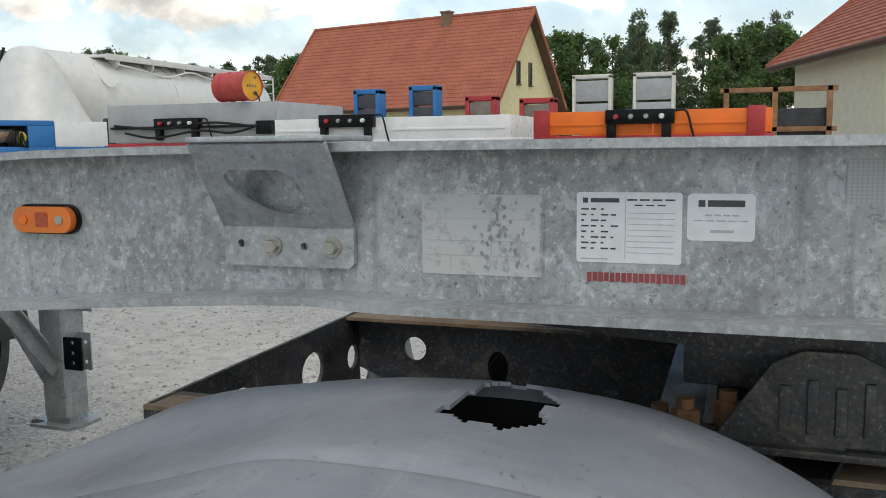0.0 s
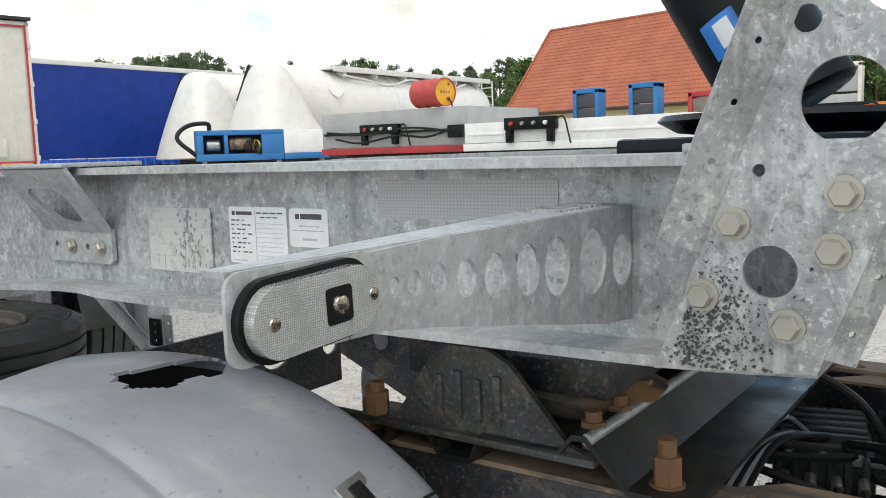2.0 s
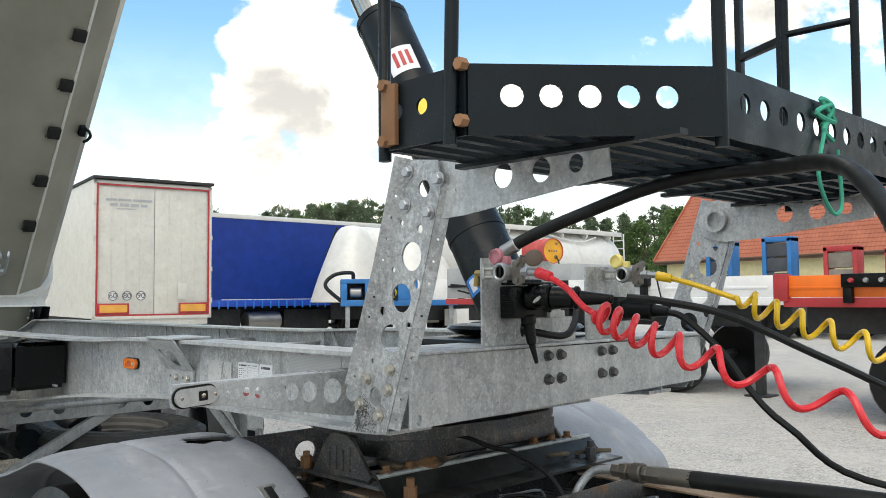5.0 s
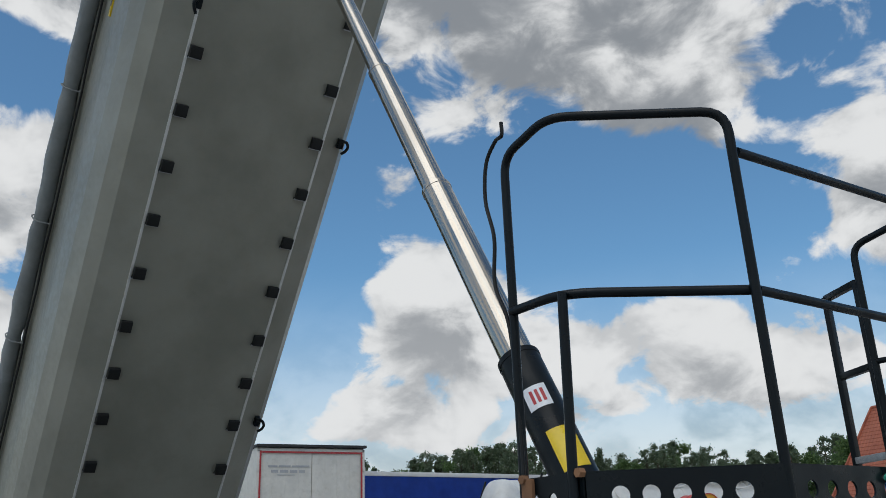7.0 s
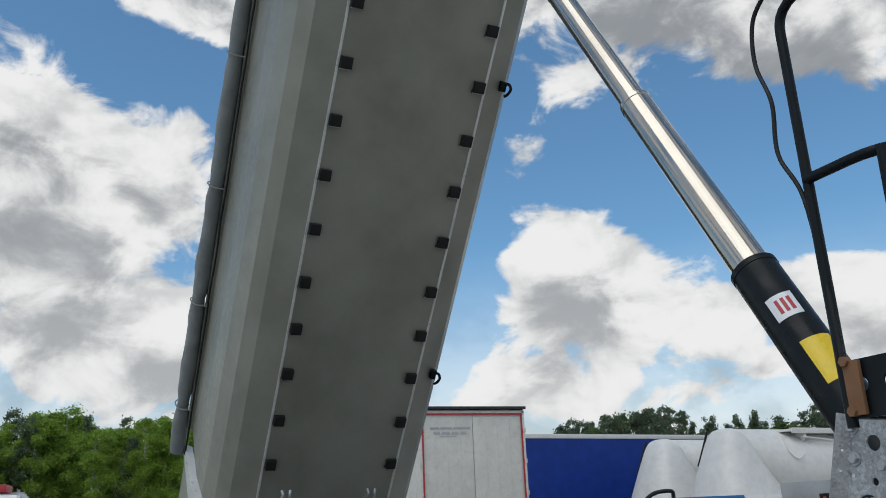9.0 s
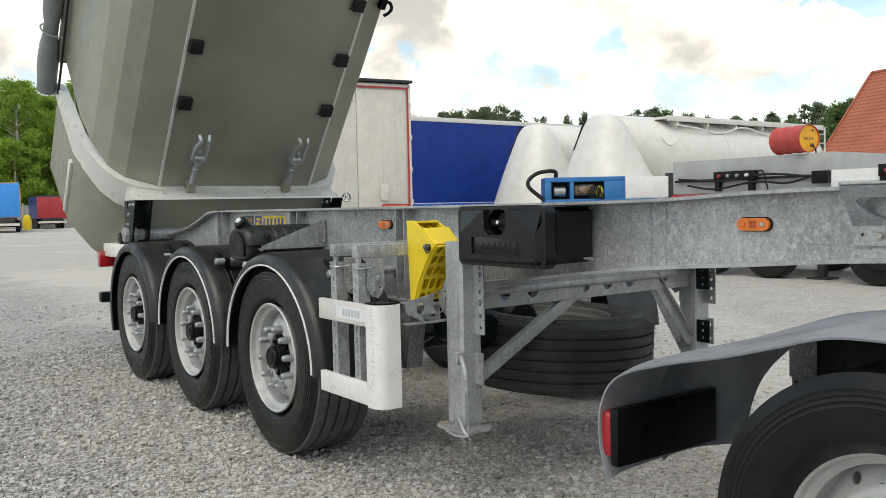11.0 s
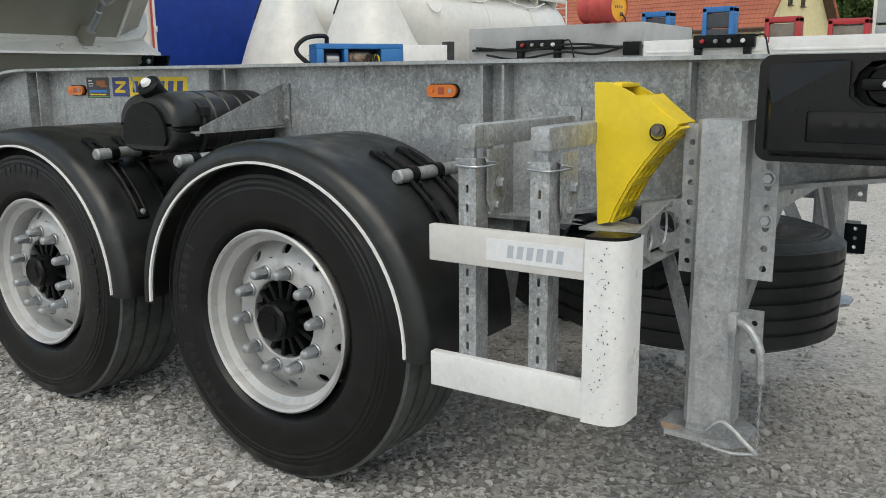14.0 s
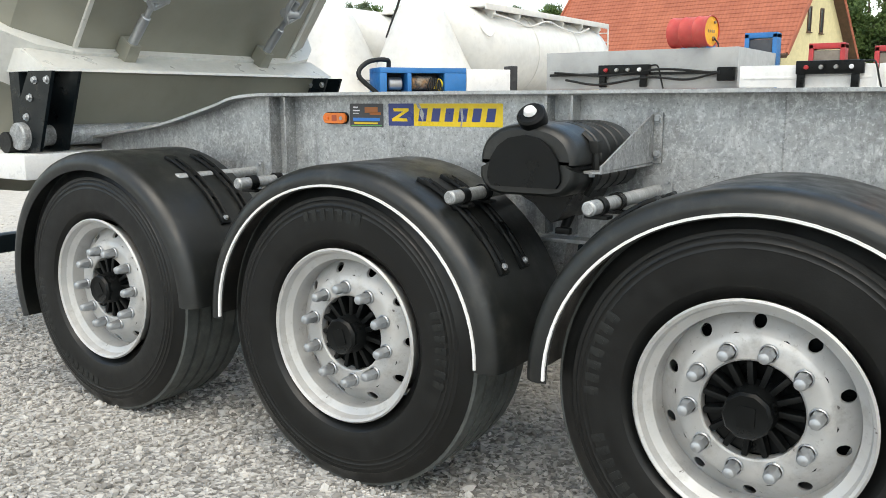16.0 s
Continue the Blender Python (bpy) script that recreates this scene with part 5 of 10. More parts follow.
rod(bm, (-3.42, -1.06, 1.13), (-3.42, -0.94, 1.13), 0.065, 28, None, 0.008)
part("hinge_shaft", bm, GALV_DARK, trailer, "thick hinge shaft with greasy ends")
bm = bm_new()
for k in range(9):
    rod(bm, (-3.5, -1.02 - k * 0.006, 1.1), (-3.5, -1.024 - k * 0.006, 1.1), 0.05, 20)
part("grease_cap", bm, HOSE, trailer)

# ---- the raised tipper body ----
TIP = radians(52.5)
D, N = Vector((math.cos(TIP), 0, math.sin(TIP))), Vector((math.sin(TIP), 0, -math.cos(TIP)))
BASE = Vector((-2.813, 0, 2.219))
BODY_M = Matrix(((D.x, 0, N.x, BASE.x), (0, 1, 0, 0), (D.z, 0, N.z, BASE.z), (0, 0, 0, 1)))  # (u along, y, v outward) to the world
tipper = empty("tipper_body", (-3.42, 0, 1.13), "raised grey metal tipper body with a rolled tarpaulin", "tipper body")


def half(sec):
    return sec + [(-y, v) for y, v in reversed(sec)]


SEC = [(-1.25, -1.72), (-1.245, -0.92), (-1.2, -0.62), (-1.115, -0.36), (-1.0, -0.19), (-0.74, -0.055)]


def loft(bm, sec, u0, u1, slope0=0.0, slope1=0.0, th=0.03, steps=14):
    """Sheet shell along u with the cross-section sec of (y, v)."""
    outer, inner = [], []
    mid = (0, -1.0)
    for i in range(steps + 1):
        t = i / steps
        ro, ri = [], []
        for y, v in sec:
            a, b = u0 - slope0 * v, u1 - slope1 * v
            u = a + (b - a) * t
            ro.append(bm.verts.new(BODY_M @ Vector((u, y, v))))
            k = 1 - th / max(0.2, math.hypot(y - mid[0], v - mid[1]))
            ri.append(bm.verts.new(BODY_M @ Vector((u, mid[0] + (y - mid[0]) * k, mid[1] + (v - mid[1]) * k))))
        outer.append(ro)
        inner.append(ri)
    n = len(sec)
    for rows, flip in ((outer, False), (inner, True)):
        for p, q in zip(rows, rows[1:]):
            for k in range(n - 1):
                f = (p[k], p[k + 1], q[k + 1], q[k])
                bm.faces.new(f[::-1] if flip else f)
    for k in range(n - 1):
        for i in (0, -1):
            bm.faces.new((outer[i][k], outer[i][k + 1], inner[i][k + 1], inner[i][k]))
    for k in (0, n - 1):
        for i in range(steps):
            bm.faces.new((outer[i][k], outer[i + 1][k], inner[i + 1][k], inner[i][k]))


FULL = half(SEC)
bm = bm_new()
loft(bm, FULL, -0.95, 5.95, 0.25, 0.45)
shell = part("body_shell", bm, BODY, tipper, "grey metal half-pipe shell with dull sheen", None, 4)
# bright seam along the fold of the floor, both sides
for s in (-1, 1):
    bm = bm_new()
    box(bm, -0.93, 5.94, s * 0.74 - 0.012, s * 0.74 + 0.012, -0.06, -0.045, 0.003, BODY_M)
    part("floor_seam", bm, BODY_LIGHT, tipper, "bright welded seam")
    bm = bm_new()
    box(bm, -0.6, 6.7, s * 1.25 - 0.05, s * 1.25 + 0.05, -1.8, -1.68, 0.02, BODY_M)
    part("top_rail", bm, BODY, tipper)
# sloped front wall with ribs, hooks and lugs
bm = bm_new()
prism(bm, [(y, v * 1.09) for y, v in FULL], BODY_M @ Matrix(((0, -0.41, 0.912, 5.935), (1, 0, 0, 0), (0, 0.912, 0.41, 0), (0, 0, 0, 1))), 0.02)
FRONT_M = BODY_M @ Matrix(((0, -0.41, 0.912, 5.955), (1, 0, 0, 0), (0, 0.912, 0.41, 0), (0, 0, 0, 1)))
front_wall = part("front_wall", bm, BODY_LIGHT, tipper, "pale sloped front wall with ribs")
for y, w, h in ((-0.62, 0.08, -0.03), (0.58, 0.08, -0.03)):
    bm = bm_new()
    box(bm, y - w / 2, y + w / 2, -1.7, -0.1, 0.0, 0.05, 0.01, FRONT_M)
    part("front_rib", bm, BODY_LIGHT, tipper)
for y in (-0.3, 0.3):
    bm = bm_new()
    prism(bm, [(-1.5, 0), (-0.12, 0), (-0.12, 0.02), (-0.7, 0.22), (-1.2, 0.42), (-1.5, 0.3)], FRONT_M @ Matrix(((0, 0, 1, y), (1, 0, 0, 0), (0, 1, 0, 0), (0, 0, 0, 1))), 0.014)
    box(bm, y - 0.04, y + 0.04, -1.5, -0.12, 0.0, 0.012, 0, FRONT_M)
    part("cylinder_bracket", bm, BODY, tipper, "deep web of the cylinder mounting")
bm = bm_new()
rod(bm, FRONT_M @ Vector((-0.34, -1.08, 0.34)), FRONT_M @ Vector((0.34, -1.08, 0.34)), 0.045, 20)
part("cylinder_pin", bm, BLACK_PAINT, tipper)
for y, v in ((-0.85, -0.35), (0.8, -0.3), (0.95, -0.6), (0.55, -0.22)):
    bm = bm_new()
    tube(bm, [FRONT_M @ Vector(q) for q in ((y - 0.04, v, 0), (y - 0.045, v, 0.06), (y, v + 0.03, 0.075), (y + 0.045, v, 0.06), (y + 0.05, v - 0.04, 0.02))], 0.012, 8)
    part("tie_hook", bm, BLACK_PAINT, tipper)
# rubber pads in two rows
PADS = (0.0, 0.525, 1.06, 1.56, 2.06, 2.61, 3.15, 3.675, 4.207, 4.746, 5.4, 5.833)
bm = bm_new()
box(bm, -0.055, 0.055, -0.055, 0.055, 0, 0.05, 0.006)
box(bm, -0.064, -0.045, -0.062, 0.062, 0, 0.012)
PAD_ME = mesh_of("rubber_pad", bm, HOSE)
for u in PADS:
    for s in (-1, 1):
        ob = link("rubber_pad", PAD_ME, tipper, "square black rubber pad", BODY_M @ Matrix.Translation((u, s * 0.668, -0.05)))
        bm = bm_new()
        box(bm, u - 0.066, u - 0.052, s * 0.668 - 0.058, s * 0.668 + 0.058, -0.052, -0.03, 0, BODY_M)
        part("pad_bracket", bm, GALV_PLAIN, tipper)
# tail: pale rim, tailgate, folded sill, cross box and hinge ears
bm = bm_new()
RIM_SEC = [(-1.29, -1.75), (-1.29, -0.86), (-1.24, -0.6), (-1.165, -0.33), (-1.065, -0.165), (-0.935, -0.06), (-0.74, -0.012)]
loft(bm, half(RIM_SEC), -1.15, -0.88, 0.1, 0.02, 0.1, 3)
part("tail_rim", bm, BODY_LIGHT, tipper, "pale welded rim round the tail")
bm = bm_new()
GATE_SEC = [(-1.27, -1.72), (-1.27, -0.86), (-1.22, -0.62), (-1.14, -0.36), (-1.04, -0.2), (-0.9, -0.1), (-0.74, -0.06)]
loft(bm, half(GATE_SEC), -1.8, -1.16, 0.0, 0.1, 0.05, 3)
prism(bm, half(GATE_SEC), BODY_M @ Matrix(((0, 0, 1, -1.82), (1, 0, 0, 0), (0, 1, 0, 0), (0, 0, 0, 1))), 0.03)
part("tailgate", bm, BODY, tipper, "grey tailgate with folded sides")
for s in (-1, 1):
    bm = bm_new()
    box(bm, -1.78, -1.2, s * 1.275 - 0.02, s * 1.275 + 0.02, -0.95, -0.88, 0.005, BODY_M)
    part("tailgate_rib", bm, BODY_LIGHT, tipper)
bm = bm_new()
prism(bm, [(-3.415, 1.54), (-3.24, 1.447), (-3.235, 1.432), (-3.65, 1.432), (-3.65, 1.54)], side_face(0.98), 1.98)
part("tail_sill", bm, BODY_LIGHT, tipper, "pale folded tail sill")
bm = bm_new()
prism(bm, [(-3.262, 1.43), (-3.42, 1.18), (-3.8, 1.18), (-3.8, 1.43)], side_face(0.84), 1.68)
part("tail_box", bm, BODY, tipper, "grey cross box above the hinge")
for s in (-1, 1):
    bm = bm_new()
    box(bm, -3.52, -3.44, s * 0.93 - 0.08, s * 0.93 + 0.08, 1.06, 1.43)
    part("hinge_back", bm, BLACK_PAINT, tipper)
    for k in (-0.075, 0.06):
        bm = bm_new()
        prism(bm, [(-3.34, 1.432), (-3.15, 1.43), (-3.3, 1.06), (-3.53, 1.04), (-3.5, 1.2)], side_face(s * 0.93 + k), 0.016)
        ear = part("hinge_ear", bm, BLACK_PAINT, tipper, "black hinge ear plate with bolts")
        if k < 0:
            for x, z in ((-3.29, 1.39), (-3.34, 1.31), (-3.38, 1.22), (-3.19, 1.39)):
                link("bolt", BOLT_ZINC, ear, "", Matrix.Translation((x, s * 0.93 + k - 0.017, z)) @ FACE_NEAR)
# turnbuckle hooks on the floor near the tail
for y in (-0.48, 0.46):
    bm = bm_new()
    rod(bm, BODY_M @ Vector((-0.86, y, 0.0)), BODY_M @ Vector((-0.62, y, 0.03)), 0.026, 12, None, 0.004)
    rod(bm, BODY_M @ Vector((-0.62, y, 0.03)), BODY_M @ Vector((-0.42, y, 0.06)), 0.016, 12)
    for k in (-0.05, 0.05):
        tube(bm, [BODY_M @ Vector(q) for q in ((-0.56, y, 0.05), (-0.5, y + k, 0.06), (-0.38, y + k * 1.1, 0.07), (-0.29, y + k * 0.7, 0.11), (-0.25, y + k * 0.9, 0.07))], 0.016, 8)
    lathe(bm, [(0, -0.065), (0.026, -0.065), (0.026, 0.065), (0, 0.065)], Matrix.Translation(BODY_M @ Vector((-0.5, y, 0.05))) @ FACE_NEAR, 14)
    part("turnbuckle", bm, NUT, tipper, "bright zinc turnbuckle with a forked hook")
    bm = bm_new()
    box(bm, -0.93, -0.79, y - 0.035, y + 0.035, -0.05, 0.045, 0.006, BODY_M)
    part("turnbuckle_foot", bm, BODY, tipper)
# folding lashing hooks on the flanks
for u, y, v in ((1.067, 0.96, -0.11), (4.25, 0.96, -0.11), (5.163, -0.745, -0.04)):
    d = 1 if y > 0 else -1
    bm = bm_new()
    box(bm, u - 0.05, u + 0.05, y - 0.03, y + 0.03, v - 0.06, v + 0.01, 0.008, BODY_M)
    tube(bm, [BODY_M @ Vector(q) for q in ((u + 0.02, y, v), (u + 0.035, y + 0.035 * d, v + 0.035), (u - 0.005, y + 0.055 * d, v + 0.06), (u - 0.055, y + 0.04 * d, v + 0.055), (u - 0.09, y + 0.015 * d, v + 0.035))], 0.015, 8)
    part("lashing_hook", bm, BLACK_PAINT, tipper, "black folding lashing hook")
# yellow plate with a dark bar on the side
bm = bm_new()
box(bm, 4.75, 5.95, -1.262, -1.246, -1.25, -1.18, 0.002, BODY_M)
yp = part("side_plate", bm, YELLOW_STICKER, tipper, "narrow yellow maker's strip with dark bars")
for i in range(7):
    bm = bm_new()
    box(bm, 4.85 + i * 0.14, 4.93 + i * 0.14, -1.2645, -1.262, -1.24, -1.19, 0, BODY_M)
    part("strip_bar", bm, INK, yp)
# the tarpaulin rolled along the top rail, tied at several points
bm = bm_new()
rng = random.Random(3)
rings = []
us = [-0.95 + 0.12 * i for i in range(66)]
for i, u in enumerate(us):
    tie = min(abs(u - q) for q in (-0.3, 1.05, 2.45, 3.9, 5.3))
    r = 0.088 + 0.018 * noise.noise((u * 2.3, 0, 0)) - 0.026 * max(0, 1 - tie / 0.12)
    cy, cv = -1.375 + 0.018 * noise.noise((u * 1.7, 3, 0)), -1.78 + 0.02 * noise.noise((u * 1.3, 7, 0))
    rings.append([bm.verts.new(BODY_M @ Vector((u, cy + r * (1 + 0.14 * noise.noise((u * 5, math.cos(a) * 2, math.sin(a) * 2))) * math.cos(a), cv + 1.25 * r * math.sin(a)))) for a in (2 * math.pi * k / 18 for k in range(18))])
for p, q in zip(rings, rings[1:]):
    for k in range(18):
        bm.faces.new((p[k], p[(k + 1) % 18], q[(k + 1) % 18], q[k]))
bm.faces.new(rings[0])
bm.faces.new(rings[-1][::-1])
part("rolled_tarpaulin", bm, TARP, tipper, "rolled grey tarpaulin tied along the top rail", None, 60)
bm = bm_new()
tube(bm, [BODY_M @ Vector((u, -1.29 - 0.012 * noise.noise((u * 3, 1, 1)), -1.62 + 0.03 * noise.noise((u * 1.7, 2, 5)))) for u in [-0.9 + 0.3 * i for i in range(26)]], 0.012, 6, 3)
part("tarpaulin_cord", bm, HOSE, tipper, "dark cord under the tarpaulin")
for u in (-0.3, 1.05, 2.45, 3.9, 5.3):
    bm = bm_new()
    tube(bm, [BODY_M @ Vector(q) for q in ((u, -1.3, -1.62), (u, -1.43, -1.66), (u + 0.01, -1.47, -1.78), (u, -1.43, -1.88))], 0.008, 6)
    part("tarpaulin_tie", bm, TARP, tipper)

# ---- telescopic hydraulic cylinder ----
cyl = empty("hydraulic_cylinder", (4.07, 0, 1.36), "extended telescopic tipping cylinder with polished stages and a black barrel", "hydraulic cylinder")
C0, C1 = Vector((4.145, 0.018, 1.42)), Vector((0.385, 0.018, 7.93))
CD = (C1 - C0).normalized()
CL = (C1 - C0).length


def at(t):
    return C0 + CD * t


for name, t0, t1, r, mat_, lab in (("barrel", 0.0, 1.4, 0.105, BLACK_PAINT, "glossy black barrel"), ("stage", 1.3, 2.73, 0.087, CHROME, "polished steel stage"),
                                  ("stage", 2.7, 4.06, 0.075, CHROME, "polished steel stage"), ("stage", 4.0, 5.35, 0.063, CHROME, "polished steel stage"), ("stage", 5.3, CL, 0.052, CHROME, "polished steel stage")):
    bm = bm_new()
    rod(bm, at(t0), at(t1), r, 48, None, 0.006)
    st = part(name, bm, mat_, cyl, lab)
    bm = bm_new()
    rod(bm, at(t1 - 0.03), at(t1 + 0.004), r + 0.003, 48, None, 0.004)
    part("collar", bm, BLACK_PAINT if name == "barrel" else CHROME, cyl)
bm = bm_new()
rod(bm, at(0.34), at(0.36), 0.1075, 48)
part("weld_ring", bm, BLACK_PAINT, cyl)
SIDE = Vector((CD.z, 0, -CD.x)).normalized()


def wrap(t0, t1, a0, a1, r, material, name, label, parent, th=0.0016, n=14):
    """A label that lies round the barrel, from t0 to t1 and between two angles."""
    bm = bm_new()
    up = SIDE.cross(CD)
    rows = []
    for t in (t0, t1):
        for q in (r, r + th):
            rows.append([bm.verts.new(at(t) + q * (math.cos(a) * SIDE + math.sin(a) * up)) for a in (radians(a0 + (a1 - a0) * k / n) for k in range(n + 1))])
    for a, b in ((0, 2), (1, 3), (0, 1), (2, 3)):
        for k in range(n):
            bm.faces.new((rows[a][k], rows[a][k + 1], rows[b][k + 1], rows[b][k]))
    for k in (0, n):
        bm.faces.new((rows[0][k], rows[1][k], rows[3][k], rows[2][k]))
    return part(name, bm, material, parent, label)


wrap(0.12, 0.185, 84, 121, 0.1053, BLUE_STICKER, "blue_label", "blue and white instruction label", cyl)
wrap(0.13, 0.175, 92, 108, 0.107, PALE, "label_print", "", cyl)
wrap(0.115, 0.19, 70, 84, 0.105, BLACK, "label_clip", "black plastic clip", cyl, 0.012, 6)
lab = wrap(1.05, 1.17, 15, 78, 0.1053, PALE, "maker_label", "pale label with red bars", cyl)
for i in range(3):
    wrap(1.075, 1.145, 26 + i * 14, 34 + i * 14, 0.107, RED, "label_bar", "", cyl, n=4)
wrap(0.72, 0.93, -5, 66, 0.1053, YELLOW_STICKER, "warning_label", "yellow warning label", cyl)
# cradle at its foot
bm = bm_new()
lathe(bm, [(0.107, -0.05), (0.2, -0.04), (0.235, -0.02), (0.225, -0.01), (0.11, -0.02)], Matrix.Translation(C0 + Vector((0.0, 0, 0.0))), 30)
box(bm, 3.95, 4.3, -0.3, 0.36, 1.335, 1.372, 0.01)
part("cradle", bm, BLACK_PAINT, cyl, "black cradle bolted across the beams")

# ---- tool box ----
tool = empty("tool_box", (1.64, -0.8, 1.08), "black plastic tool box hung on the galvanised beam", "tool box")
bm = bm_new()
prism(bm, [(1.378, -0.9), (1.892, -0.9), (1.85, -0.632), (1.4, -0.632)], pose(0, 0, 1.085), 0.222)
bmesh.ops.bevel(bm, geom=bm.edges[:], offset=0.02, segments=3, affect="EDGES")
part("case", bm, BLACK, tool, "moulded black plastic case")
bm = bm_new()
lid = bmesh.new()
outline = round_rect(1.365, 1.905, 1.072, 1.316, 0.03, 6)
arch = [(1.57, 1.222), (1.566, 1.248), (1.575, 1.275), (1.6, 1.298), (1.635, 1.302), (1.665, 1.298), (1.686, 1.275), (1.692, 1.248), (1.688, 1.222), (1.665, 1.204), (1.63, 1.199), (1.593, 1.204)]
plate(lid, outline, [arch], side_face(-0.9), 0.052)
bmesh.ops.bevel(lid, geom=[e for e in lid.edges if all(v.co.y < -0.94 for v in e.verts) and len(e.link_faces) == 2 and e.calc_face_angle() > 0.5], offset=0.018, segments=4, affect="EDGES")
join(bm, lid)
lid_ob = part("lid", bm, BLACK_GLOSS, tool, "glossy black lid with moulded facets", None, 25)
# raised front field with sloping shoulders: a proud face and wedges that fall away to the lid's rim
bm = bm_new()
field = [(1.4, 1.1), (1.87, 1.1), (1.87, 1.205), (1.7, 1.3), (1.697, 1.222), (1.668, 1.198), (1.63, 1.192), (1.59, 1.198), (1.562, 1.222), (1.56, 1.3), (1.4, 1.205)]
plate(bm, field, [round_rect(1.478, 1.785, 1.12, 1.19, 0.004)], side_face(-0.951), 0.02)
part("lid_field", bm, BLACK_GLOSS, lid_ob, "", None, 25)
for edge, rim in ((((1.4, 1.205), (1.56, 1.3)), ((1.384, 1.295), (1.54, 1.304))), (((1.87, 1.205), (1.7, 1.3)), ((1.886, 1.295), (1.72, 1.304))), (((1.4, 1.1), (1.87, 1.1)), ((1.4, 1.084), (1.87, 1.084))),
                  (((1.4, 1.1), (1.4, 1.205)), ((1.383, 1.1), (1.383, 1.25))), (((1.87, 1.1), (1.87, 1.205)), ((1.887, 1.1), (1.887, 1.25)))):
    wedge = bmesh.new()
    for x, z in edge:
        wedge.verts.new((x, -0.9712, z))
        wedge.verts.new((x, -0.9505, z))
    for x, z in rim:
        wedge.verts.new((x, -0.9505, z))
    bmesh.ops.convex_hull(wedge, input=wedge.verts[:])
    part("lid_facet", wedge, BLACK_GLOSS, lid_ob)
bm = bm_new()
for i in range(7):
    x = 1.53 + i * 0.034
    box(bm, x, x + 0.022, -0.9665, -0.95, 1.138, 1.17, 0.0015)
box(bm, 1.47, 1.793, -0.965, -0.95, 1.112, 1.198, 0.002)
part("lid_emblem", bm, BLACK_GLOSS, tool, "sunk field with plain raised bars")
bm = bm_new()
lathe(bm, [(0.048, 0.0), (0.04, 0.02), (0, 0.02)], Matrix.Translation((1.632, -0.905, 1.246)) @ FACE_NEAR, 26)
box(bm, 1.58, 1.682, -0.952, -0.925, 1.235, 1.262, 0.009)
part("latch", bm, BLACK, tool)
bm = bm_new()
lathe(bm, [(0.0075, 0), (0.0075, 0.004), (0.005, 0.006), (0, 0.006)], Matrix.Translation((1.632, -0.9555, 1.249)) @ FACE_NEAR, 16)
part("lock", bm, PALE, tool, "pale lock cylinder")
bm = bm_new()
rod(bm, (1.855, -0.7, 1.1), (1.9, -0.7, 1.1), 0.006, 10)
part("hinge_pin", bm, NUT, tool)

# ---- water tank ----
tank = empty("water_tank", (-0.685, -0.9, 0.95), "black plastic water tank with a white-capped filler on a galvanised bracket", "water tank")
TX, TZ = -0.685, 1.11


def tank_section(inset, waist=0.0):
    """Round-backed section with a pinched waist and a chamfered bottom."""
    if inset > 0.02:
        k = 1 - (inset - 0.02) / 0.13
        return [(TX + (x - TX) * k, 1.113 + (z - 1.113) * k) for x, z in tank_section(0.02)]
    out = []
    for k in range(25):
        a = math.pi * k / 24
        out.append((TX + (0.16 - inset) * math.copysign(abs(math.cos(a)) ** 0.82, math.cos(a)), TZ + (0.118 - inset) * math.sin(a) ** 0.85))
    w = 0.16 - inset - waist
    low = [(w, 1.107), (w - 0.013, 1.101), (w - 0.013, 1.093), (w + 0.004, 1.086), (w + 0.004, 1.062), (w - 0.006, 1.042), (w - 0.028, 1.022), (w - 0.06, 1.014)]
    return out + [(TX - x, z + inset * 0.6) for x, z in low] + [(TX + x, z + inset * 0.6) for x, z in reversed(low)]


bm = bm_new()
rows = []
ys = [(-0.635, 0.012, 0), (-0.645, 0.002, 0)]
for y in (-0.72, -0.79, -0.86, -0.93):
    ys += [(y + 0.008, 0, 0.004), (y + 0.003, 0.004, 0.004), (y - 0.003, 0.004, 0.004), (y - 0.008, 0, 0.004)]
ys += [(-0.97, 0, 0.006), (-1.03, 0, 0.006), (-1.075, 0.001, 0.004), (-1.09, 0.004, 0.003), (-1.1, 0.009, 0.002), (-1.107, 0.016, 0), (-1.11, 0.02, 0)]
for y, inset, waist in ys:
    rows.append([bm.verts.new((x, y, z)) for x, z in tank_section(inset, waist)])
for p, q in zip(rows, rows[1:]):
    for k in range(len(p)):
        j = (k + 1) % len(p)
        bm.faces.new((p[k], p[j], q[j], q[k]))
bm.faces.new(rows[0])
bm.faces.new(rows[-1])
bmesh.ops.recalc_face_normals(bm, faces=bm.faces[:])
body = part("tank_body", bm, FENDER, tank, "moulded black tank with ribs and a raised end panel", None, 28)
bm = bm_new()
panel = [(-0.105, 1.043), (0.105, 1.043), (0.118, 1.062), (0.118, 1.085), (0.108, 1.125), (0.085, 1.16), (0.05, 1.184), (0.0, 1.193), (-0.05, 1.184), (-0.085, 1.16), (-0.108, 1.125), (-0.118, 1.085), (-0.118, 1.062)]
prism(bm, [(TX + x, z) for x, z in panel], side_face(-1.106), 0.016)
bmesh.ops.bevel(bm, geom=[e for e in bm.edges if all(v.co.y < -1.12 for v in e.verts) and len(e.link_faces) == 2 and e.calc_face_angle() > 0.5], offset=0.009, segments=3, affect="EDGES")
part("end_panel", bm, BLACK, body, "raised moulded end panel", None, 40)
bm = bm_new()
rod(bm, (-0.64, -0.89, 0.945), (-0.64, -0.93, 0.9), 0.018, 14, 0.014, 0.003)
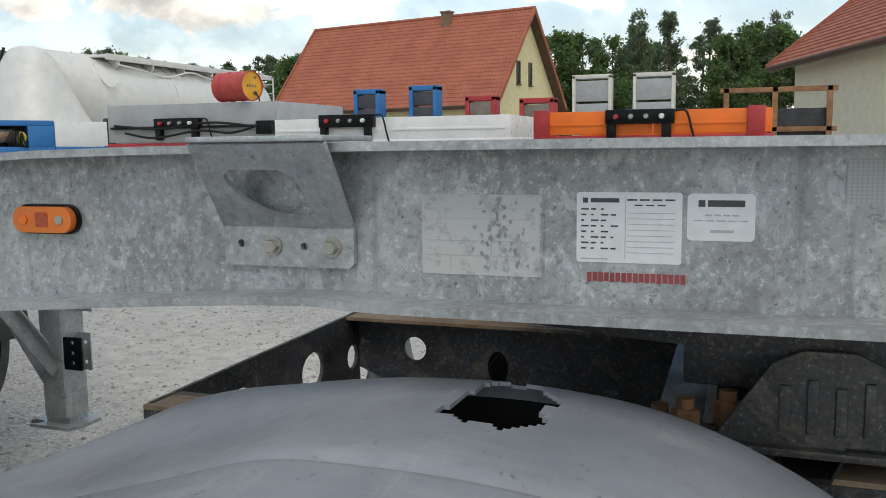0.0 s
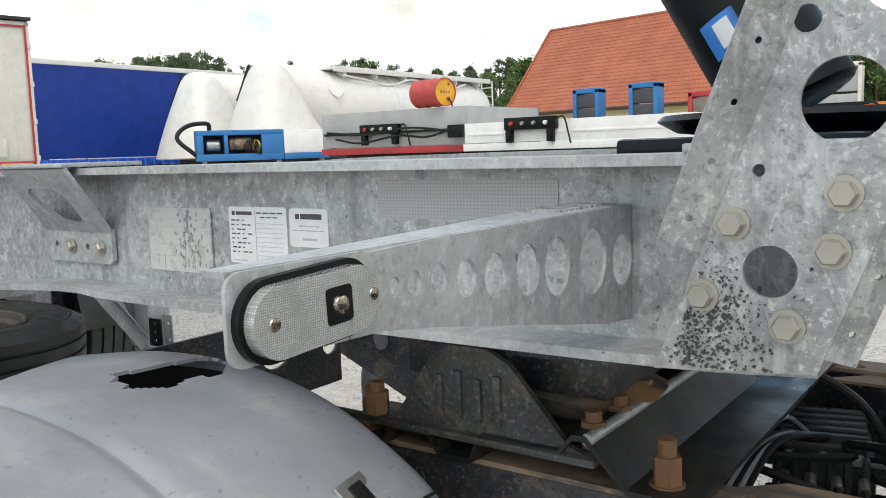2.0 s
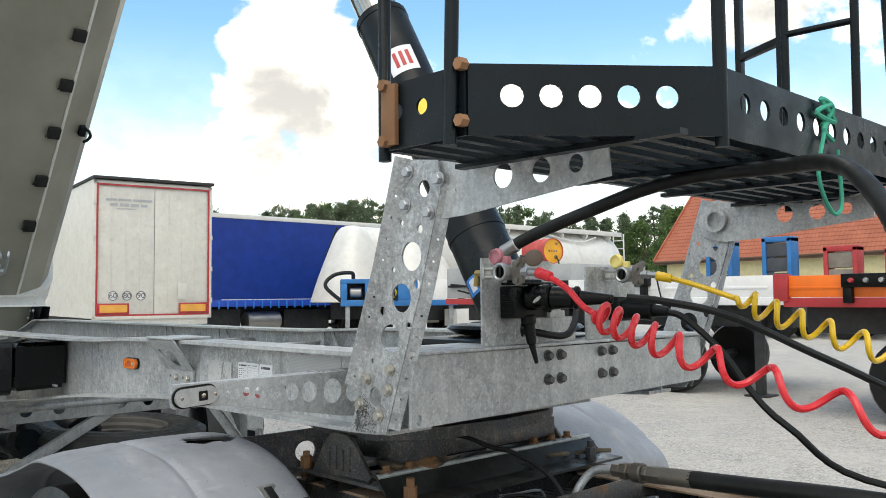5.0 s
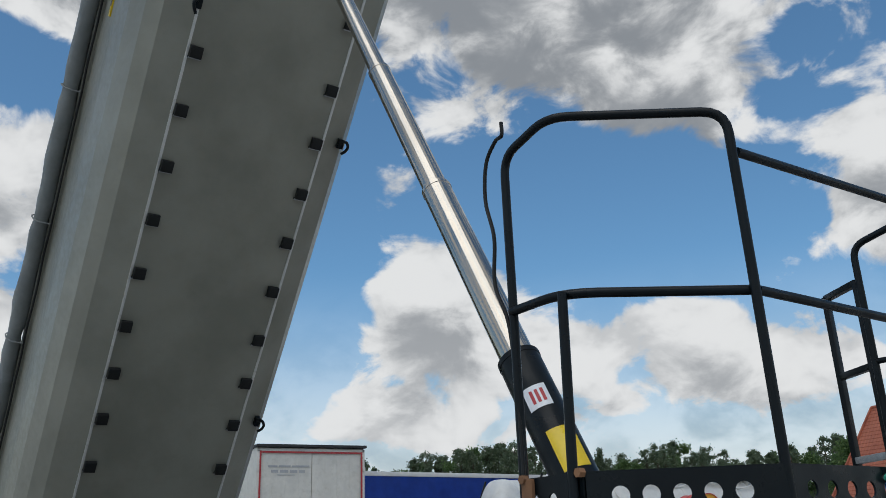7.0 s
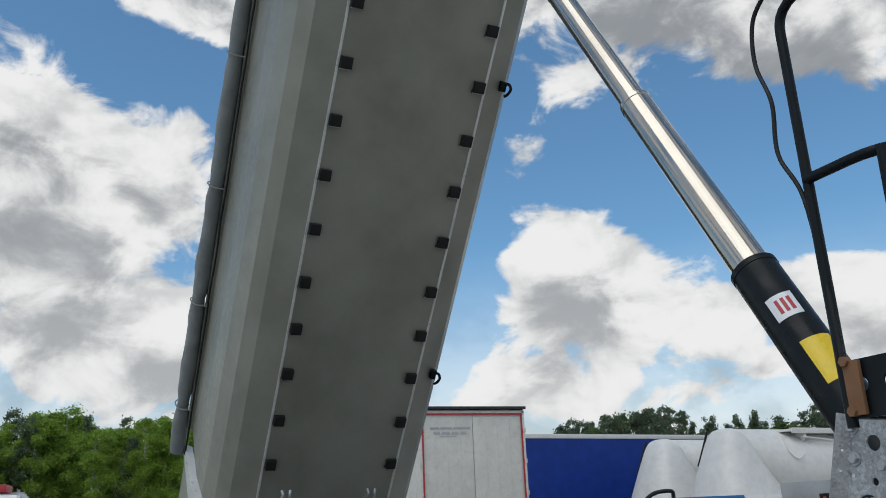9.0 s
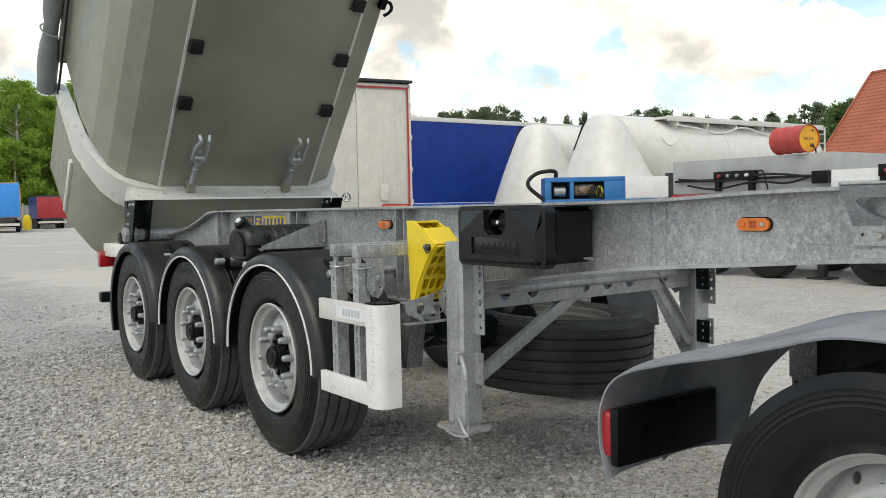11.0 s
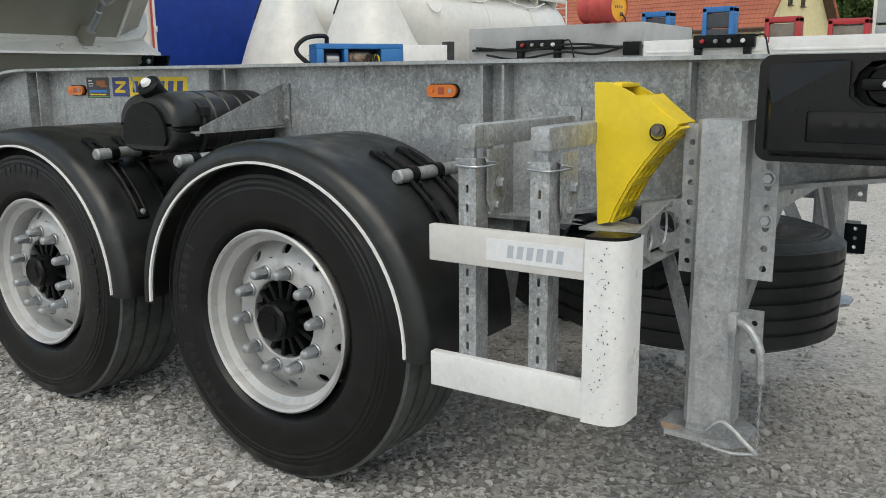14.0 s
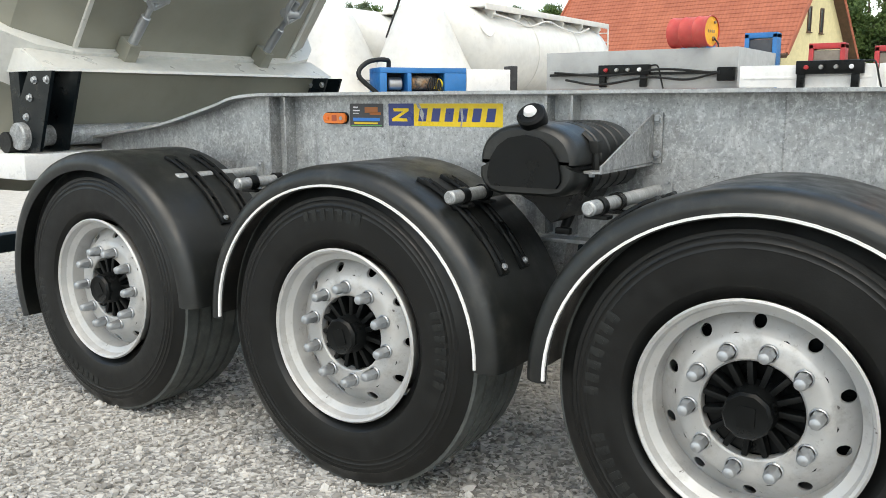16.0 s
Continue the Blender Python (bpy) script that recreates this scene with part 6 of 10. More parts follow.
box(bm, -0.665, -0.615, -0.945, -0.925, 0.885, 0.905, 0.004)
part("drain_tap", bm, BLACK, body)
bm = bm_new()
prism(bm, [(-0.77, 1.02), (-0.57, 1.02), (-0.585, 0.99), (-0.615, 0.945), (-0.64, 0.93), (-0.66, 0.945), (-0.7, 0.985)], side_face(-0.76), 0.26)
part("tank_sump", bm, BLACK, body)
fa, fb = Vector((-0.682, -1.01, 1.17)), Vector((-0.673, -1.098, 1.252))
ax = (fb - fa).normalized()
bm = bm_new()
rod(bm, fa, fb, 0.041, 28, 0.036, 0.004)
rod(bm, fa + ax * 0.03, fa + ax * 0.042, 0.05, 28, 0.044, 0.004)
part("filler_neck", bm, BLACK, body)
bm = bm_new()
rod(bm, fb - ax * 0.04, fb + ax * 0.006, 0.043, 24, None, 0.006)
part("cap", bm, BLACK, body)
bm = bm_new()
rod(bm, fb + ax * 0.006, fb + ax * 0.022, 0.02, 12, 0.017, 0.003)
part("cap_seal", bm, WHITE, body, "white cap centre")
bm = bm_new()
plate(bm, [(-1.045, 1.09), (-1.045, 1.105), (-0.65, 1.245), (-0.628, 1.248), (-0.628, 1.095)], [], front_face(-0.48), 0.006)
box(bm, -0.482, -0.445, -0.636, -0.628, 1.09, 1.252, 0.002)
box(bm, -0.53, -0.474, -1.045, -0.628, 1.084, 1.09)
br = part("tank_bracket", bm, GALV_DARK, tank, "triangular galvanised bracket")
for z in (1.12, 1.232):
    link("bolt", BOLT_ZINC, br, "", Matrix.Translation((-0.46, -0.638, z)) @ FACE_NEAR @ Matrix.Scale(0.7, 4))
bm = bm_new()
tube(bm, [(-0.56, -0.985, 1.195), (-0.528, -0.985, 1.165), (-0.518, -0.985, 1.12), (-0.52, -0.985, 1.06), (-0.545, -0.985, 1.015)], 0.011, 6)
box(bm, -0.535, -0.505, -1.0, -0.968, 1.14, 1.175, 0.003)
part("tank_strap", bm, HOSE, tank)
link("bolt", BOLT_ZINC, tank, "", Matrix.Translation((-0.51, -1.03, 1.084)) @ Matrix.Rotation(math.pi, 4, "X") @ Matrix.Scale(0.7, 4))

# ---- yellow wheel chock hung upright ----
chock = empty("wheel_chock", (1.05, -0.93, 0.89), "yellow plastic wheel chock hung upright in a galvanised holder", "wheel chock")
bm = bm_new()
curve = [(1.174, 1.145), (1.13, 1.105), (1.09, 1.055), (1.052, 1.0), (1.015, 0.93), (0.998, 0.888)]
side_prof = [(0.968, 0.88), (0.948, 1.255), (0.99, 1.255), (1.035, 1.236), (1.06, 1.222), (1.085, 1.224), (1.105, 1.205), (1.13, 1.18), (1.174, 1.153), *curve]
for y in (-0.93, -0.8):
    prism(bm, side_prof, side_face(y), 0.012)
shell = part("chock_side", bm, YELLOW, chock, "smooth yellow side cheek")
bm = bm_new()
for i in range(len(curve) - 1):
    (x0, z0), (x1, z1) = curve[i], curve[i + 1]
    a, b = Vector((x0, -0.931, z0)), Vector((x1, -0.931, z1))
    ex, ey = (b - a).normalized(), Vector((0, 1, 0))
    m = Matrix((( ex.x, ey.x, ex.cross(ey).x, a.x), (ex.y, ey.y, ex.cross(ey).y, a.y), (ex.z, ey.z, ex.cross(ey).z, a.z), (0, 0, 0, 1)))
    ln = (b - a).length
    plate(bm, [(0, 0), (ln, 0), (ln, 0.13), (0, 0.13)], [round_rect(ln * 0.12, ln * 0.88, q, q + 0.03, 0.014, 4) for q in (0.012, 0.05, 0.088)], m, 0.007)
part("chock_face", bm, YELLOW, chock, "curved yellow tread face with slots")
bm = bm_new()
box(bm, 0.95, 1.02, -0.93, -0.801, 1.242, 1.252, 0.002)
box(bm, 0.96, 0.972, -0.93, -0.801, 0.888, 1.25, 0.002)
prism(bm, [(1.085, 1.222), (1.172, 1.152), (1.165, 1.144), (1.08, 1.212)], side_face(-0.801), 0.13)
for y in (-0.89, -0.845):
    prism(bm, [(0.972, 0.9), (0.992, 0.905), (1.08, 1.06), (1.16, 1.145), (0.97, 1.245)], side_face(y), 0.006)
part("chock_web", bm, YELLOW, chock)
bm = bm_new()
lathe(bm, [(0.008, 0.0), (0.016, 0.0), (0.016, 0.018), (0.008, 0.018)], Matrix.Translation((1.128, -0.942, 1.136)) @ FACE_NEAR, 18)
rod(bm, (1.128, -0.93, 1.136), (1.13, -0.972, 1.138), 0.009, 12)
part("chock_handle", bm, UNION, chock, "dark steel retaining pin")
bm = bm_new()
lathe(bm, [(0.02 + 0.002 * math.cos(a), 0.002 * math.sin(a)) for a in (k * math.pi / 3 for k in range(7))], Matrix.Translation((1.127, -0.952, 1.131)) @ FACE_NEAR, 20)
part("pin_ring", bm, BLACK, chock)

# ---- spare wheel hung flat under the frame ----
spare = empty("spare_wheel", (0.9, 0.0, 0.43), "dusty black spare tyre hung flat under the frame", "spare wheel")
SPARE_M = Matrix.Translation((0.92, 0.0, 0.572)) @ pose(0, 0, 0, -2, 2, 0)
spare_rim = rim_mesh("rim")
spare_rim.materials.clear()
spare_rim.materials.append(plain("dusty_dark_steel", (0.07, 0.068, 0.064), 0.6, 0.2, 0.3, 0.5, (0.12, 0.1, 0.08)))
srim = link("wheel", spare_rim, spare, "dusty dark steel rim", SPARE_M @ Matrix.Translation((0, 0, 0.04)))
me = tyre_mesh(R_TYRE, 0.284, W_TYRE, "tyre")
me.materials.clear()
me.materials.append(rubber("dusty_sidewall", 0.022, 0.3))
link("tyre", me, srim, "dusty black truck tyre", SPARE_M)
me = tread_mesh(R_TYRE, W_TYRE, "tread", 5)
me.materials.clear()
me.materials.append(rubber("dusty_rubber", 0.02, 0.34))
link("tread", me, srim, "", SPARE_M)

# ---- work platform at the front of the trailer ----
plat = empty("work_platform", (4.95, -0.2, 1.82), "black steel work platform with tubular railings and round holes", "work platform")


def face_between(bm, a, b, z0, z1, holes, th=0.006):
    """An upright plate from a to b (x, y) with round holes."""
    a, b = Vector((*a, 0)), Vector((*b, 0))
    ex, ln = (b - a).normalized(), (b - a).length
    nz = ex.cross(Vector((0, 0, 1)))
    m = Matrix(((ex.x, 0, nz.x, a.x), (ex.y, 0, nz.y, a.y), (0, 1, 0, 0), (0, 0, 0, 1)))
    plate(bm, [(0, z0), (ln, z0), (ln, z1), (0, z1)], [ring_pts(h * ln, (z0 + z1) / 2 + 0.008, r, 16) for h, r in holes], m, th)


CORNERS = [(4.70, -1.0), (4.93, -1.0), (5.25, -0.61), (5.25, 0.4)]
for a, b, holes in ((CORNERS[0], CORNERS[1], [(0.12, 0.017), (0.45, 0.017)]), (CORNERS[1], CORNERS[2], [(0.17 + 0.153 * i, 0.0235) for i in range(5)]),
                    (CORNERS[2], CORNERS[3], [(0.09 + 0.088 * i, 0.0225) for i in range(10)]), ((5.25, 0.4), (4.75, 0.95), [(0.15 + 0.15 * i, 0.0185) for i in range(5)])):
    bm = bm_new()
    face_between(bm, a, b, 1.818, 1.958, holes)
    part("side_panel", bm, BLACK_PAINT, plat, "black edge channel with round holes")
# open grating of flat bars on the deck, a narrow lip under the edge
for i in range(9):
    x = 4.66 + i * 0.065
    bm = bm_new()
    y0 = -0.97 + max(0.0, (x - 4.92) * 1.2)
    box(bm, x, x + 0.022, y0, 0.9 - max(0.0, (x - 4.78) * 1.1), 1.822, 1.838)
    part("deck_bar", bm, BLACK_PAINT, plat)
for y in (-0.75, -0.3, 0.15, 0.6):
    bm = bm_new()
    box(bm, 4.64, 5.24 if y < 0.4 else 5.04, y, y + 0.03, 1.81, 1.8215)
    part("deck_bearer", bm, BLACK_PAINT, plat)
RAIL_R = 0.0142


def rail_part(name, pts, r=0.09, rad=RAIL_R, mat_=BLACK_PAINT):
    bm = bm_new()
    tube(bm, corner_path(pts, r), rad, 12, 1, False)
    return part(name, bm, mat_, plat, "black tubular rail")


rail_part("hoop", [(4.668, -0.99, 1.8), (4.652, -0.978, 2.975), (4.9, -1.005, 3.0), (5.262, -0.64, 2.95), (5.245, -0.6, 1.8)], 0.07)
rail_part("middle_rail", [(4.66, -0.99, 2.452), (4.905, -1.005, 2.445), (5.245, -0.6, 2.42)], 0.1)
rail_part("middle_rail", [(5.245, -0.6, 2.42), (5.222, 0.41, 2.425)], 0.02)
rail_part("top_rail", [(5.255, -0.61, 2.83), (5.225, 0.32, 2.87), (5.215, 0.41, 2.83), (5.25, 0.42, 1.55), (5.33, 0.42, 1.47)], 0.1)
rail_part("post", [(4.9, -1.02, 1.8), (4.905, -1.005, 2.445)], 0.02)
rail_part("hoop", [(4.74, 0.84, 1.8), (4.74, 0.85, 2.95), (4.985, 0.86, 3.0), (4.975, 0.86, 1.9)], 0.06, 0.015)
rail_part("hoop_rail", [(4.74, 0.845, 2.447), (4.975, 0.86, 2.447)], 0.02, 0.012)
for y, x in ((0.98, 4.5), (0.86, 4.72)):
    bm = bm_new()
    box(bm, x - 0.012, x + 0.012, y - 0.018, y + 0.018, 1.95, 2.8, 0.003)
    part("ladder_stile", bm, BLACK_PAINT, plat)
for z in (2.06, 2.42, 2.78):
    bm = bm_new()
    box(bm, 0, 0.255, -0.014, 0.014, 0, 0.028, 0.003, pose(4.5, 0.98, z, 0, 0, -28.6))
    part("rung", bm, GALV_PLAIN if z < 2.2 else BLACK_PAINT, plat)
# rusty clamps that hold the posts
for x, y, z in ((4.71, -1.008, 1.9), (4.93, -1.008, 1.955), (4.93, -1.008, 1.845), (4.7, -1.008, 1.955), (4.7, -1.008, 1.835)):
    bm = bm_new()
    if z == 1.9:
        box(bm, x - 0.02, x + 0.025, y - 0.012, y, 1.825, 1.955, 0.002)
        part("clamp_plate", bm, RUST_BOLT, plat, "rusty clamp plate")
    else:
        rod(bm, (x, y, z), (x, y - 0.02, z), 0.013, 6)
        part("clamp_bolt", bm, RUST_BOLT, plat)
bm = bm_new()
tube(bm, [(4.658, -0.985, 3.099), (4.656, -0.985, 3.052), (4.62, -0.985, 3.044), (4.566, -0.985, 2.985), (4.552, -0.985, 2.857), (4.587, -0.985, 2.716), (4.579, -0.985, 2.56), (4.639, -0.985, 2.404), (4.672, -0.995, 2.1), (4.68, -1.0, 1.97)], 0.0065, 8)
part("cord", bm, HOSE, plat, "thin black cable tied to the railing")
# green rope knotted on the edge
bm = bm_new()
pts = [(5.262, -0.15, 1.9), (5.275, -0.12, 1.945), (5.268, -0.17, 1.96), (5.272, -0.1, 1.915), (5.266, -0.19, 1.925), (5.275, -0.13, 1.95), (5.262, -0.09, 1.935), (5.27, -0.16, 1.89), (5.265, -0.1, 1.87)]
tube(bm, pts, 0.006, 6)
tube(bm, [(5.27, -0.15, 1.9), (5.27, -0.2, 1.78), (5.265, -0.12, 1.7), (5.262, -0.05, 1.72), (5.268, -0.08, 1.85)], 0.005, 6)
tagged(part("green_rope", bm, GREEN_ROPE), "thin green rope knotted round the platform edge", "rope")

# ---- couplings and hoses on the front plate ----
conn = empty("air_coupling_station", (4.40, -0.15, 1.363), "galvanised upright panel carrying air and electric couplings", "coupling station")
bm = bm_new()
plate(bm, [(-0.41, 1.364), (0.02, 1.364), (0.02, 1.44), (-0.1, 1.44), (-0.1, 1.612), (-0.41, 1.616)], [ring_pts(-0.235, 1.405, 0.012, 14, 0.022)], front_face(4.394), 0.006)
part("panel", bm, GALV, conn, "upright galvanised sheet")
bm = bm_new()
box(bm, 4.392, 4.40, 0.08, 0.36, 1.364, 1.6, 0.002)
part("panel", bm, GALV, conn)
bm = bm_new()
box(bm, 4.40, 4.458, -0.335, -0.19, 1.442, 1.535, 0.005)
sock = part("socket_box", bm, BLACK, conn, "black electric socket box")
for k in range(5):
    bm = bm_new()
    box(bm, 4.408, 4.45, -0.338, -0.334, 1.452 + 0.017 * k, 1.457 + 0.017 * k, 0.001)
    part("rib", bm, BLACK, sock)
bm = bm_new()
box(bm, 4.41, 4.49, -0.34, -0.2, 1.538, 1.546, 0.003)
rod(bm, (4.44, -0.34, 1.548), (4.44, -0.2, 1.548), 0.007, 10)
part("socket_lid", bm, BLACK, sock, "lifted black socket lid")
bm = bm_new()
rod(bm, (4.455, -0.27, 1.502), (4.485, -0.262, 1.502), 0.038, 24, None, 0.004)
rod(bm, (4.483, -0.262, 1.502), (4.5, -0.258, 1.502), 0.033, 24)
rod(bm, (4.498, -0.258, 1.502), (4.525, -0.25, 1.501), 0.04, 24, None, 0.005)
rod(bm, (4.523, -0.25, 1.501), (4.59, -0.225, 1.499), 0.033, 20, 0.03, 0.005)
rod(bm, (4.588, -0.225, 1.499), (4.6, -0.22, 1.499), 0.034, 20, None, 0.003)
rod(bm, (4.598, -0.22, 1.499), (4.68, -0.17, 1.495), 0.022, 16, 0.013, 0.003)
plug = part("plug", bm, BLACK, conn, "black electric plug with a screwed collar")
for k in range(8):
    a = k * math.pi / 4
    bm = bm_new()
    box(bm, 4.5, 4.524, -0.255 + 0.039 * math.cos(a) - 0.003, -0.255 + 0.039 * math.cos(a) + 0.003, 1.501 + 0.039 * math.sin(a) - 0.003, 1.501 + 0.039 * math.sin(a) + 0.003, 0.001)
    part("grip_rib", bm, BLACK, plug)
bm = bm_new()
prism(bm, [(4.494, 1.487), (4.499, 1.485), (4.515, 1.493), (4.524, 1.502), (4.52, 1.506), (4.51, 1.502), (4.498, 1.493)], side_face(-0.296), 0.004)
part("latch", bm, ALU, plug, "bright bent latch")
bm = bm_new()
rod(bm, (4.452, -0.27, 1.45), (4.452, -0.268, 1.425), 0.022, 16, None, 0.003)
rod(bm, (4.452, -0.268, 1.427), (4.457, -0.262, 1.365), 0.0175, 14, 0.014, 0.003)
rod(bm, (4.457, -0.262, 1.368), (4.465, -0.25, 1.31), 0.0105, 12, 0.006, 0.002)
part("parking_socket", bm, BLACK, conn, "tapered black cable boot")
bm = bm_new()
box(bm, 4.40, 4.47, -0.19, -0.12, 1.44, 1.462, 0.003)
rod(bm, (4.465, -0.155, 1.462), (4.465, -0.155, 1.475), 0.012, 12)
part("bracket", bm, GALV_PLAIN, conn, "small galvanised bracket")
bm = bm_new()
box(bm, 4.40, 4.44, 0.2, 0.3, 1.42, 1.5, 0.006)
rod(bm, (4.43, 0.25, 1.46), (4.53, 0.27, 1.455), 0.034, 18, None, 0.004)
rod(bm, (4.52, 0.27, 1.455), (4.58, 0.28, 1.45), 0.022, 16, 0.016, 0.003)
part("plug", bm, BLACK, conn)


def glad_hand(y, z, cap, name_label):
    """An air coupling: open bracket, round mouth with a seal, claw plate and a lifted cap."""
    cx = 4.486
    bm = bm_new()
    rod(bm, (cx, y + 0.03, z), (cx, y - 0.022, z), 0.0225, 24, None, 0.003)
    lathe(bm, [(0.0165, 0), (0.025, 0), (0.027, 0.004), (0.025, 0.014), (0.0205, 0.016), (0.0165, 0.012)], Matrix.Translation((cx, y - 0.022, z)) @ FACE_NEAR, 28)
    for k in (-1, 1):
        box(bm, 4.402, cx - 0.016, y - 0.012, y + 0.014, z + k * 0.0115 - 0.0035, z + k * 0.0115 + 0.0035, 0.001)
    box(bm, 4.4, 4.408, y - 0.014, y + 0.016, z - 0.019, z + 0.019, 0.0015)
    body = part("air_coupling", bm, ALU, conn, name_label)
    bm = bm_new()
    rod(bm, (cx, y - 0.018, z), (cx, y - 0.027, z), 0.0165, 20)
    box(bm, cx - 0.0035, cx + 0.0035, y - 0.032, y - 0.025, z - 0.015, z + 0.015, 0.001)
    part("seal", bm, BLACK, body, "black rubber seal")
    bm = bm_new()
    prism(bm, [(cx + 0.022, z - 0.03), (cx + 0.04, z - 0.038), (cx + 0.058, z - 0.03), (cx + 0.056, z + 0.016), (cx + 0.068, z + 0.036), (cx + 0.056, z + 0.044), (cx + 0.036, z + 0.034), (cx + 0.022, z + 0.026)], side_face(y + 0.006), 0.012)
    rod(bm, (cx + 0.041, y - 0.016, z - 0.023), (cx + 0.041, y - 0.004, z - 0.023), 0.007, 10)
    rod(bm, (cx + 0.041, y - 0.016, z + 0.021), (cx + 0.041, y - 0.004, z + 0.021), 0.007, 10)
    part("claw", bm, CAST_GREY, body, "dull cast claw plate")
    bm = bm_new()
    rod(bm, (cx + 0.054, y, z), (cx + 0.115, y + 0.002, z - 0.004), 0.0105, 14)
    rod(bm, (cx + 0.062, y, z), (cx + 0.078, y, z - 0.001), 0.0145, 6)
    part("hose_tail", bm, ALU, body)
    bm = bm_new()
    rod(bm, (4.452, y + 0.002, z + 0.043), (4.449, y - 0.013, z + 0.045), 0.0245, 24, None, 0.004)
    lathe(bm, [(0.017, 0), (0.0205, 0), (0.0205, 0.003), (0.017, 0.003)], Matrix.Translation((4.449, y - 0.013, z + 0.045)) @ FACE_NEAR, 22)
    box(bm, 4.468, 4.495, y - 0.008, y + 0.006, z + 0.022, z + 0.044, 0.003)
    part("cap", bm, cap, body)


CAST_GREY = plain("dull_cast_iron", (0.16, 0.145, 0.13), 0.55, 0.3, 0.3, 0.4, (0.09, 0.07, 0.055), 120, 0.001)
FADED_RED = plain("faded_red_rubber", (0.42, 0.16, 0.19), 0.7, 0, 0.25, 0.4, (0.5, 0.4, 0.4), 200, 0.001)
FADED_YELLOW = plain("faded_yellow_rubber", (0.72, 0.6, 0.2), 0.6, 0, 0.15, 0.2)
glad_hand(-0.395, 1.573, FADED_RED, "aluminium air coupling with faded red cap")
glad_hand(0.19, 1.572, FADED_YELLOW, "aluminium air coupling with yellow cap")
bm = bm_new()
lathe(bm, [(0, 0), (0.04, 0), (0.046, 0.006), (0.046, 0.012), (0.04, 0.016), (0, 0.018)], pose(4.582, -0.395, 1.607, 62, 18, 20) @ Matrix.Scale(0.55, 4), 24)
box(bm, 4.536, 4.572, -0.4, -0.388, 1.6, 1.614, 0.003)
rod(bm, (4.538, -0.394, 1.594), (4.542, -0.394, 1.618), 0.009, 10)
part("coupling_lever", bm, plain("brown_cast_iron", (0.085, 0.06, 0.045), 0.55, 0.2, 0.3, 0.3), conn, "brown cast coupling lever")
for y in (-0.38, -0.395):
    bm = bm_new()
    rod(bm, (4.365, y, 1.572), (4.396, y, 1.572), 0.011, 6)
    rod(bm, (4.368, y, 1.572), (4.364, y, 1.535), 0.009, 10)
    part("brass_fitting", bm, plain("brass", (0.4, 0.3, 0.12), 0.35, 0.8) if "brass" not in bpy.data.materials else bpy.data.materials["brass"], conn)


def coil(axis, r, turns, t_from, t_to, wire=0.0085, steps=14):
    """A coiled air line round a smooth axis, straight at its ends."""
    path = smooth_path(axis, 24)
    out, n = [], int(turns * steps)
    start, end = int(len(path) * t_from), int(len(path) * t_to) - 1
    out += path[:start:6]
    side = Vector((0, 0, 1))
    for i in range(n + 1):
        f = start + (end - start) * i / n
        k = min(int(f), len(path) - 2)
        p = path[k].lerp(path[k + 1], f - k)
        t = (path[k + 1] - path[k]).normalized()
        s = (side - t * side.dot(t)).normalized()
        o = t.cross(s)
        ramp = min(1, i / steps, (n - i) / steps)
        a = 2 * math.pi * i / steps
        out.append(p + ramp * r * (math.cos(a) * s + math.sin(a) * o))
    out += path[end::6]
    bm = bm_new()
    tube(bm, out, wire, 8, 2)
    return bm


tagged(part("red_air_line", coil([(4.58, -0.394, 1.57), (4.625, -0.396, 1.56), (4.69, -0.392, 1.525), (4.75, -0.385, 1.47), (4.85, -0.37, 1.43), (5.04, -0.32, 1.355), (5.5, -0.22, 1.22), (6.1, 0.0, 1.14), (6.9, 0.15, 1.25)], 0.034, 15, 0.4, 0.98), RED_HOSE), "coiled red plastic air line", "air line")
tagged(part("yellow_air_line", coil([(4.58, 0.19, 1.568), (4.64, 0.207, 1.556), (4.72, 0.24, 1.53), (4.85, 0.28, 1.48), (5.1, 0.35, 1.38), (5.5, 0.42, 1.26), (6.2, 0.45, 1.16), (6.9, 0.4, 1.25)], 0.034, 15, 0.4, 0.98), YELLOW_HOSE), "coiled yellow plastic air line", "air line")
for p, q, mt in (((4.592, -0.393, 1.57), (4.64, -0.395, 1.556), RED_HOSE), ((4.592, 0.193, 1.567), (4.64, 0.205, 1.556), YELLOW_HOSE)):
    bm = bm_new()
    rod(bm, p, q, 0.016, 14, 0.014, 0.003)
    part("hose_sleeve", bm, mt, conn)
bm = bm_new()
tube(bm, [(4.38, -0.33, 1.62), (4.5, -0.3, 1.68), (4.69, -0.25, 1.747), (4.85, -0.25, 1.785), (5.015, -0.266, 1.8), (5.224, -0.316, 1.79), (5.38, -0.43, 1.77), (5.495, -0.56, 1.71), (5.593, -0.68, 1.59), (5.63, -0.785, 1.43), (5.64, -0.8, 1.2), (5.6, -0.6, 0.98), (5.6, -0.35, 0.87)], 0.018, 14)
hose = tagged(part("hydraulic_hose", bm, HOSE), "thick black hydraulic hose arched out from the coupling panel", "hose")
bm = bm_new()
rod(bm, (4.405, -0.325, 1.633), (4.45, -0.313, 1.656), 0.0205, 16, None, 0.003)
part("hose_end", bm, ALU, hose)
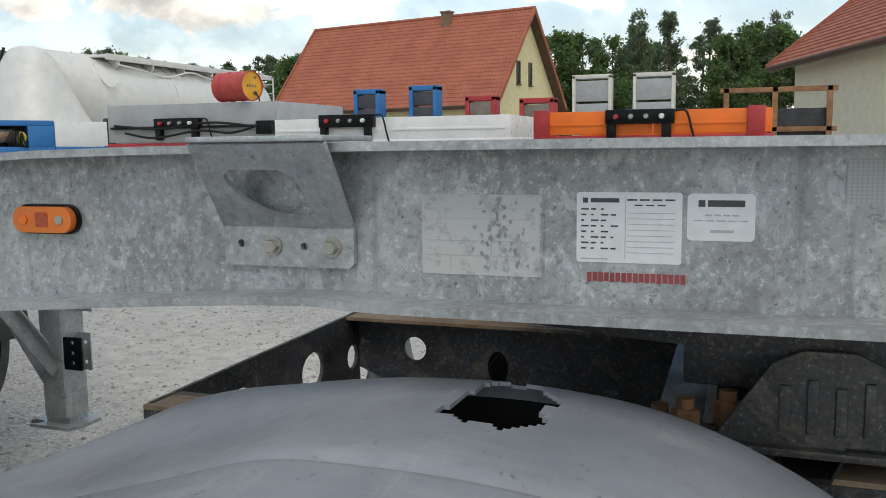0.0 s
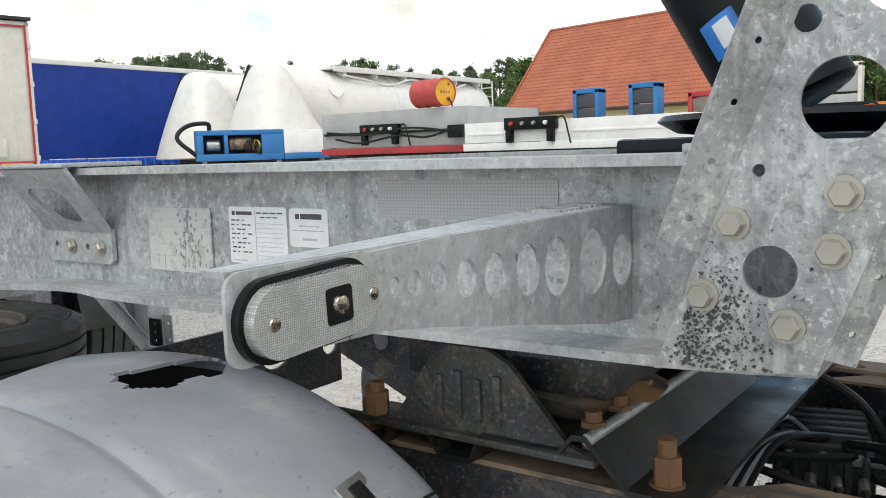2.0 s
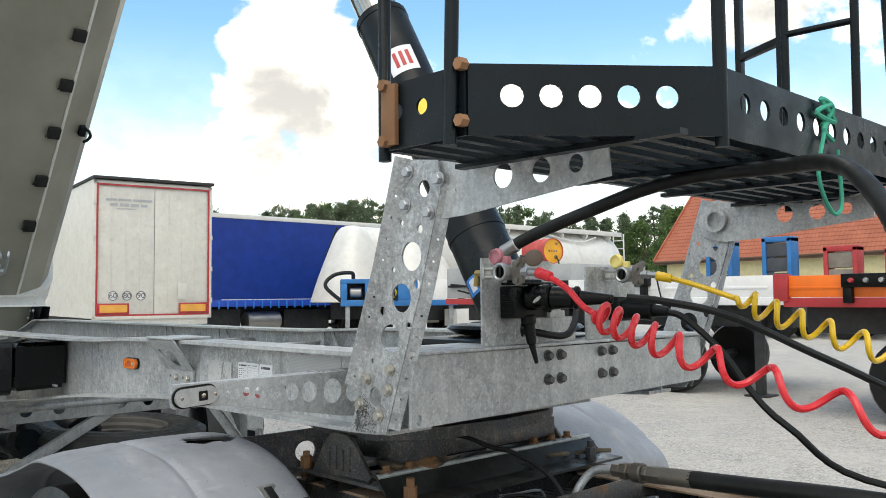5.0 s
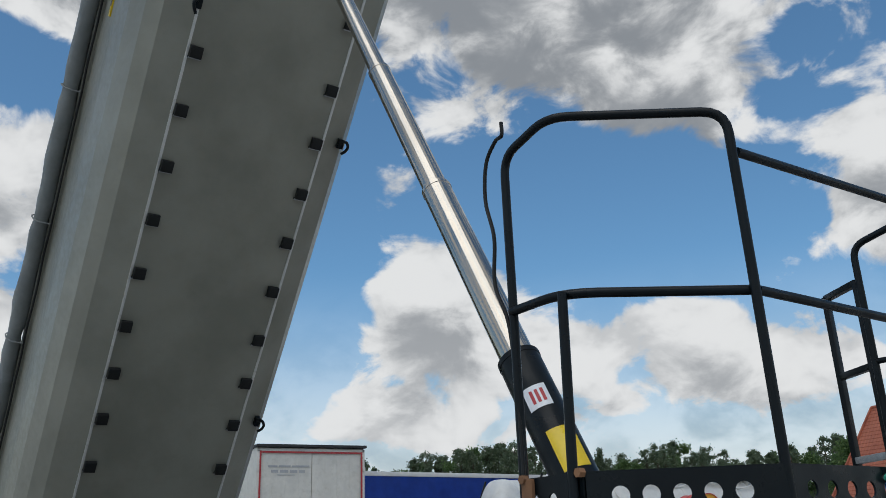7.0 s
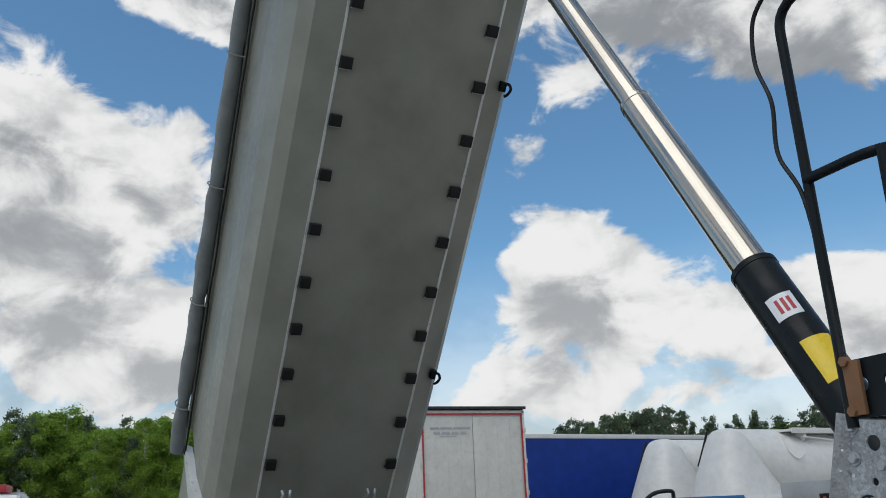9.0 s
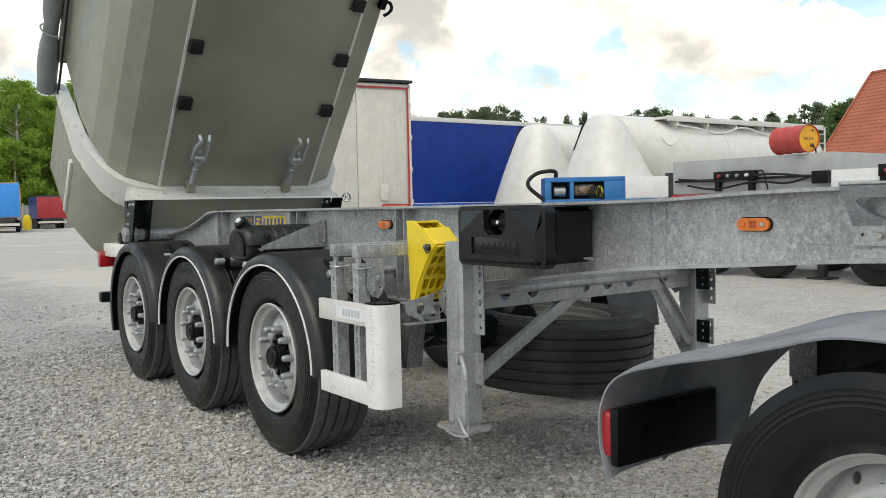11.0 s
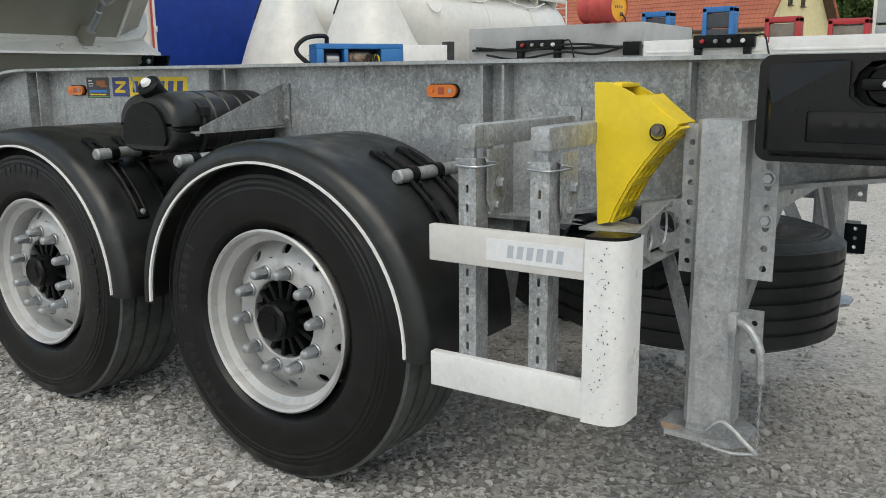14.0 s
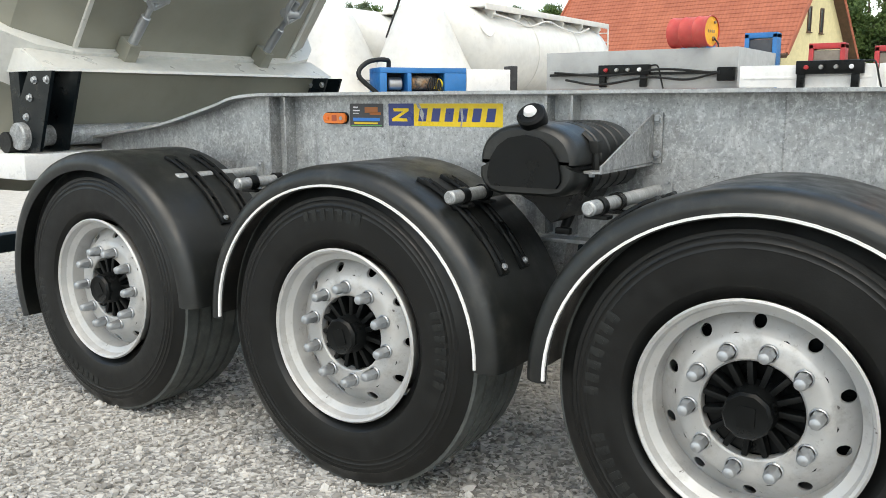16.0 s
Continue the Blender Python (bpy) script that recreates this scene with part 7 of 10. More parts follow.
for pts in ([(4.65, -0.06, 1.5), (4.75, 0.0, 1.485), (4.9, 0.1, 1.44), (5.1, 0.25, 1.32), (5.4, 0.5, 1.15), (6.0, 0.4, 1.1), (6.9, 0.3, 1.2)], [(4.575, 0.28, 1.45), (4.63, 0.29, 1.43), (4.75, 0.3, 1.33), (4.95, 0.3, 1.12), (5.3, 0.45, 0.95), (6.9, 0.4, 1.1)],
            [(4.36, -0.235, 1.405), (4.42, -0.22, 1.4), (4.46, -0.12, 1.385), (4.45, -0.05, 1.42), (4.41, 0.02, 1.5)]):
    bm = bm_new()
    tube(bm, pts, 0.011, 8)
    tagged(part("electric_cable", bm, HOSE), "black electric cable from the coupling panel", "cable")

# ---- the tractor unit under the trailer's nose ----
tractor = empty("tractor_unit", (4.2, 0.07, 0.0), "rear frame of a tractor unit with a greasy fifth wheel", "tractor unit")
for y, s in ((-0.405, 1), (0.545, -1)):
    bm = bm_new()
    holes = [ring_pts(2.75, 0.76, 0.035, 18), ring_pts(3.0, 0.72, 0.03, 16, 0.05)] + [ring_pts(3.2 + 0.13 * i, 0.68, 0.009, 8) for i in range(8)]
    plate(bm, [(2.56, 0.7), (2.85, 0.58), (7.0, 0.58), (7.0, 0.85), (2.56, 0.85)], holes, side_face(y), 0.009)
    part("frame_rail", bm, DARK_TRUCK, tractor, "dirty dark frame rail")
    bm = bm_new()
    plate(bm, [(2.56, y - 0.009 if s > 0 else y - 0.09), (7.0, y - 0.009 if s > 0 else y - 0.09), (7.0, y + 0.09 * (1 if s > 0 else 0)), (2.56, y + 0.09 * (1 if s > 0 else 0))],
          [ring_pts(3.2 + 0.075 * i, y + s * (0.03 + 0.03 * (i % 2)), 0.0125, 12) for i in range(40) if not 3.45 < 3.2 + 0.075 * i < 4.15], pose(0, 0, 0.851), 0.009)
    part("rail_flange", bm, RAIL_RUST, tractor, "rust-stained flange with bolt holes")
    bm = bm_new()
    plate(bm, [(4.12, 0.0), (5.6, 0.0), (5.6, 0.07), (4.2, 0.07)], [], Matrix(((1, 0, 0, 0), (0, 1, 0, y + s * 0.092 - (0 if s > 0 else 0.07)), (0, 0, 1, 0.846), (0, 0, 0, 1))), 0.006)
    part("rail_liner", bm, RAIL_RUST, tractor)
# rear cross member with lightening holes
bm = bm_new()
plate(bm, [(-0.4, 0.6), (0.54, 0.6), (0.54, 0.862), (-0.4, 0.862)], [ring_pts(0.246, 0.755, 0.06, 22, 0.05), ring_pts(0.49, 0.735, 0.035, 18), ring_pts(-0.1, 0.755, 0.06, 22, 0.05)], front_face(2.562), 0.01)
part("rear_cross_member", bm, DARK_TRUCK, tractor, "dark cross plate with round holes")
# corrugated mounting plate across the rails
bm = bm_new()
prof = [(3.5, 0.862), (3.58, 0.862), (3.6, 0.895), (3.68, 0.895), (3.7, 0.862), (3.76, 0.862), (3.78, 0.905), (3.92, 0.905), (3.945, 0.935), (3.965, 0.935), (4.03, 0.868), (4.13, 0.866)]
prism(bm, prof + [(x, z + 0.009) for x, z in reversed(prof)], side_face(0.66), 1.108)
part("mounting_plate", bm, GREASY, tractor, "corrugated mounting plate with worn bright edges")
bm = bm_new()
rod(bm, (3.968, -0.444, 0.938), (3.968, 0.655, 0.938), 0.0095, 12)
part("bright_edge", bm, GALV_PLAIN, tractor, "worn bright edge")
for y, s in ((-0.43, 1), (0.57, -1)):
    bm = bm_new()
    prism(bm, [(3.53, 0.9), (3.6, 0.91), (3.68, 1.03), (3.72, 1.05), (3.79, 1.05), (3.83, 1.03), (3.93, 0.92), (3.98, 0.9)], side_face(y + s * 0.01), 0.012)
    box(bm, 3.53, 3.98, y - 0.02, y + 0.07, 0.898, 0.91, 0.003)
    pedestal = part("pedestal", bm, DUSTY, tractor, "cast fifth wheel pedestal, greasy and rusty")
    for k in range(4):
        bm = bm_new()
        box(bm, 3.69 + 0.037 * k, 3.705 + 0.037 * k, y + s * 0.01 - 0.018, y + s * 0.01 - 0.008, 0.93, 1.0 + 0.01 * (k % 2), 0.003)
        part("cast_mark", bm, DUSTY, pedestal)
    for x, w in ((3.56, 0), (3.62, 0.06), (3.955, 0.035), (3.955, 0.13), (3.955, 0.235)):
        bm = bm_new()
        rod(bm, (x, y + s * w, 0.91), (x, y + s * w, 0.952), 0.021, 6, None, 0.003)
        rod(bm, (x, y + s * w, 0.9), (x, y + s * w, 0.968), 0.013, 10)
        part("rusty_nut", bm, RUST_BOLT, tractor, "rust-brown nut")
    for x in (4.07, 3.52):
        bm = bm_new()
        rod(bm, (x, y + s * 0.035, 0.868), (x, y + s * 0.035, 0.878), 0.026, 18)
        rod(bm, (x, y + s * 0.035, 0.875), (x, y + s * 0.035, 0.92), 0.0215, 6)
        rod(bm, (x, y + s * 0.035, 0.915), (x, y + s * 0.035, 0.945), 0.0135, 12)
        part("rusty_nut", bm, RUST_BOLT if s > 0 else DARK_TRUCK, tractor, "tall rust-brown bolt with nut")
# fifth wheel plate
bm = bm_new()
outer = [(3.28, -0.28), (3.5, -0.36), (3.72, -0.41), (3.9, -0.38), (4.02, -0.2), (4.05, 0.07), (4.02, 0.34), (3.9, 0.52), (3.72, 0.55), (3.5, 0.5), (3.28, 0.42), (3.25, 0.2), (3.6, 0.09), (3.6, 0.05), (3.25, -0.06)]
plate(bm, outer, [], pose(0, 0, 1.035), 0.04)
box(bm, 3.55, 3.95, -0.33, 0.47, 0.96, 1.035, 0.01)
part("fifth_wheel_plate", bm, DARK_TRUCK, tractor, "greasy fifth wheel plate")
bm = bm_new()
lathe(bm, [(0.03, -0.03), (0.1, -0.02), (0.13, 0.02), (0.06, 0.05), (0, 0.05)], pose(3.86, -0.2, 0.93), 20)
part("grease_lump", bm, RUST, tractor, "rusty casting with old grease")
# cross frame further forward, valves, cables
bm = bm_new()
box(bm, 4.392, 4.4, -0.39, 0.46, 0.8, 0.885, 0.001)
box(bm, 4.4, 4.42, -0.39, 0.46, 0.8, 0.808)
part("cross_angle", bm, DUSTY, tractor, "dusty dark cross angle")
for x0 in (4.9, 5.7):
    bm = bm_new()
    box(bm, x0, x0 + 0.06, -0.32, 0.47, 0.6, 0.84, 0.006)
    part("cross_member", bm, DARK_TRUCK, tractor)
# added sheet, no real part: keeps the gaps between the rails as dark as shade
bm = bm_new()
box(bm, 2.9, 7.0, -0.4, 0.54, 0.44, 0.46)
part("shade_sheet", bm, DARK_TRUCK, tractor, "dark sheet added in place of the shade under the frame")
VALVE = pose(4.15, 0.25, 0.69, 0, 0, 12)
DUSTY_BLACK = plain("dusty_black_casting", (0.05, 0.052, 0.052), 0.36, 0.1, 0.3, 0.4, (0.14, 0.13, 0.115), 120, 0.001)
bm = bm_new()
box(bm, -0.09, 0.09, -0.13, 0.12, 0, 0.075, 0.01, VALVE)
box(bm, -0.075, 0.075, -0.11, 0.1, 0.07, 0.1, 0.008, VALVE)
valve = part("valve_block", bm, DUSTY_BLACK, tractor, "black ribbed valve block with bolts")
for i in range(6):
    bm = bm_new()
    box(bm, -0.085 + 0.03 * i, -0.072 + 0.03 * i, -0.148, -0.12, -0.02, 0.085, 0.004, VALVE)
    part("valve_rib", bm, DUSTY_BLACK, valve)
for i in range(5):
    bm = bm_new()
    box(bm, -0.078, 0.078, -0.095 + 0.042 * i, -0.08 + 0.042 * i, 0.098, 0.113, 0.004, VALVE)
    part("valve_rib", bm, DUSTY_BLACK, valve)
for k in range(6):
    link("bolt", BOLT_ZINC, valve, "", VALVE @ Matrix.Translation((-0.06 + 0.06 * (k % 3), (-0.116, 0.105)[k // 3], 0.076)) @ Matrix.Scale(0.6, 4))
for i in range(4):
    bm = bm_new()
    rod(bm, VALVE @ Vector((-0.068 + 0.045 * i, -0.145, 0.045)), VALVE @ Vector((-0.068 + 0.045 * i, -0.185, 0.04)), 0.011, 8)
    part("valve_port", bm, ALU, valve)
    bm = bm_new()
    tube(bm, [VALVE @ Vector(q) for q in ((-0.068 + 0.045 * i, -0.18, 0.04), (-0.07 + 0.045 * i, -0.24, 0.02), (-0.12 + 0.045 * i, -0.3, -0.05), (-0.2 + 0.03 * i, -0.36, -0.1))], 0.0075, 8)
    part("valve_hose", bm, HOSE, valve)
# light cable bundle laid along the frame behind the cross angle
CABLE_GREY = plain("grey_cable_sheath", (0.3, 0.31, 0.31), 0.42, 0, 0.2, 0.3)
for k in range(6):
    bm = bm_new()
    tube(bm, [(4.5 + 0.01 * k, -0.34 + 0.03 * k, 0.66), (4.56 + 0.01 * k, -0.2 + 0.02 * k, 0.78 + 0.01 * (k % 3)), (4.66, -0.05 + 0.03 * k, 0.84 + 0.006 * k), (4.85, 0.05 + 0.02 * k, 0.85), (5.3, 0.1 + 0.03 * k, 0.8), (6.2, 0.1 + 0.04 * k, 0.8)], 0.0085, 8)
    part("cable", bm, CABLE_GREY if k % 2 == 0 else HOSE, tractor, "grey cable in a tied bundle")
for k in range(5):
    bm = bm_new()
    tube(bm, [(4.05 + 0.012 * k, -0.3 + 0.01 * k, 0.72), (4.08 + 0.01 * k, -0.12 + 0.02 * k, 0.8 + 0.006 * k), (4.1 + 0.016 * k, 0.05 + 0.01 * k, 0.82), (4.12 + 0.016 * k, 0.25, 0.76)], 0.007, 8)
    part("cable", bm, CABLE_GREY if k % 2 else HOSE, tractor)
for k in range(11):
    f = k / 10
    bm = bm_new()
    tube(bm, [(4.44 + 0.02 * f, 0.42 - 0.02 * k, 0.8), (4.5 + 0.02 * f, 0.3 - 0.016 * k, 0.835 + 0.004 * (k % 3)), (4.52 + 0.03 * f, 0.14 - 0.014 * k, 0.83 + 0.005 * (k % 2)), (4.5 - 0.03 * f, 0.0 - 0.01 * k, 0.79), (4.56 + 0.03 * f, -0.14 + 0.012 * k, 0.76),
              (4.68, -0.02 + 0.026 * k, 0.82), (4.85 + 0.02 * f, 0.12 + 0.02 * k, 0.83), (5.3, 0.2 + 0.02 * k, 0.8)], (0.006, 0.0075, 0.005)[k % 3], 8)
    part("cable", bm, CABLE_GREY if k % 3 == 0 else HOSE, tractor, "cable in a tied loop")
rng = random.Random(21)
for i in range(64):
    x, y, z = rng.uniform(4.02, 4.9), rng.uniform(-0.28, 0.42), rng.uniform(0.58, 0.8)
    pts = [(x, y, z)]
    for k in range(4):
        x += rng.uniform(-0.06, 0.16)
        y += rng.uniform(-0.12, 0.12)
        z = max(0.52, min(0.835, z + rng.uniform(-0.07, 0.07)))
        pts.append((min(x, 5.3), max(-0.3, min(0.44, y)), z))
    bm = bm_new()
    tube(bm, pts, rng.choice((0.005, 0.006, 0.009)), 6, 5)
    part("cable", bm, CABLE_GREY if i % 6 == 0 else HOSE, tractor)
bm = bm_new()
tube(bm, [(3.6, -0.3, 1.04), (3.95, -0.1, 1.03), (4.06, -0.02, 0.99), (4.13, 0.03, 0.97), (4.24, 0.08, 0.9), (4.29, 0.1, 0.8), (4.3, 0.08, 0.7)], 0.008, 8)
part("cable", bm, HOSE, tractor, "thin black cable drooping from the fifth wheel")
bm = bm_new()
tube(bm, [(3.98, 0.35, 0.9), (4.05, 0.4, 0.91), (4.0, 0.5, 0.89), (4.08, 0.55, 0.905), (4.1, 0.62, 0.9)], 0.009, 8)
part("knotted_strap", bm, plain("dirty_rope", (0.16, 0.13, 0.09), 0.9, 0, 0.3, 0.3, grain=300, bump=0.002), tractor, "dirty knotted strap")
# hydraulic pipe elbow with a steel union and a thick hose
bm = bm_new()
tube(bm, corner_path([(4.33, 0.06, 0.62), (4.335, 0.08, 0.86), (4.36, 0.15, 0.935), (4.46, 0.14, 0.945)], 0.06), 0.0138, 12, 1, False)
part("hydraulic_pipe", bm, GALV_PLAIN, tractor, "bent grey hydraulic pipe")
bm = bm_new()
rod(bm, (4.333, 0.07, 0.8), (4.335, 0.08, 0.85), 0.021, 20, None, 0.003)
part("pipe_collar", bm, UNION, tractor)
p, q = Vector((4.45, 0.14, 0.945)), Vector((0.96, -0.1, 0.06)).normalized()
for a, b, r in ((0.0, 0.035, 0.022), (0.035, 0.07, 0.028), (0.07, 0.085, 0.024), (0.085, 0.125, 0.031), (0.125, 0.145, 0.024), (0.145, 0.2, 0.028)):
    bm = bm_new()
    rod(bm, p + q * a, p + q * b, r, 6 if r < 0.03 else 24, None, 0.004)
    part("pipe_union", bm, UNION, tractor, "worn steel pipe union")
bm = bm_new()
rod(bm, p + q * 0.195, p + q * 0.31, 0.026, 20, None, 0.003)
part("hose_ferrule", bm, UNION, tractor)
e = p + q * 0.3
bm = bm_new()
tube(bm, [e, e + q * 0.2, e + q * 0.5, e + q * 1.0 + Vector((0, 0.1, -0.04)), (6.4, 0.2, 0.95), (7.0, 0.3, 1.0)], 0.026, 14)
part("thick_hose", bm, HOSE, tractor, "thick black hose")

# rear wheels and mudguards of the tractor
for y, out in ((-0.93, -1), (1.07, 1)):
    for k in (0, 0.33):
        m = Matrix.Translation((3.27, y + out * (0.1 - k), 0.46)) @ Matrix.Rotation(radians(-90 * out), 4, "X") @ Matrix.Scale(0.89, 4)
        rim = link("wheel", RIM_ME, tractor, "steel disc wheel in shade", m)
        link("tyre", TYRE_ME, rim, "", m)
PROF = [(2.5, 0.48), (2.5, 0.6), (2.55, 0.735), (2.64, 0.84), (2.74, 0.91), (2.86, 0.955), (3.0, 0.98), (3.15, 1.0), (3.29, 1.008), (3.4, 1.005), (3.52, 0.99), (3.63, 0.956), (3.74, 0.9), (3.81, 0.845), (3.89, 0.78), (3.93, 0.7)]
OUTER = [(2.44, 0.48), (2.41, 0.6), (2.42, 0.72), (2.49, 0.81), (2.66, 0.868), (2.86, 0.918), (3.0, 0.958)] + PROF[7:]


def tractor_guard(yi, yo, broken):
    """A broad plastic guard; the near one has a piece broken out of its top."""
    line = list(zip(smooth_line(PROF, 14), smooth_line(OUTER, 14)))
    bm = bm_new()
    cols = 72
    grid = []
    for inner, outer in line:
        row = []
        for k in range(cols + 1):
            t = k / cols
            y = yi + (yo - yi) * t
            w = min(1.0, t / 0.4)
            w = w * w * (3 - 2 * w)
            x, z = inner[0] + (outer[0] - inner[0]) * w, inner[1] + (outer[1] - inner[1]) * w
            drop = -0.02 * max(0, (t - 0.8) / 0.2) ** 2 - 0.03 * max(0, (0.05 - t) / 0.05) ** 2 + 0.008 * math.sin(math.pi * min(1, t * 1.25))
            groove = -0.011 * math.exp(-((t - 0.575) / 0.017) ** 2)
            row.append(bm.verts.new((x, y, z + drop + groove + 0.003 * noise.noise((x * 3, y * 4, 0)))))
        grid.append(row)
    for i in range(len(grid) - 1):
        for k in range(cols):
            a = grid[i][k].co
            if broken:
                cx, cy = (a.x - 3.345) / 0.066, (a.y + 0.69) / 0.1
                if cx * cx + cy * cy < 1 + 0.7 * noise.noise((a.x * 22, a.y * 18, 2)):
                    continue
            bm.faces.new((grid[i][k], grid[i + 1][k], grid[i + 1][k + 1], grid[i][k + 1]))
    loose = [v for v in bm.verts if not v.link_faces]
    bmesh.ops.delete(bm, geom=loose, context="VERTS")
    bmesh.ops.solidify(bm, geom=bm.faces[:], thickness=0.006)
    return part("mudguard", bm, GREY_FENDER, tractor, "grey weathered plastic mudguard" + (" with a hole broken out" if broken else ""))


guard = tractor_guard(-0.56, -1.2, True)
bm = bm_new()
prism(bm, [(2.75, 0.7), (3.85, 0.7), (3.74, 0.88), (3.63, 0.935), (3.52, 0.97), (3.4, 0.984), (3.29, 0.986), (3.15, 0.98), (3.0, 0.96), (2.86, 0.935), (2.75, 0.89)], side_face(-0.555), 0.008)
part("inner_skirt", bm, BLACK, guard, "dark inner skirt under the mudguard")
tractor_guard(0.72, 1.34, False)
for x, y, z in ((3.765, -0.7, 0.888), (3.835, -0.672, 0.826)):
    lm = pose(x, y, z, 0, 42, 12)
    bm = bm_new()
    box(bm, -0.045, 0.045, -0.034, 0.034, -0.004, 0.006, 0.003, lm)
    lt = part("guard_latch", bm, ALU, guard, "pale latch plate")
    bm = bm_new()
    box(bm, -0.034, 0.03, -0.015, 0.015, 0.004, 0.01, 0.002, lm)
    part("latch_strap", bm, HOSE, guard, "black rubber strap")
bm = bm_new()
box(bm, -0.002, 0.002, -0.5, 0, -0.002, 0.006, 0, pose(3.79, -0.58, 0.868, 0, 40, 0))
part("guard_seam", bm, HOSE, guard)
bm = bm_new()
box(bm, 2.395, 2.455, -1.19, -1.03, 0.53, 0.675, 0.02)
part("tail_lamp", bm, RED_LENS, tractor, "red tail lamp in a black housing")
bm = bm_new()
box(bm, 2.45, 2.485, -1.2, -0.72, 0.51, 0.69, 0.01)
part("lamp_housing", bm, BLACK, tractor)
# exhaust-like pipe under the rail
bm = bm_new()
tube(bm, [(3.75, -0.55, 0.5), (3.82, -0.52, 0.68), (3.9, -0.46, 0.76), (3.95, -0.38, 0.77)], 0.04, 14)
part("air_pipe", bm, DARK_TRUCK, tractor)

# ---- the yard behind: houses, trailers, tanks, trees ----


def roof_tiles():
    m = Mat("red_roof_tiles")
    n = m.n.new("ShaderNodeTexWave")
    n.bands_direction, n.inputs["Scale"].default_value, n.inputs["Distortion"].default_value = "X", 1.1, 0.0
    m.l.new(m.co, n.inputs["Vector"])
    c = m.mix(m.ramp(m.noise(0.8, 6), 0.3, 0.7), (0.33, 0.095, 0.05), (0.42, 0.13, 0.07))
    c = m.mix(m.ramp(n.outputs["Fac"], 0.2, 0.9, 0.0, 0.25), c, (0.2, 0.06, 0.035))
    c = m.mix(m.ramp(m.noise(14, 4), 0.4, 0.75, 0, 0.4), c, (0.25, 0.075, 0.045))
    m.set(color=c, rough=0.75)
    m.bump(n.outputs["Fac"], 0.03, 0.5)
    return m.m


ROOF = roof_tiles()
PLASTER = plain("yellow_plaster", (0.66, 0.58, 0.33), 0.85, 0, 0.06, 0.12, (0.4, 0.35, 0.22), 20, 0.003)
PLASTER2 = plain("cream_plaster", (0.72, 0.66, 0.5), 0.85, 0, 0.05, 0.12, (0.45, 0.4, 0.3), 20, 0.003)
BROWN = plain("brown_wood", (0.09, 0.05, 0.03), 0.7, 0, 0.2, 0.1)
PANE = plain("dark_glass", (0.04, 0.05, 0.055), 0.08, 0, 0.1, 0.0, bump=0)
CONCRETE = plain("pale_concrete", (0.42, 0.41, 0.38), 0.85, 0, 0.1, 0.25, grain=20, bump=0.002)
CURTAIN = plain("blue_curtain", (0.016, 0.08, 0.5), 0.4, 0, 0.1, 0.05, (0.02, 0.04, 0.15), 4, 0.004)
# dark steel; the shade under the yard vehicles is kept in its colour too
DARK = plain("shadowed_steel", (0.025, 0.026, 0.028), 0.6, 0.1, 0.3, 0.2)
TEAL_TARP = plain("dark_teal_tarp", (0.012, 0.085, 0.17), 0.5, 0, 0.1, 0.1)
BRIGHT_BLUE = plain("bright_blue_tarp", (0.02, 0.25, 0.68), 0.5, 0, 0.08, 0.05)


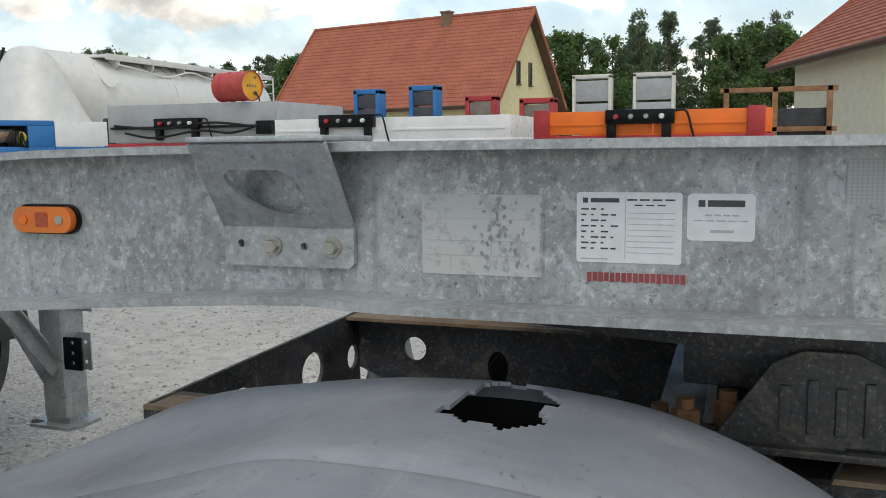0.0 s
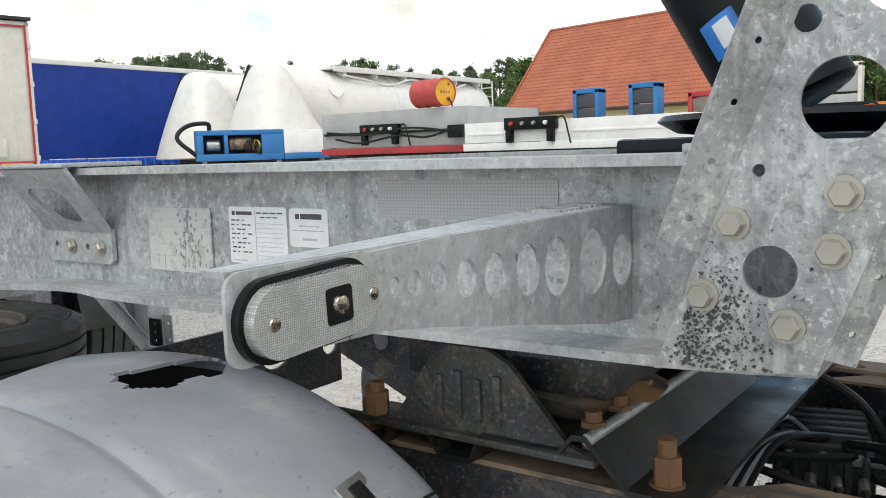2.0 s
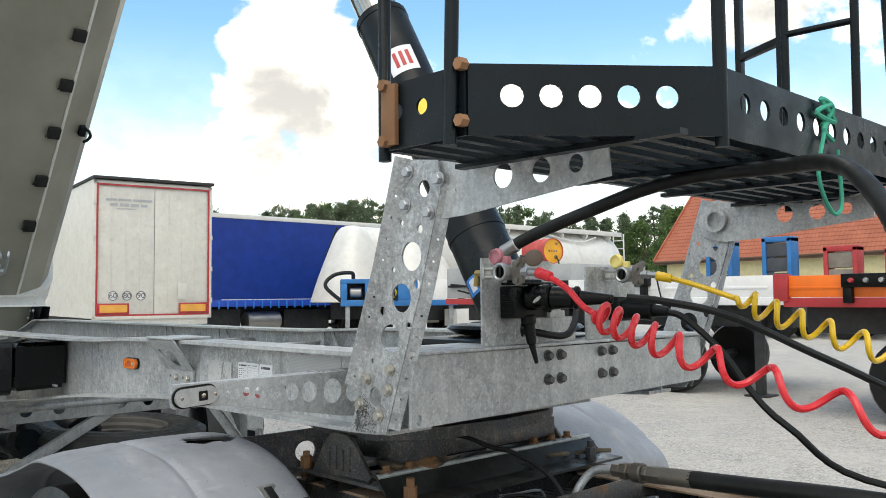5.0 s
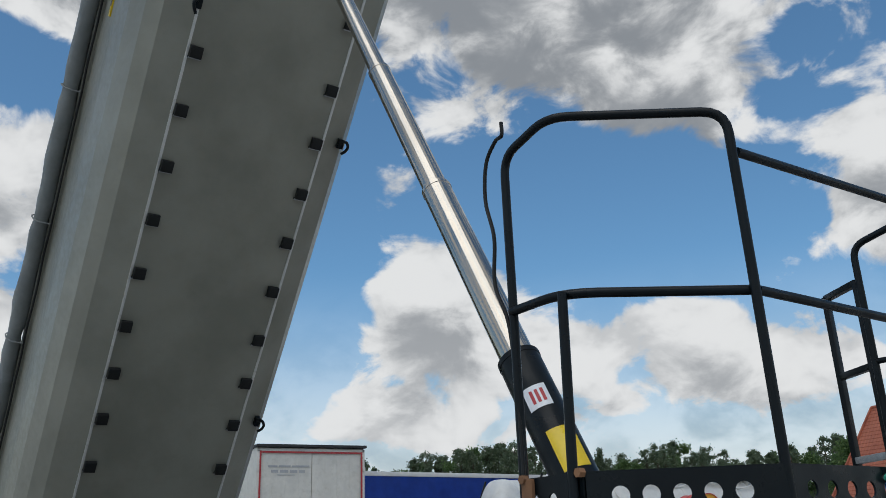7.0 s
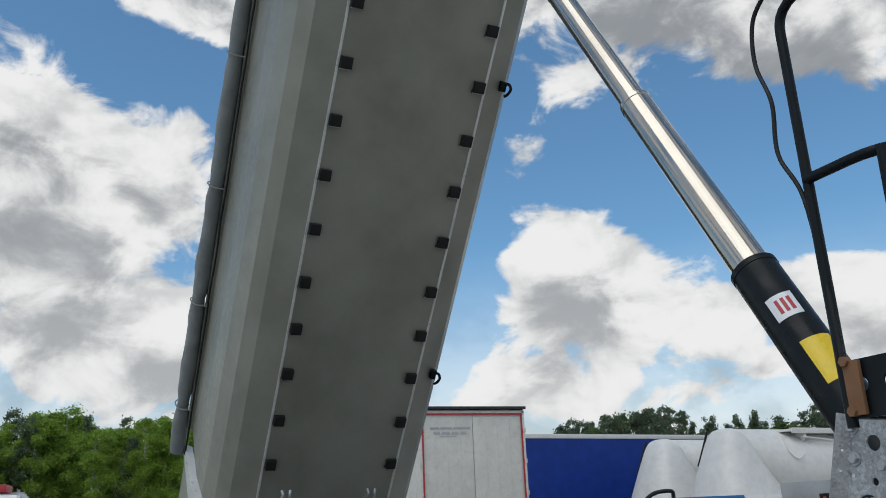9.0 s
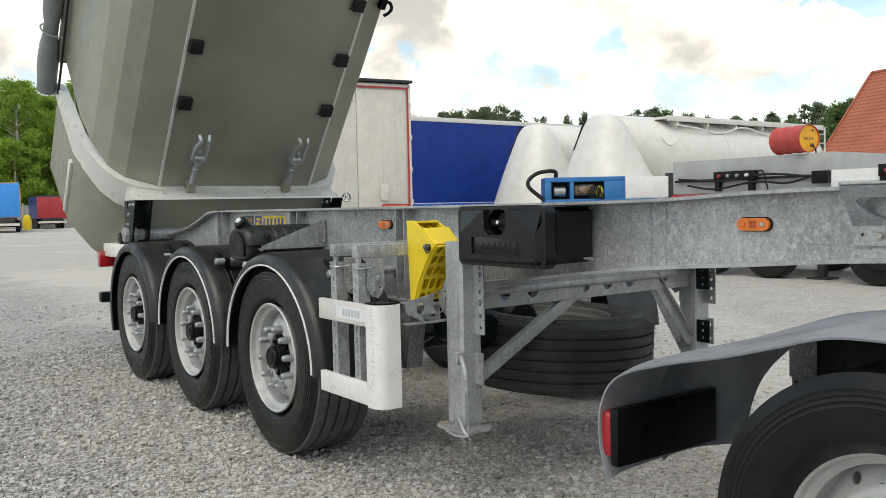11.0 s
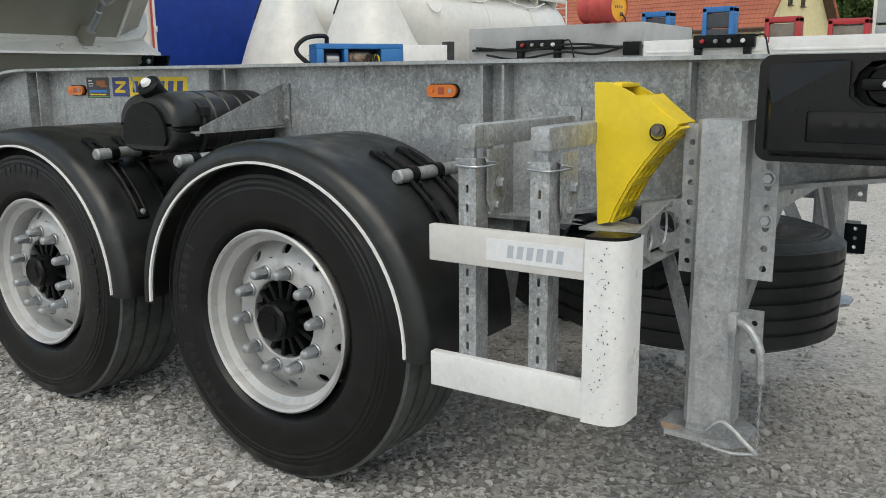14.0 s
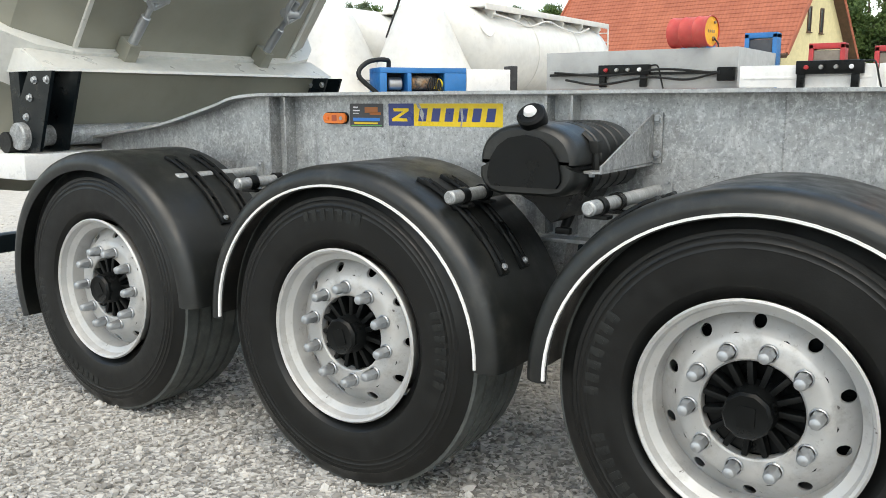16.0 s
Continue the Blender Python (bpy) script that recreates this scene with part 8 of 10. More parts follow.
def house(name, x0, y0, ang, length, width, eave, ridge, wall_mat, label, over=0.6, gable_windows=True, hips=0.0):
    """A gabled house: long side along its local x, gables at both ends, tiled roof of rows of overlapping courses."""
    h = empty(name, (x0, y0, 0), label, "house")
    m = pose(x0, y0, 0, 0, 0, ang)
    half_w = width / 2
    bm = bm_new()
    prism(bm, [(-half_w, 0), (half_w, 0), (half_w, eave), (0, ridge - 0.15), (-half_w, eave)], m @ Matrix(((0, 0, 1, 0), (1, 0, 0, half_w), (0, 1, 0, 0), (0, 0, 0, 1))), length)
    part("wall", bm, wall_mat, h, "rendered walls")
    slope = math.hypot(half_w + over, (ridge - eave) * (half_w + over) / half_w)
    pitch = math.atan2(ridge - eave, half_w)
    courses = int(slope / 0.36)
    for s in (-1, 1):
        bm = bm_new()
        rows = []
        for i in range(courses + 1):
            d = slope * i / courses
            y, z = half_w + s * d * math.cos(pitch), ridge + 0.02 - d * math.sin(pitch)
            for lift in ((0.075, 0.02) if 0 < i < courses else (0.04,)):
                rows.append([bm.verts.new(m @ Vector((x, y, z + lift))) for x in (-over, length + over)])
        for p, q in zip(rows, rows[1:]):
            bm.faces.new((p[0], p[1], q[1], q[0]))
        part("roof", bm, ROOF, h, "red roof with stepped tile courses", None, 20)
        bm = bm_new()
        y1, z1 = half_w + s * (half_w + over), eave - (ridge - eave) / half_w * over
        verts = [(-over + 0.05, half_w, ridge - 0.1), (length + over - 0.05, half_w, ridge - 0.1), (length + over - 0.05, y1, z1 - 0.08), (-over + 0.05, y1, z1 - 0.08)]
        top = [bm.verts.new(m @ Vector(p)) for p in verts]
        low = [bm.verts.new(m @ (Vector(p) - Vector((0, 0, 0.12)))) for p in verts]
        bm.faces.new(top)
        bm.faces.new(low[::-1])
        for i in range(4):
            bm.faces.new((top[i], top[(i + 1) % 4], low[(i + 1) % 4], low[i]))
        part("roof_boarding", bm, BROWN, h, "dark boarded eaves")
        bm = bm_new()
        rod(bm, m @ Vector((-over, y1, z1)), m @ Vector((length + over, y1, z1)), 0.09, 10)
        part("gutter", bm, BROWN, h)
        for e in (-over - 0.02, length + over - 0.05):
            bm = bm_new()
            a, b = m @ Vector((e, half_w, ridge + 0.06)), m @ Vector((e, y1, z1 + 0.06))
            box(bm, -0.04, 0.1, -0.13, 0.13, 0, (b - a).length, 0, frame_to(a, b))
            part("verge_board", bm, ROOF, h)
    bm = bm_new()
    rod(bm, m @ Vector((-over, half_w, ridge + 0.06)), m @ Vector((length + over, half_w, ridge + 0.06)), 0.13, 10)
    part("ridge", bm, ROOF, h)
    return h, m


def house_window(h, m, x, y, z, w, hgt, axis):
    """A framed window on a wall; axis: the wall's outward direction in the house's own frame."""
    win = bm_new()
    mm = m @ Matrix.Translation((x, y, z)) @ (Matrix.Rotation(radians(90), 4, "X") if axis == "-y" else Matrix.Rotation(radians(90), 4, "X") @ Matrix.Rotation(radians(90), 4, "Y"))
    plate(win, [(-w / 2, 0), (w / 2, 0), (w / 2, hgt), (-w / 2, hgt)], [[(-w / 2 + 0.07, 0.07), (w / 2 - 0.07, 0.07), (w / 2 - 0.07, hgt - 0.07), (-w / 2 + 0.07, hgt - 0.07)]], mm, 0.06)
    wo = part("window", win, BROWN, h, "narrow brown-framed window")
    bm = bm_new()
    prism(bm, [(-w / 2 + 0.05, 0.05), (w / 2 - 0.05, 0.05), (w / 2 - 0.05, hgt - 0.05), (-w / 2 + 0.05, hgt - 0.05)], mm, 0.02)
    part("pane", bm, PANE, wo, "dark glass pane")
    bm = bm_new()
    box(bm, -w / 2 - 0.05, w / 2 + 0.05, -0.06, 0.0, 0, 0.14, 0, mm)
    part("sill", bm, BROWN, wo)


h1, hm1 = house("house", -29.5, 56.2, -12, 18.2, 10.0, 4.75, 10.7, PLASTER, "yellow rendered house with a steep red tiled roof", 0.7)
for y in (3.7, 5.6):
    house_window(h1, hm1, 18.2, y, 5.5, 0.55, 1.6, "+x")
for x in (2.5, 5.5, 8.5, 11.5, 15.0):
    house_window(h1, hm1, x, 0.0, 1.2, 1.3, 1.4, "-y")
house_window(h1, hm1, 18.2, 2.5, 1.2, 1.2, 1.4, "+x")
house_window(h1, hm1, 18.2, 6.4, 1.2, 1.2, 1.4, "+x")
bm = bm_new()
box(bm, -0.35, 0.35, -0.3, 0.3, 9.6, 11.0, 0.02, hm1 @ Matrix.Translation((12.0, 4.6, 0)))
box(bm, -0.42, 0.42, -0.37, 0.37, 10.95, 11.08, 0.02, hm1 @ Matrix.Translation((12.0, 4.6, 0)))
part("chimney", bm, plain("chimney_brick", (0.2, 0.12, 0.08), 0.85, 0, 0.2, 0.2), h1, "brick chimney")
h2, hm2 = house("house", 17.9, 34.0, 107.5, 11.0, 9.0, 5.6, 9.1, PLASTER2, "cream rendered house with a red tiled roof", 1.0)


# ---- semi-trailers ----


def undercarriage(thing, m, axles, y_half, wheel_z=0.5):
    for x in axles:
        for s in (-1, 1):
            bm = bm_new()
            lathe(bm, [(0.0, -0.15), (0.28, -0.15), (0.3, -0.16), (0.47, -0.15), (0.5, -0.1), (0.5, 0.1), (0.47, 0.15), (0.3, 0.16), (0.27, 0.08), (0.0, 0.08)], m @ Matrix.Translation((x, s * (y_half - 0.18), wheel_z)) @ Matrix.Rotation(radians(-90 * s), 4, "X"), 28)
            part("wheel", bm, TYRE, thing, "dark truck wheel")
        bm = bm_new()
        rod(bm, m @ Vector((x, -y_half + 0.3, wheel_z)), m @ Vector((x, y_half - 0.3, wheel_z)), 0.07, 10)
        part("axle", bm, DARK, thing)


def text_part(parent, body, size, m, material):
    cu = bpy.data.curves.new("speed_number", "FONT")
    cu.body, cu.size, cu.align_x, cu.align_y, cu.extrude = body, size, "CENTER", "CENTER", 0.002
    cu.materials.append(material)
    ob = new("speed_number", cu)
    ob.parent = parent
    ob.matrix_parent_inverse = Matrix.Translation(-Vector(parent.location))
    ob.matrix_basis = m
    return ob


# box trailer with cream rear doors: local x points out of the doors, y across
BOX_ANG = -8.4
bx = empty("box_trailer", (-11.526, 6.0, 0), "cream box semi-trailer with red-framed rear doors", "box trailer")
bxm = pose(-11.526, 6.0, 0, 0, 0, BOX_ANG)
bm = bm_new()
box(bm, -13.4, -0.04, -1.27, 1.27, 1.08, 4.03, 0.02, bxm)
part("box_body", bm, CREAM, bx, "pale box sides")
for y0, y1 in ((-1.2, -0.005), (0.005, 1.2)):
    bm = bm_new()
    box(bm, -0.04, 0.0, y0, y1, 1.14, 3.93, 0.012, bxm)
    part("rear_door", bm, CREAM, bx, "cream rear door with faint ribs")
    for k in range(3):
        bm = bm_new()
        yy = y0 + 0.3 * (k + 1)
        box(bm, 0.0, 0.006, yy - 0.012, yy + 0.012, 1.3, 3.8, 0.002, bxm)
        part("door_rib", bm, CREAM, bx)
for a in ((-1.27, -1.2, 1.08, 4.0), (1.2, 1.27, 1.08, 4.0), (-1.27, 1.27, 3.93, 4.0), (-1.27, 1.27, 1.06, 1.14)):
    bm = bm_new()
    box(bm, -0.05, 0.025, a[0], a[1], a[2], a[3], 0.005, bxm)
    part("door_frame", bm, CREAM, bx)
for a in ((-1.215, -1.175, 1.14, 3.95), (1.175, 1.215, 1.14, 3.95), (-1.2, 1.2, 3.9, 3.94), (-1.2, 1.2, 1.13, 1.165)):
    bm = bm_new()
    box(bm, 0.024, 0.029, a[0], a[1], a[2], a[3], 0, bxm)
    part("red_tape", bm, RED, bx, "red reflective tape")
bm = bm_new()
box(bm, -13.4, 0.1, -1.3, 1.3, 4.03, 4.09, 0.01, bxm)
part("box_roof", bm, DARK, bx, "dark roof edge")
for s in (-1, 1):
    for z in (1.4, 2.1, 2.8, 3.5):
        bm = bm_new()
        box(bm, 0.02, 0.06, s * 1.25 - 0.03, s * 1.25 + 0.03, z, z + 0.1, 0.008, bxm)
        part("hinge", bm, CREAM, bx)
    bm = bm_new()
    box(bm, 0.025, 0.04, s * 0.85 - 0.32, s * 0.85 + 0.32, 1.175, 1.4, 0.004, bxm)
    mk = part("warning_plate", bm, RED, bx, "red and yellow warning plate")
    bm = bm_new()
    box(bm, 0.038, 0.045, s * 0.85 - 0.28, s * 0.85 + 0.28, 1.21, 1.365, 0, bxm)
    part("plate_field", bm, PLATE_ORANGE, mk, "orange-yellow reflective field")
for i, txt in enumerate(("60", "80", "90")):
    cy = -0.86 + i * 0.29
    mm = bxm @ Matrix(((0, 0, 1, 0.008), (1, 0, 0, cy), (0, 1, 0, 1.56), (0, 0, 0, 1)))
    bm = bm_new()
    prism(bm, ring_pts(0, 0, 0.1, 28), mm, 0.004)
    part("speed_disc", bm, WHITE, bx, "white speed disc")
    bm = bm_new()
    lathe(bm, [(0.086, 0.004), (0.1, 0.004), (0.1, 0.006), (0.086, 0.006)], mm, 28)
    part("disc_ring", bm, INK, bx)
    text_part(bx, txt, 0.165, mm @ Matrix.Translation((0, 0, 0.006)), INK)
for z, h, words in ((3.61, 0.045, ((-1.02, -0.8), (-0.77, -0.5), (-0.47, -0.06))), (3.5, 0.06, ((-0.94, -0.78), (-0.74, -0.55), (-0.51, -0.34), (-0.3, -0.16))), (3.42, 0.02, ((-0.8, -0.4),))):
    for y0, y1 in words:
        bm = bm_new()
        box(bm, 0.006, 0.01, y0, y1, z - h / 2, z + h / 2, 0, bxm)
        part("print_bar", bm, GREY_INK, bx)
bm = bm_new()
box(bm, 0.01, 0.05, 0.5, 0.7, 1.48, 1.82, 0.01, bxm)
part("document_box", bm, CREAM, bx)
bm = bm_new()
box(bm, -0.15, -0.02, -1.2, 1.2, 0.92, 1.06, 0.01, bxm)
part("bumper_beam", bm, CREAM, bx)
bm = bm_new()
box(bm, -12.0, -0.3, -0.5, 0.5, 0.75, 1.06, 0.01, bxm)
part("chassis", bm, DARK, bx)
undercarriage(bx, bxm, (-1.6, -2.9, -4.2), 1.25)

# blue curtain-sided trailer
cu = empty("curtain_trailer", (-16.6, 11.0, 0), "blue curtain-sided semi-trailer with a pale roof edge", "curtain-side trailer")
cum = pose(-16.6, 4.2, 0, 0, 0, 90)
cum.translation = Vector((-17.0, 8.3, 0))
bm = bm_new()
nx, nz = 70, 10
L = 13.4
grid = [[bm.verts.new(cum @ Vector((L * i / nx, -0.012 * math.sin(i * 1.9) * math.sin(math.pi * k / nz) - 0.02 * noise.noise((i * 0.3, k * 0.4, 0)), 1.42 + 2.5 * k / nz))) for k in range(nz + 1)] for i in range(nx + 1)]
for i in range(nx):
    for k in range(nz):
        bm.faces.new((grid[i][k], grid[i + 1][k], grid[i + 1][k + 1], grid[i][k + 1]))
bmesh.ops.solidify(bm, geom=bm.faces[:], thickness=0.01)
part("curtain", bm, CURTAIN, cu, "taut blue curtain")
bm = bm_new()
box(bm, 0, L, 0.04, 2.5, 1.25, 3.93, 0.01, cum)
part("load_box", bm, CURTAIN, cu)
bm = bm_new()
box(bm, -0.02, L + 0.02, -0.03, 2.55, 3.92, 4.06, 0.02, cum)
part("roof_edge", bm, TANK_WHITE, cu, "pale roof edge")
bm = bm_new()
box(bm, 0, L, -0.01, 0.03, 1.22, 1.42, 0.004, cum)
skirt = part("side_rail", bm, CURTAIN, cu, "blue side rail with buckles")
for i in range(44):
    bm = bm_new()
    box(bm, 0.15 + i * 0.3, 0.2 + i * 0.3, -0.03, -0.005, 1.16, 1.4, 0.004, cum)
    part("buckle", bm, BLUE_STICKER, cu)
bm = bm_new()
box(bm, 0, L, -0.005, 0.04, 1.42, 1.445, 0, cum)
part("pale_line", bm, PALE, cu)
bm = bm_new()
box(bm, 0.5, L - 0.5, 0.7, 1.8, 0.7, 1.2, 0.02, cum)
box(bm, 1.0, 3.2, 0.3, 2.2, 0.4, 1.15, 0.04, cum)
box(bm, 4.8, 6.6, 0.35, 2.1, 0.45, 1.1, 0.04, cum)
part("chassis", bm, DARK, cu)
undercarriage(cu, cum @ Matrix.Translation((0, 1.25, 0)), (7.4, 8.7, 10.0), 1.25)
bm = bm_new()
rod(bm, cum @ Vector((3.4, 0.4, 0.75)), cum @ Vector((4.6, 0.4, 0.75)), 0.3, 20, None, 0.04)
part("fuel_tank", bm, ALU, cu)


def nose_front(h):
    """How far forward the tank's nose stands at a height h from its foot (0) to its crown (1)."""
    return -0.48 + 0.78 * h - 0.1 * math.sin(math.pi * h) * (1 - h)


def nose_width(h):
    return 1.27 - 0.8 * h ** 0.85


def silo_tank(x, y, ang, length, label):
    """A white silo tanker: long round barrel with a flared, slanting nose, walkway, pipes and ladder."""
    t = empty("silo_tanker", (x, y, 0), label, "tank trailer", "white silo tankers")
    m = pose(x, y, 0, 0, 0, ang)
    bm = bm_new()
    rings = []
    n = 48
    # the barrel's front tapers to its crown, level along the top
    for s, r in ((0.62, 0.3), (0.75, 0.42), (1.0, 0.6), (1.35, 0.8), (1.7, 0.95), (2.1, 1.06), (2.5, 1.11)):
        rings.append([bm.verts.new(m @ Vector((s, 1.05 * r * math.cos(2 * math.pi * j / n), 3.57 - r + r * math.sin(2 * math.pi * j / n)))) for j in range(n)])
    for s in (3.0, 4.2, 6.6, length - 1.0, length - 0.5, length - 0.2, length - 0.05, length):
        end_k = max(0.0, 1 - (length - s) / 1.0)
        shrink = 1 - 0.5 * end_k ** 3
        rings.append([bm.verts.new(m @ Vector((s, 1.18 * shrink * math.cos(2 * math.pi * j / n), 2.45 + 1.12 * shrink * math.sin(2 * math.pi * j / n)))) for j in range(n)])
    for p, q in zip(rings, rings[1:]):
        for k in range(n):
            bm.faces.new((p[k], p[(k + 1) % n], q[(k + 1) % n], q[k]))
    bm.faces.new(rings[0][::-1])
    bm.faces.new(rings[-1])
    # the nose: a blunt tent, narrow at its crown and flared to a broad foot in front
    tent = []
    for h, k in ((0.0, 0.97), (0.012, 1.0), (0.06, 1.0), (0.2, 1.0), (0.35, 1.0), (0.5, 1.0), (0.65, 1.0), (0.76, 1.0), (0.85, 0.99), (0.91, 0.95), (0.955, 0.86), (0.985, 0.7), (1.002, 0.42), (1.006, 0.15)):
        front, back, wide = nose_front(h), 2.35 - 1.45 * h ** 0.8, nose_width(h)
        mid, reach = (front + back) / 2, (back - front) / 2
        ring = []
        for j in range(n):
            c, q = math.cos(2 * math.pi * j / n), math.sin(2 * math.pi * j / n)
            ring.append(bm.verts.new(m @ Vector((mid + k * reach * math.copysign(abs(c) ** 0.74, c), k * wide * math.copysign(abs(q) ** 0.74, q), 1.33 + 2.24 * h))))
        tent.append(ring)
    for p, q in zip(tent, tent[1:]):
        for k in range(n):
            bm.faces.new((p[k], p[(k + 1) % n], q[(k + 1) % n], q[k]))
    bm.faces.new(tent[0][::-1])
    bm.faces.new(tent[-1])
    part("barrel", bm, TANK_WHITE, t, "smooth white tank barrel with a slanting nose", None, 50)
    for s in (4.2, 6.6):
        bm = bm_new()
        lathe(bm, [(1.19, -0.03), (1.2, -0.02), (1.2, 0.02), (1.19, 0.03)], m @ Matrix.Translation((s, 0, 2.45)) @ Matrix.Diagonal((1, 1, 0.952, 1)) @ Matrix.Rotation(radians(90), 4, "Y"), 44)
        part("weld_band", bm, TANK_WHITE, t)
    bm = bm_new()
    box(bm, 1.9, length - 0.3, -0.95, -0.35, 3.44, 3.5, 0.01, m)
    part("walkway", bm, TANK_WHITE, t, "white walkway along the top")
    bm = bm_new()
    box(bm, 1.9, length - 0.3, -0.98, -0.94, 3.38, 3.52, 0.005, m)
    part("walkway_edge", bm, TANK_WHITE, t)
    for i in range(6):
        bm = bm_new()
        xx = 2.3 + i * (length - 3) / 5.2
        prism(bm, [(0, 3.44), (-0.96, 3.44), (-0.98, 3.3), (-0.8, 3.1)], m @ Matrix(((0, 0, 1, xx), (1, 0, 0, 0), (0, 1, 0, 0), (0, 0, 0, 1))), 0.04)
        part("walkway_bracket", bm, TANK_WHITE, t)
    for xx in (3.3, 5.6, 7.8):
        if xx < length - 1:
            bm = bm_new()
            lathe(bm, [(0.24, 3.48), (0.26, 3.5), (0.26, 3.57), (0.2, 3.6), (0, 3.61)], m @ Matrix.Translation((xx, 0, 0)), 20)
            for k in range(4):
                a = k * math.pi / 2 + 0.4
                tube(bm, [m @ Vector((xx + 0.2 * math.cos(a), 0.2 * math.sin(a), 3.57)), m @ Vector((xx + 0.31 * math.cos(a), 0.31 * math.sin(a), 3.61)), m @ Vector((xx + 0.34 * math.cos(a), 0.34 * math.sin(a), 3.57))], 0.016, 6)
            part("manhole", bm, TANK_WHITE, t, "white manhole lid with clamps")
    bm = bm_new()
    tube(bm, [m @ Vector(q) for q in ((1.75, -0.75, 3.3), (1.72, -0.95, 2.95), (1.85, -1.1, 2.75), (2.05, -1.12, 2.85))], 0.022, 8)
    tube(bm, [m @ Vector((2.2 + i * 0.9, -0.97 - 0.06 * (i % 2), 3.3 - 0.09 * (i % 3))) for i in range(int((length - 3) / 0.9))], 0.022, 8)
    part("pipe", bm, TANK_WHITE, t)
    bm = bm_new()
    pts = []
    for k in range(8):
        h = 0.985 - k * 0.055
        reach = (2.35 - 1.45 * h ** 0.8 - nose_front(h)) / 2
        pts.append(m @ Vector((nose_front(h) + 0.22 * reach, 0.74 * nose_width(h) + 0.02, 1.345 + 2.24 * h)))
    tube(bm, pts, 0.03, 8, 3)
    part("nose_hose", bm, HOSE, t, "black hose lying over the nose")
    bm = bm_new()
    box(bm, 0.2, 1.4, -1.13, -1.1, 1.76, 1.78, 0, m)
    part("vent_slot", bm, DARK, t)
    for s in (-1, 1):
        bm = bm_new()
        tube(bm, [m @ Vector((length + 0.1, s * 0.2 - 0.6, 1.2)), m @ Vector((length + 0.06, s * 0.2 - 0.6, 3.5))], 0.025, 6, 2)
        part("ladder_stile", bm, TANK_WHITE, t)
    for i in range(8):
        bm = bm_new()
        rod(bm, m @ Vector((length + 0.08, -0.8, 1.4 + i * 0.27)), m @ Vector((length + 0.08, -0.4, 1.4 + i * 0.27)), 0.018, 6)
        part("rung", bm, TANK_WHITE, t)
    bm = bm_new()
    box(bm, 0.2, length - 0.3, -0.5, 0.5, 0.85, 1.35, 0.02, m)
    part("chassis", bm, DARK, t)
    bm = bm_new()
    box(bm, 1.2, 3.0, -1.2, -0.7, 0.7, 1.15, 0.03, m)
    part("locker", bm, TANK_WHITE, t)
    undercarriage(t, m, (length - 4.2, length - 2.9, length - 1.6), 1.2)
    return t


TA = 89.5
silo_tank(-10.95, 12.3, TA, 9.3, "white silo tank trailer with a slanting nose and walkway")
silo_tank(-13.7, 12.45, TA, 9.3, "white silo tank trailer with a slanting nose")

# blue power unit on a trailer front
bp = empty("power_unit", (-8.75, 10.5, 1.0), "blue painted machine frame with a white panel and yellow fittings", "machine")
ba = math.degrees(math.atan2(11.48 - 9.49, -8.05 + 9.46))
bpm = pose(-9.46, 9.49, 0, 0, 0, ba)
for x0, x1, z0, z1 in ((0, 1.75, 1.8, 1.9), (0, 1.75, 1.28, 1.42), (0, 0.14, 1.42, 1.8), (0.55, 0.63, 1.42, 1.8), (1.3, 1.75, 1.42, 1.8)):
    bm = bm_new()
    box(bm, x0, x1, 0, 0.7, z0, z1, 0.01, bpm)
    part("frame_bar", bm, BLUE, bp, "blue steel frame bar")
bm = bm_new()
box(bm, 0.02, 1.7, 0.4, 0.68, 1.4, 1.82, 0, bpm)
part("back_panel", bm, DARK, bp)
bm = bm_new()
rod(bm, bpm @ Vector((0.66, 0.2, 1.62)), bpm @ Vector((1.1, 0.2, 1.62)), 0.13, 20, None, 0.02)
part("motor", bm, RUST, bp, "rusty brown motor")
bm = bm_new()
rod(bm, bpm @ Vector((0.2, 0.2, 1.6)), bpm @ Vector((0.48, 0.2, 1.6)), 0.12, 18, None, 0.02)
part("pump", bm, ALU, bp)
bm = bm_new()
tube(bm, [bpm @ Vector(q) for q in ((1.12, 0.05, 1.5), (1.18, 0.03, 1.68), (1.26, 0.05, 1.6), (1.22, 0.08, 1.46))], 0.025, 8)
part("yellow_fitting", bm, YELLOW, bp)
for i in range(7):
    bm = bm_new()
    tube(bm, [bpm @ Vector(q) for q in ((1.0 + 0.05 * i, 0.02, 1.42), (0.95 + 0.05 * i, -0.03, 1.55 - 0.02 * i), (1.02 + 0.03 * i, 0.02, 1.7))], 0.014, 6)
    part("cable", bm, HOSE, bp)
bm = bm_new()
box(bm, 1.76, 2.7, 0.0, 0.6, 1.42, 1.88, 0.01, bpm)
part("white_panel", bm, WHITE, bp, "white side panel")
bm = bm_new()
box(bm, 1.76, 2.7, -0.02, 0.6, 1.28, 1.41, 0.01, bpm)
part("frame_bar", bm, BLUE, bp)
bm = bm_new()
box(bm, 2.7, 2.86, 0.0, 0.3, 1.28, 1.95, 0.01, bpm)
part("dark_post", bm, DARK, bp)
bm = bm_new()
tube(bm, [bpm @ Vector(q) for q in ((0.0, 0.1, 1.4), (-0.35, 0.2, 1.75), (-0.15, 0.3, 2.0), (0.25, 0.35, 2.05), (0.3, 0.4, 1.9))], 0.045, 10)
part("hose", bm, HOSE, bp, "thick black hose")
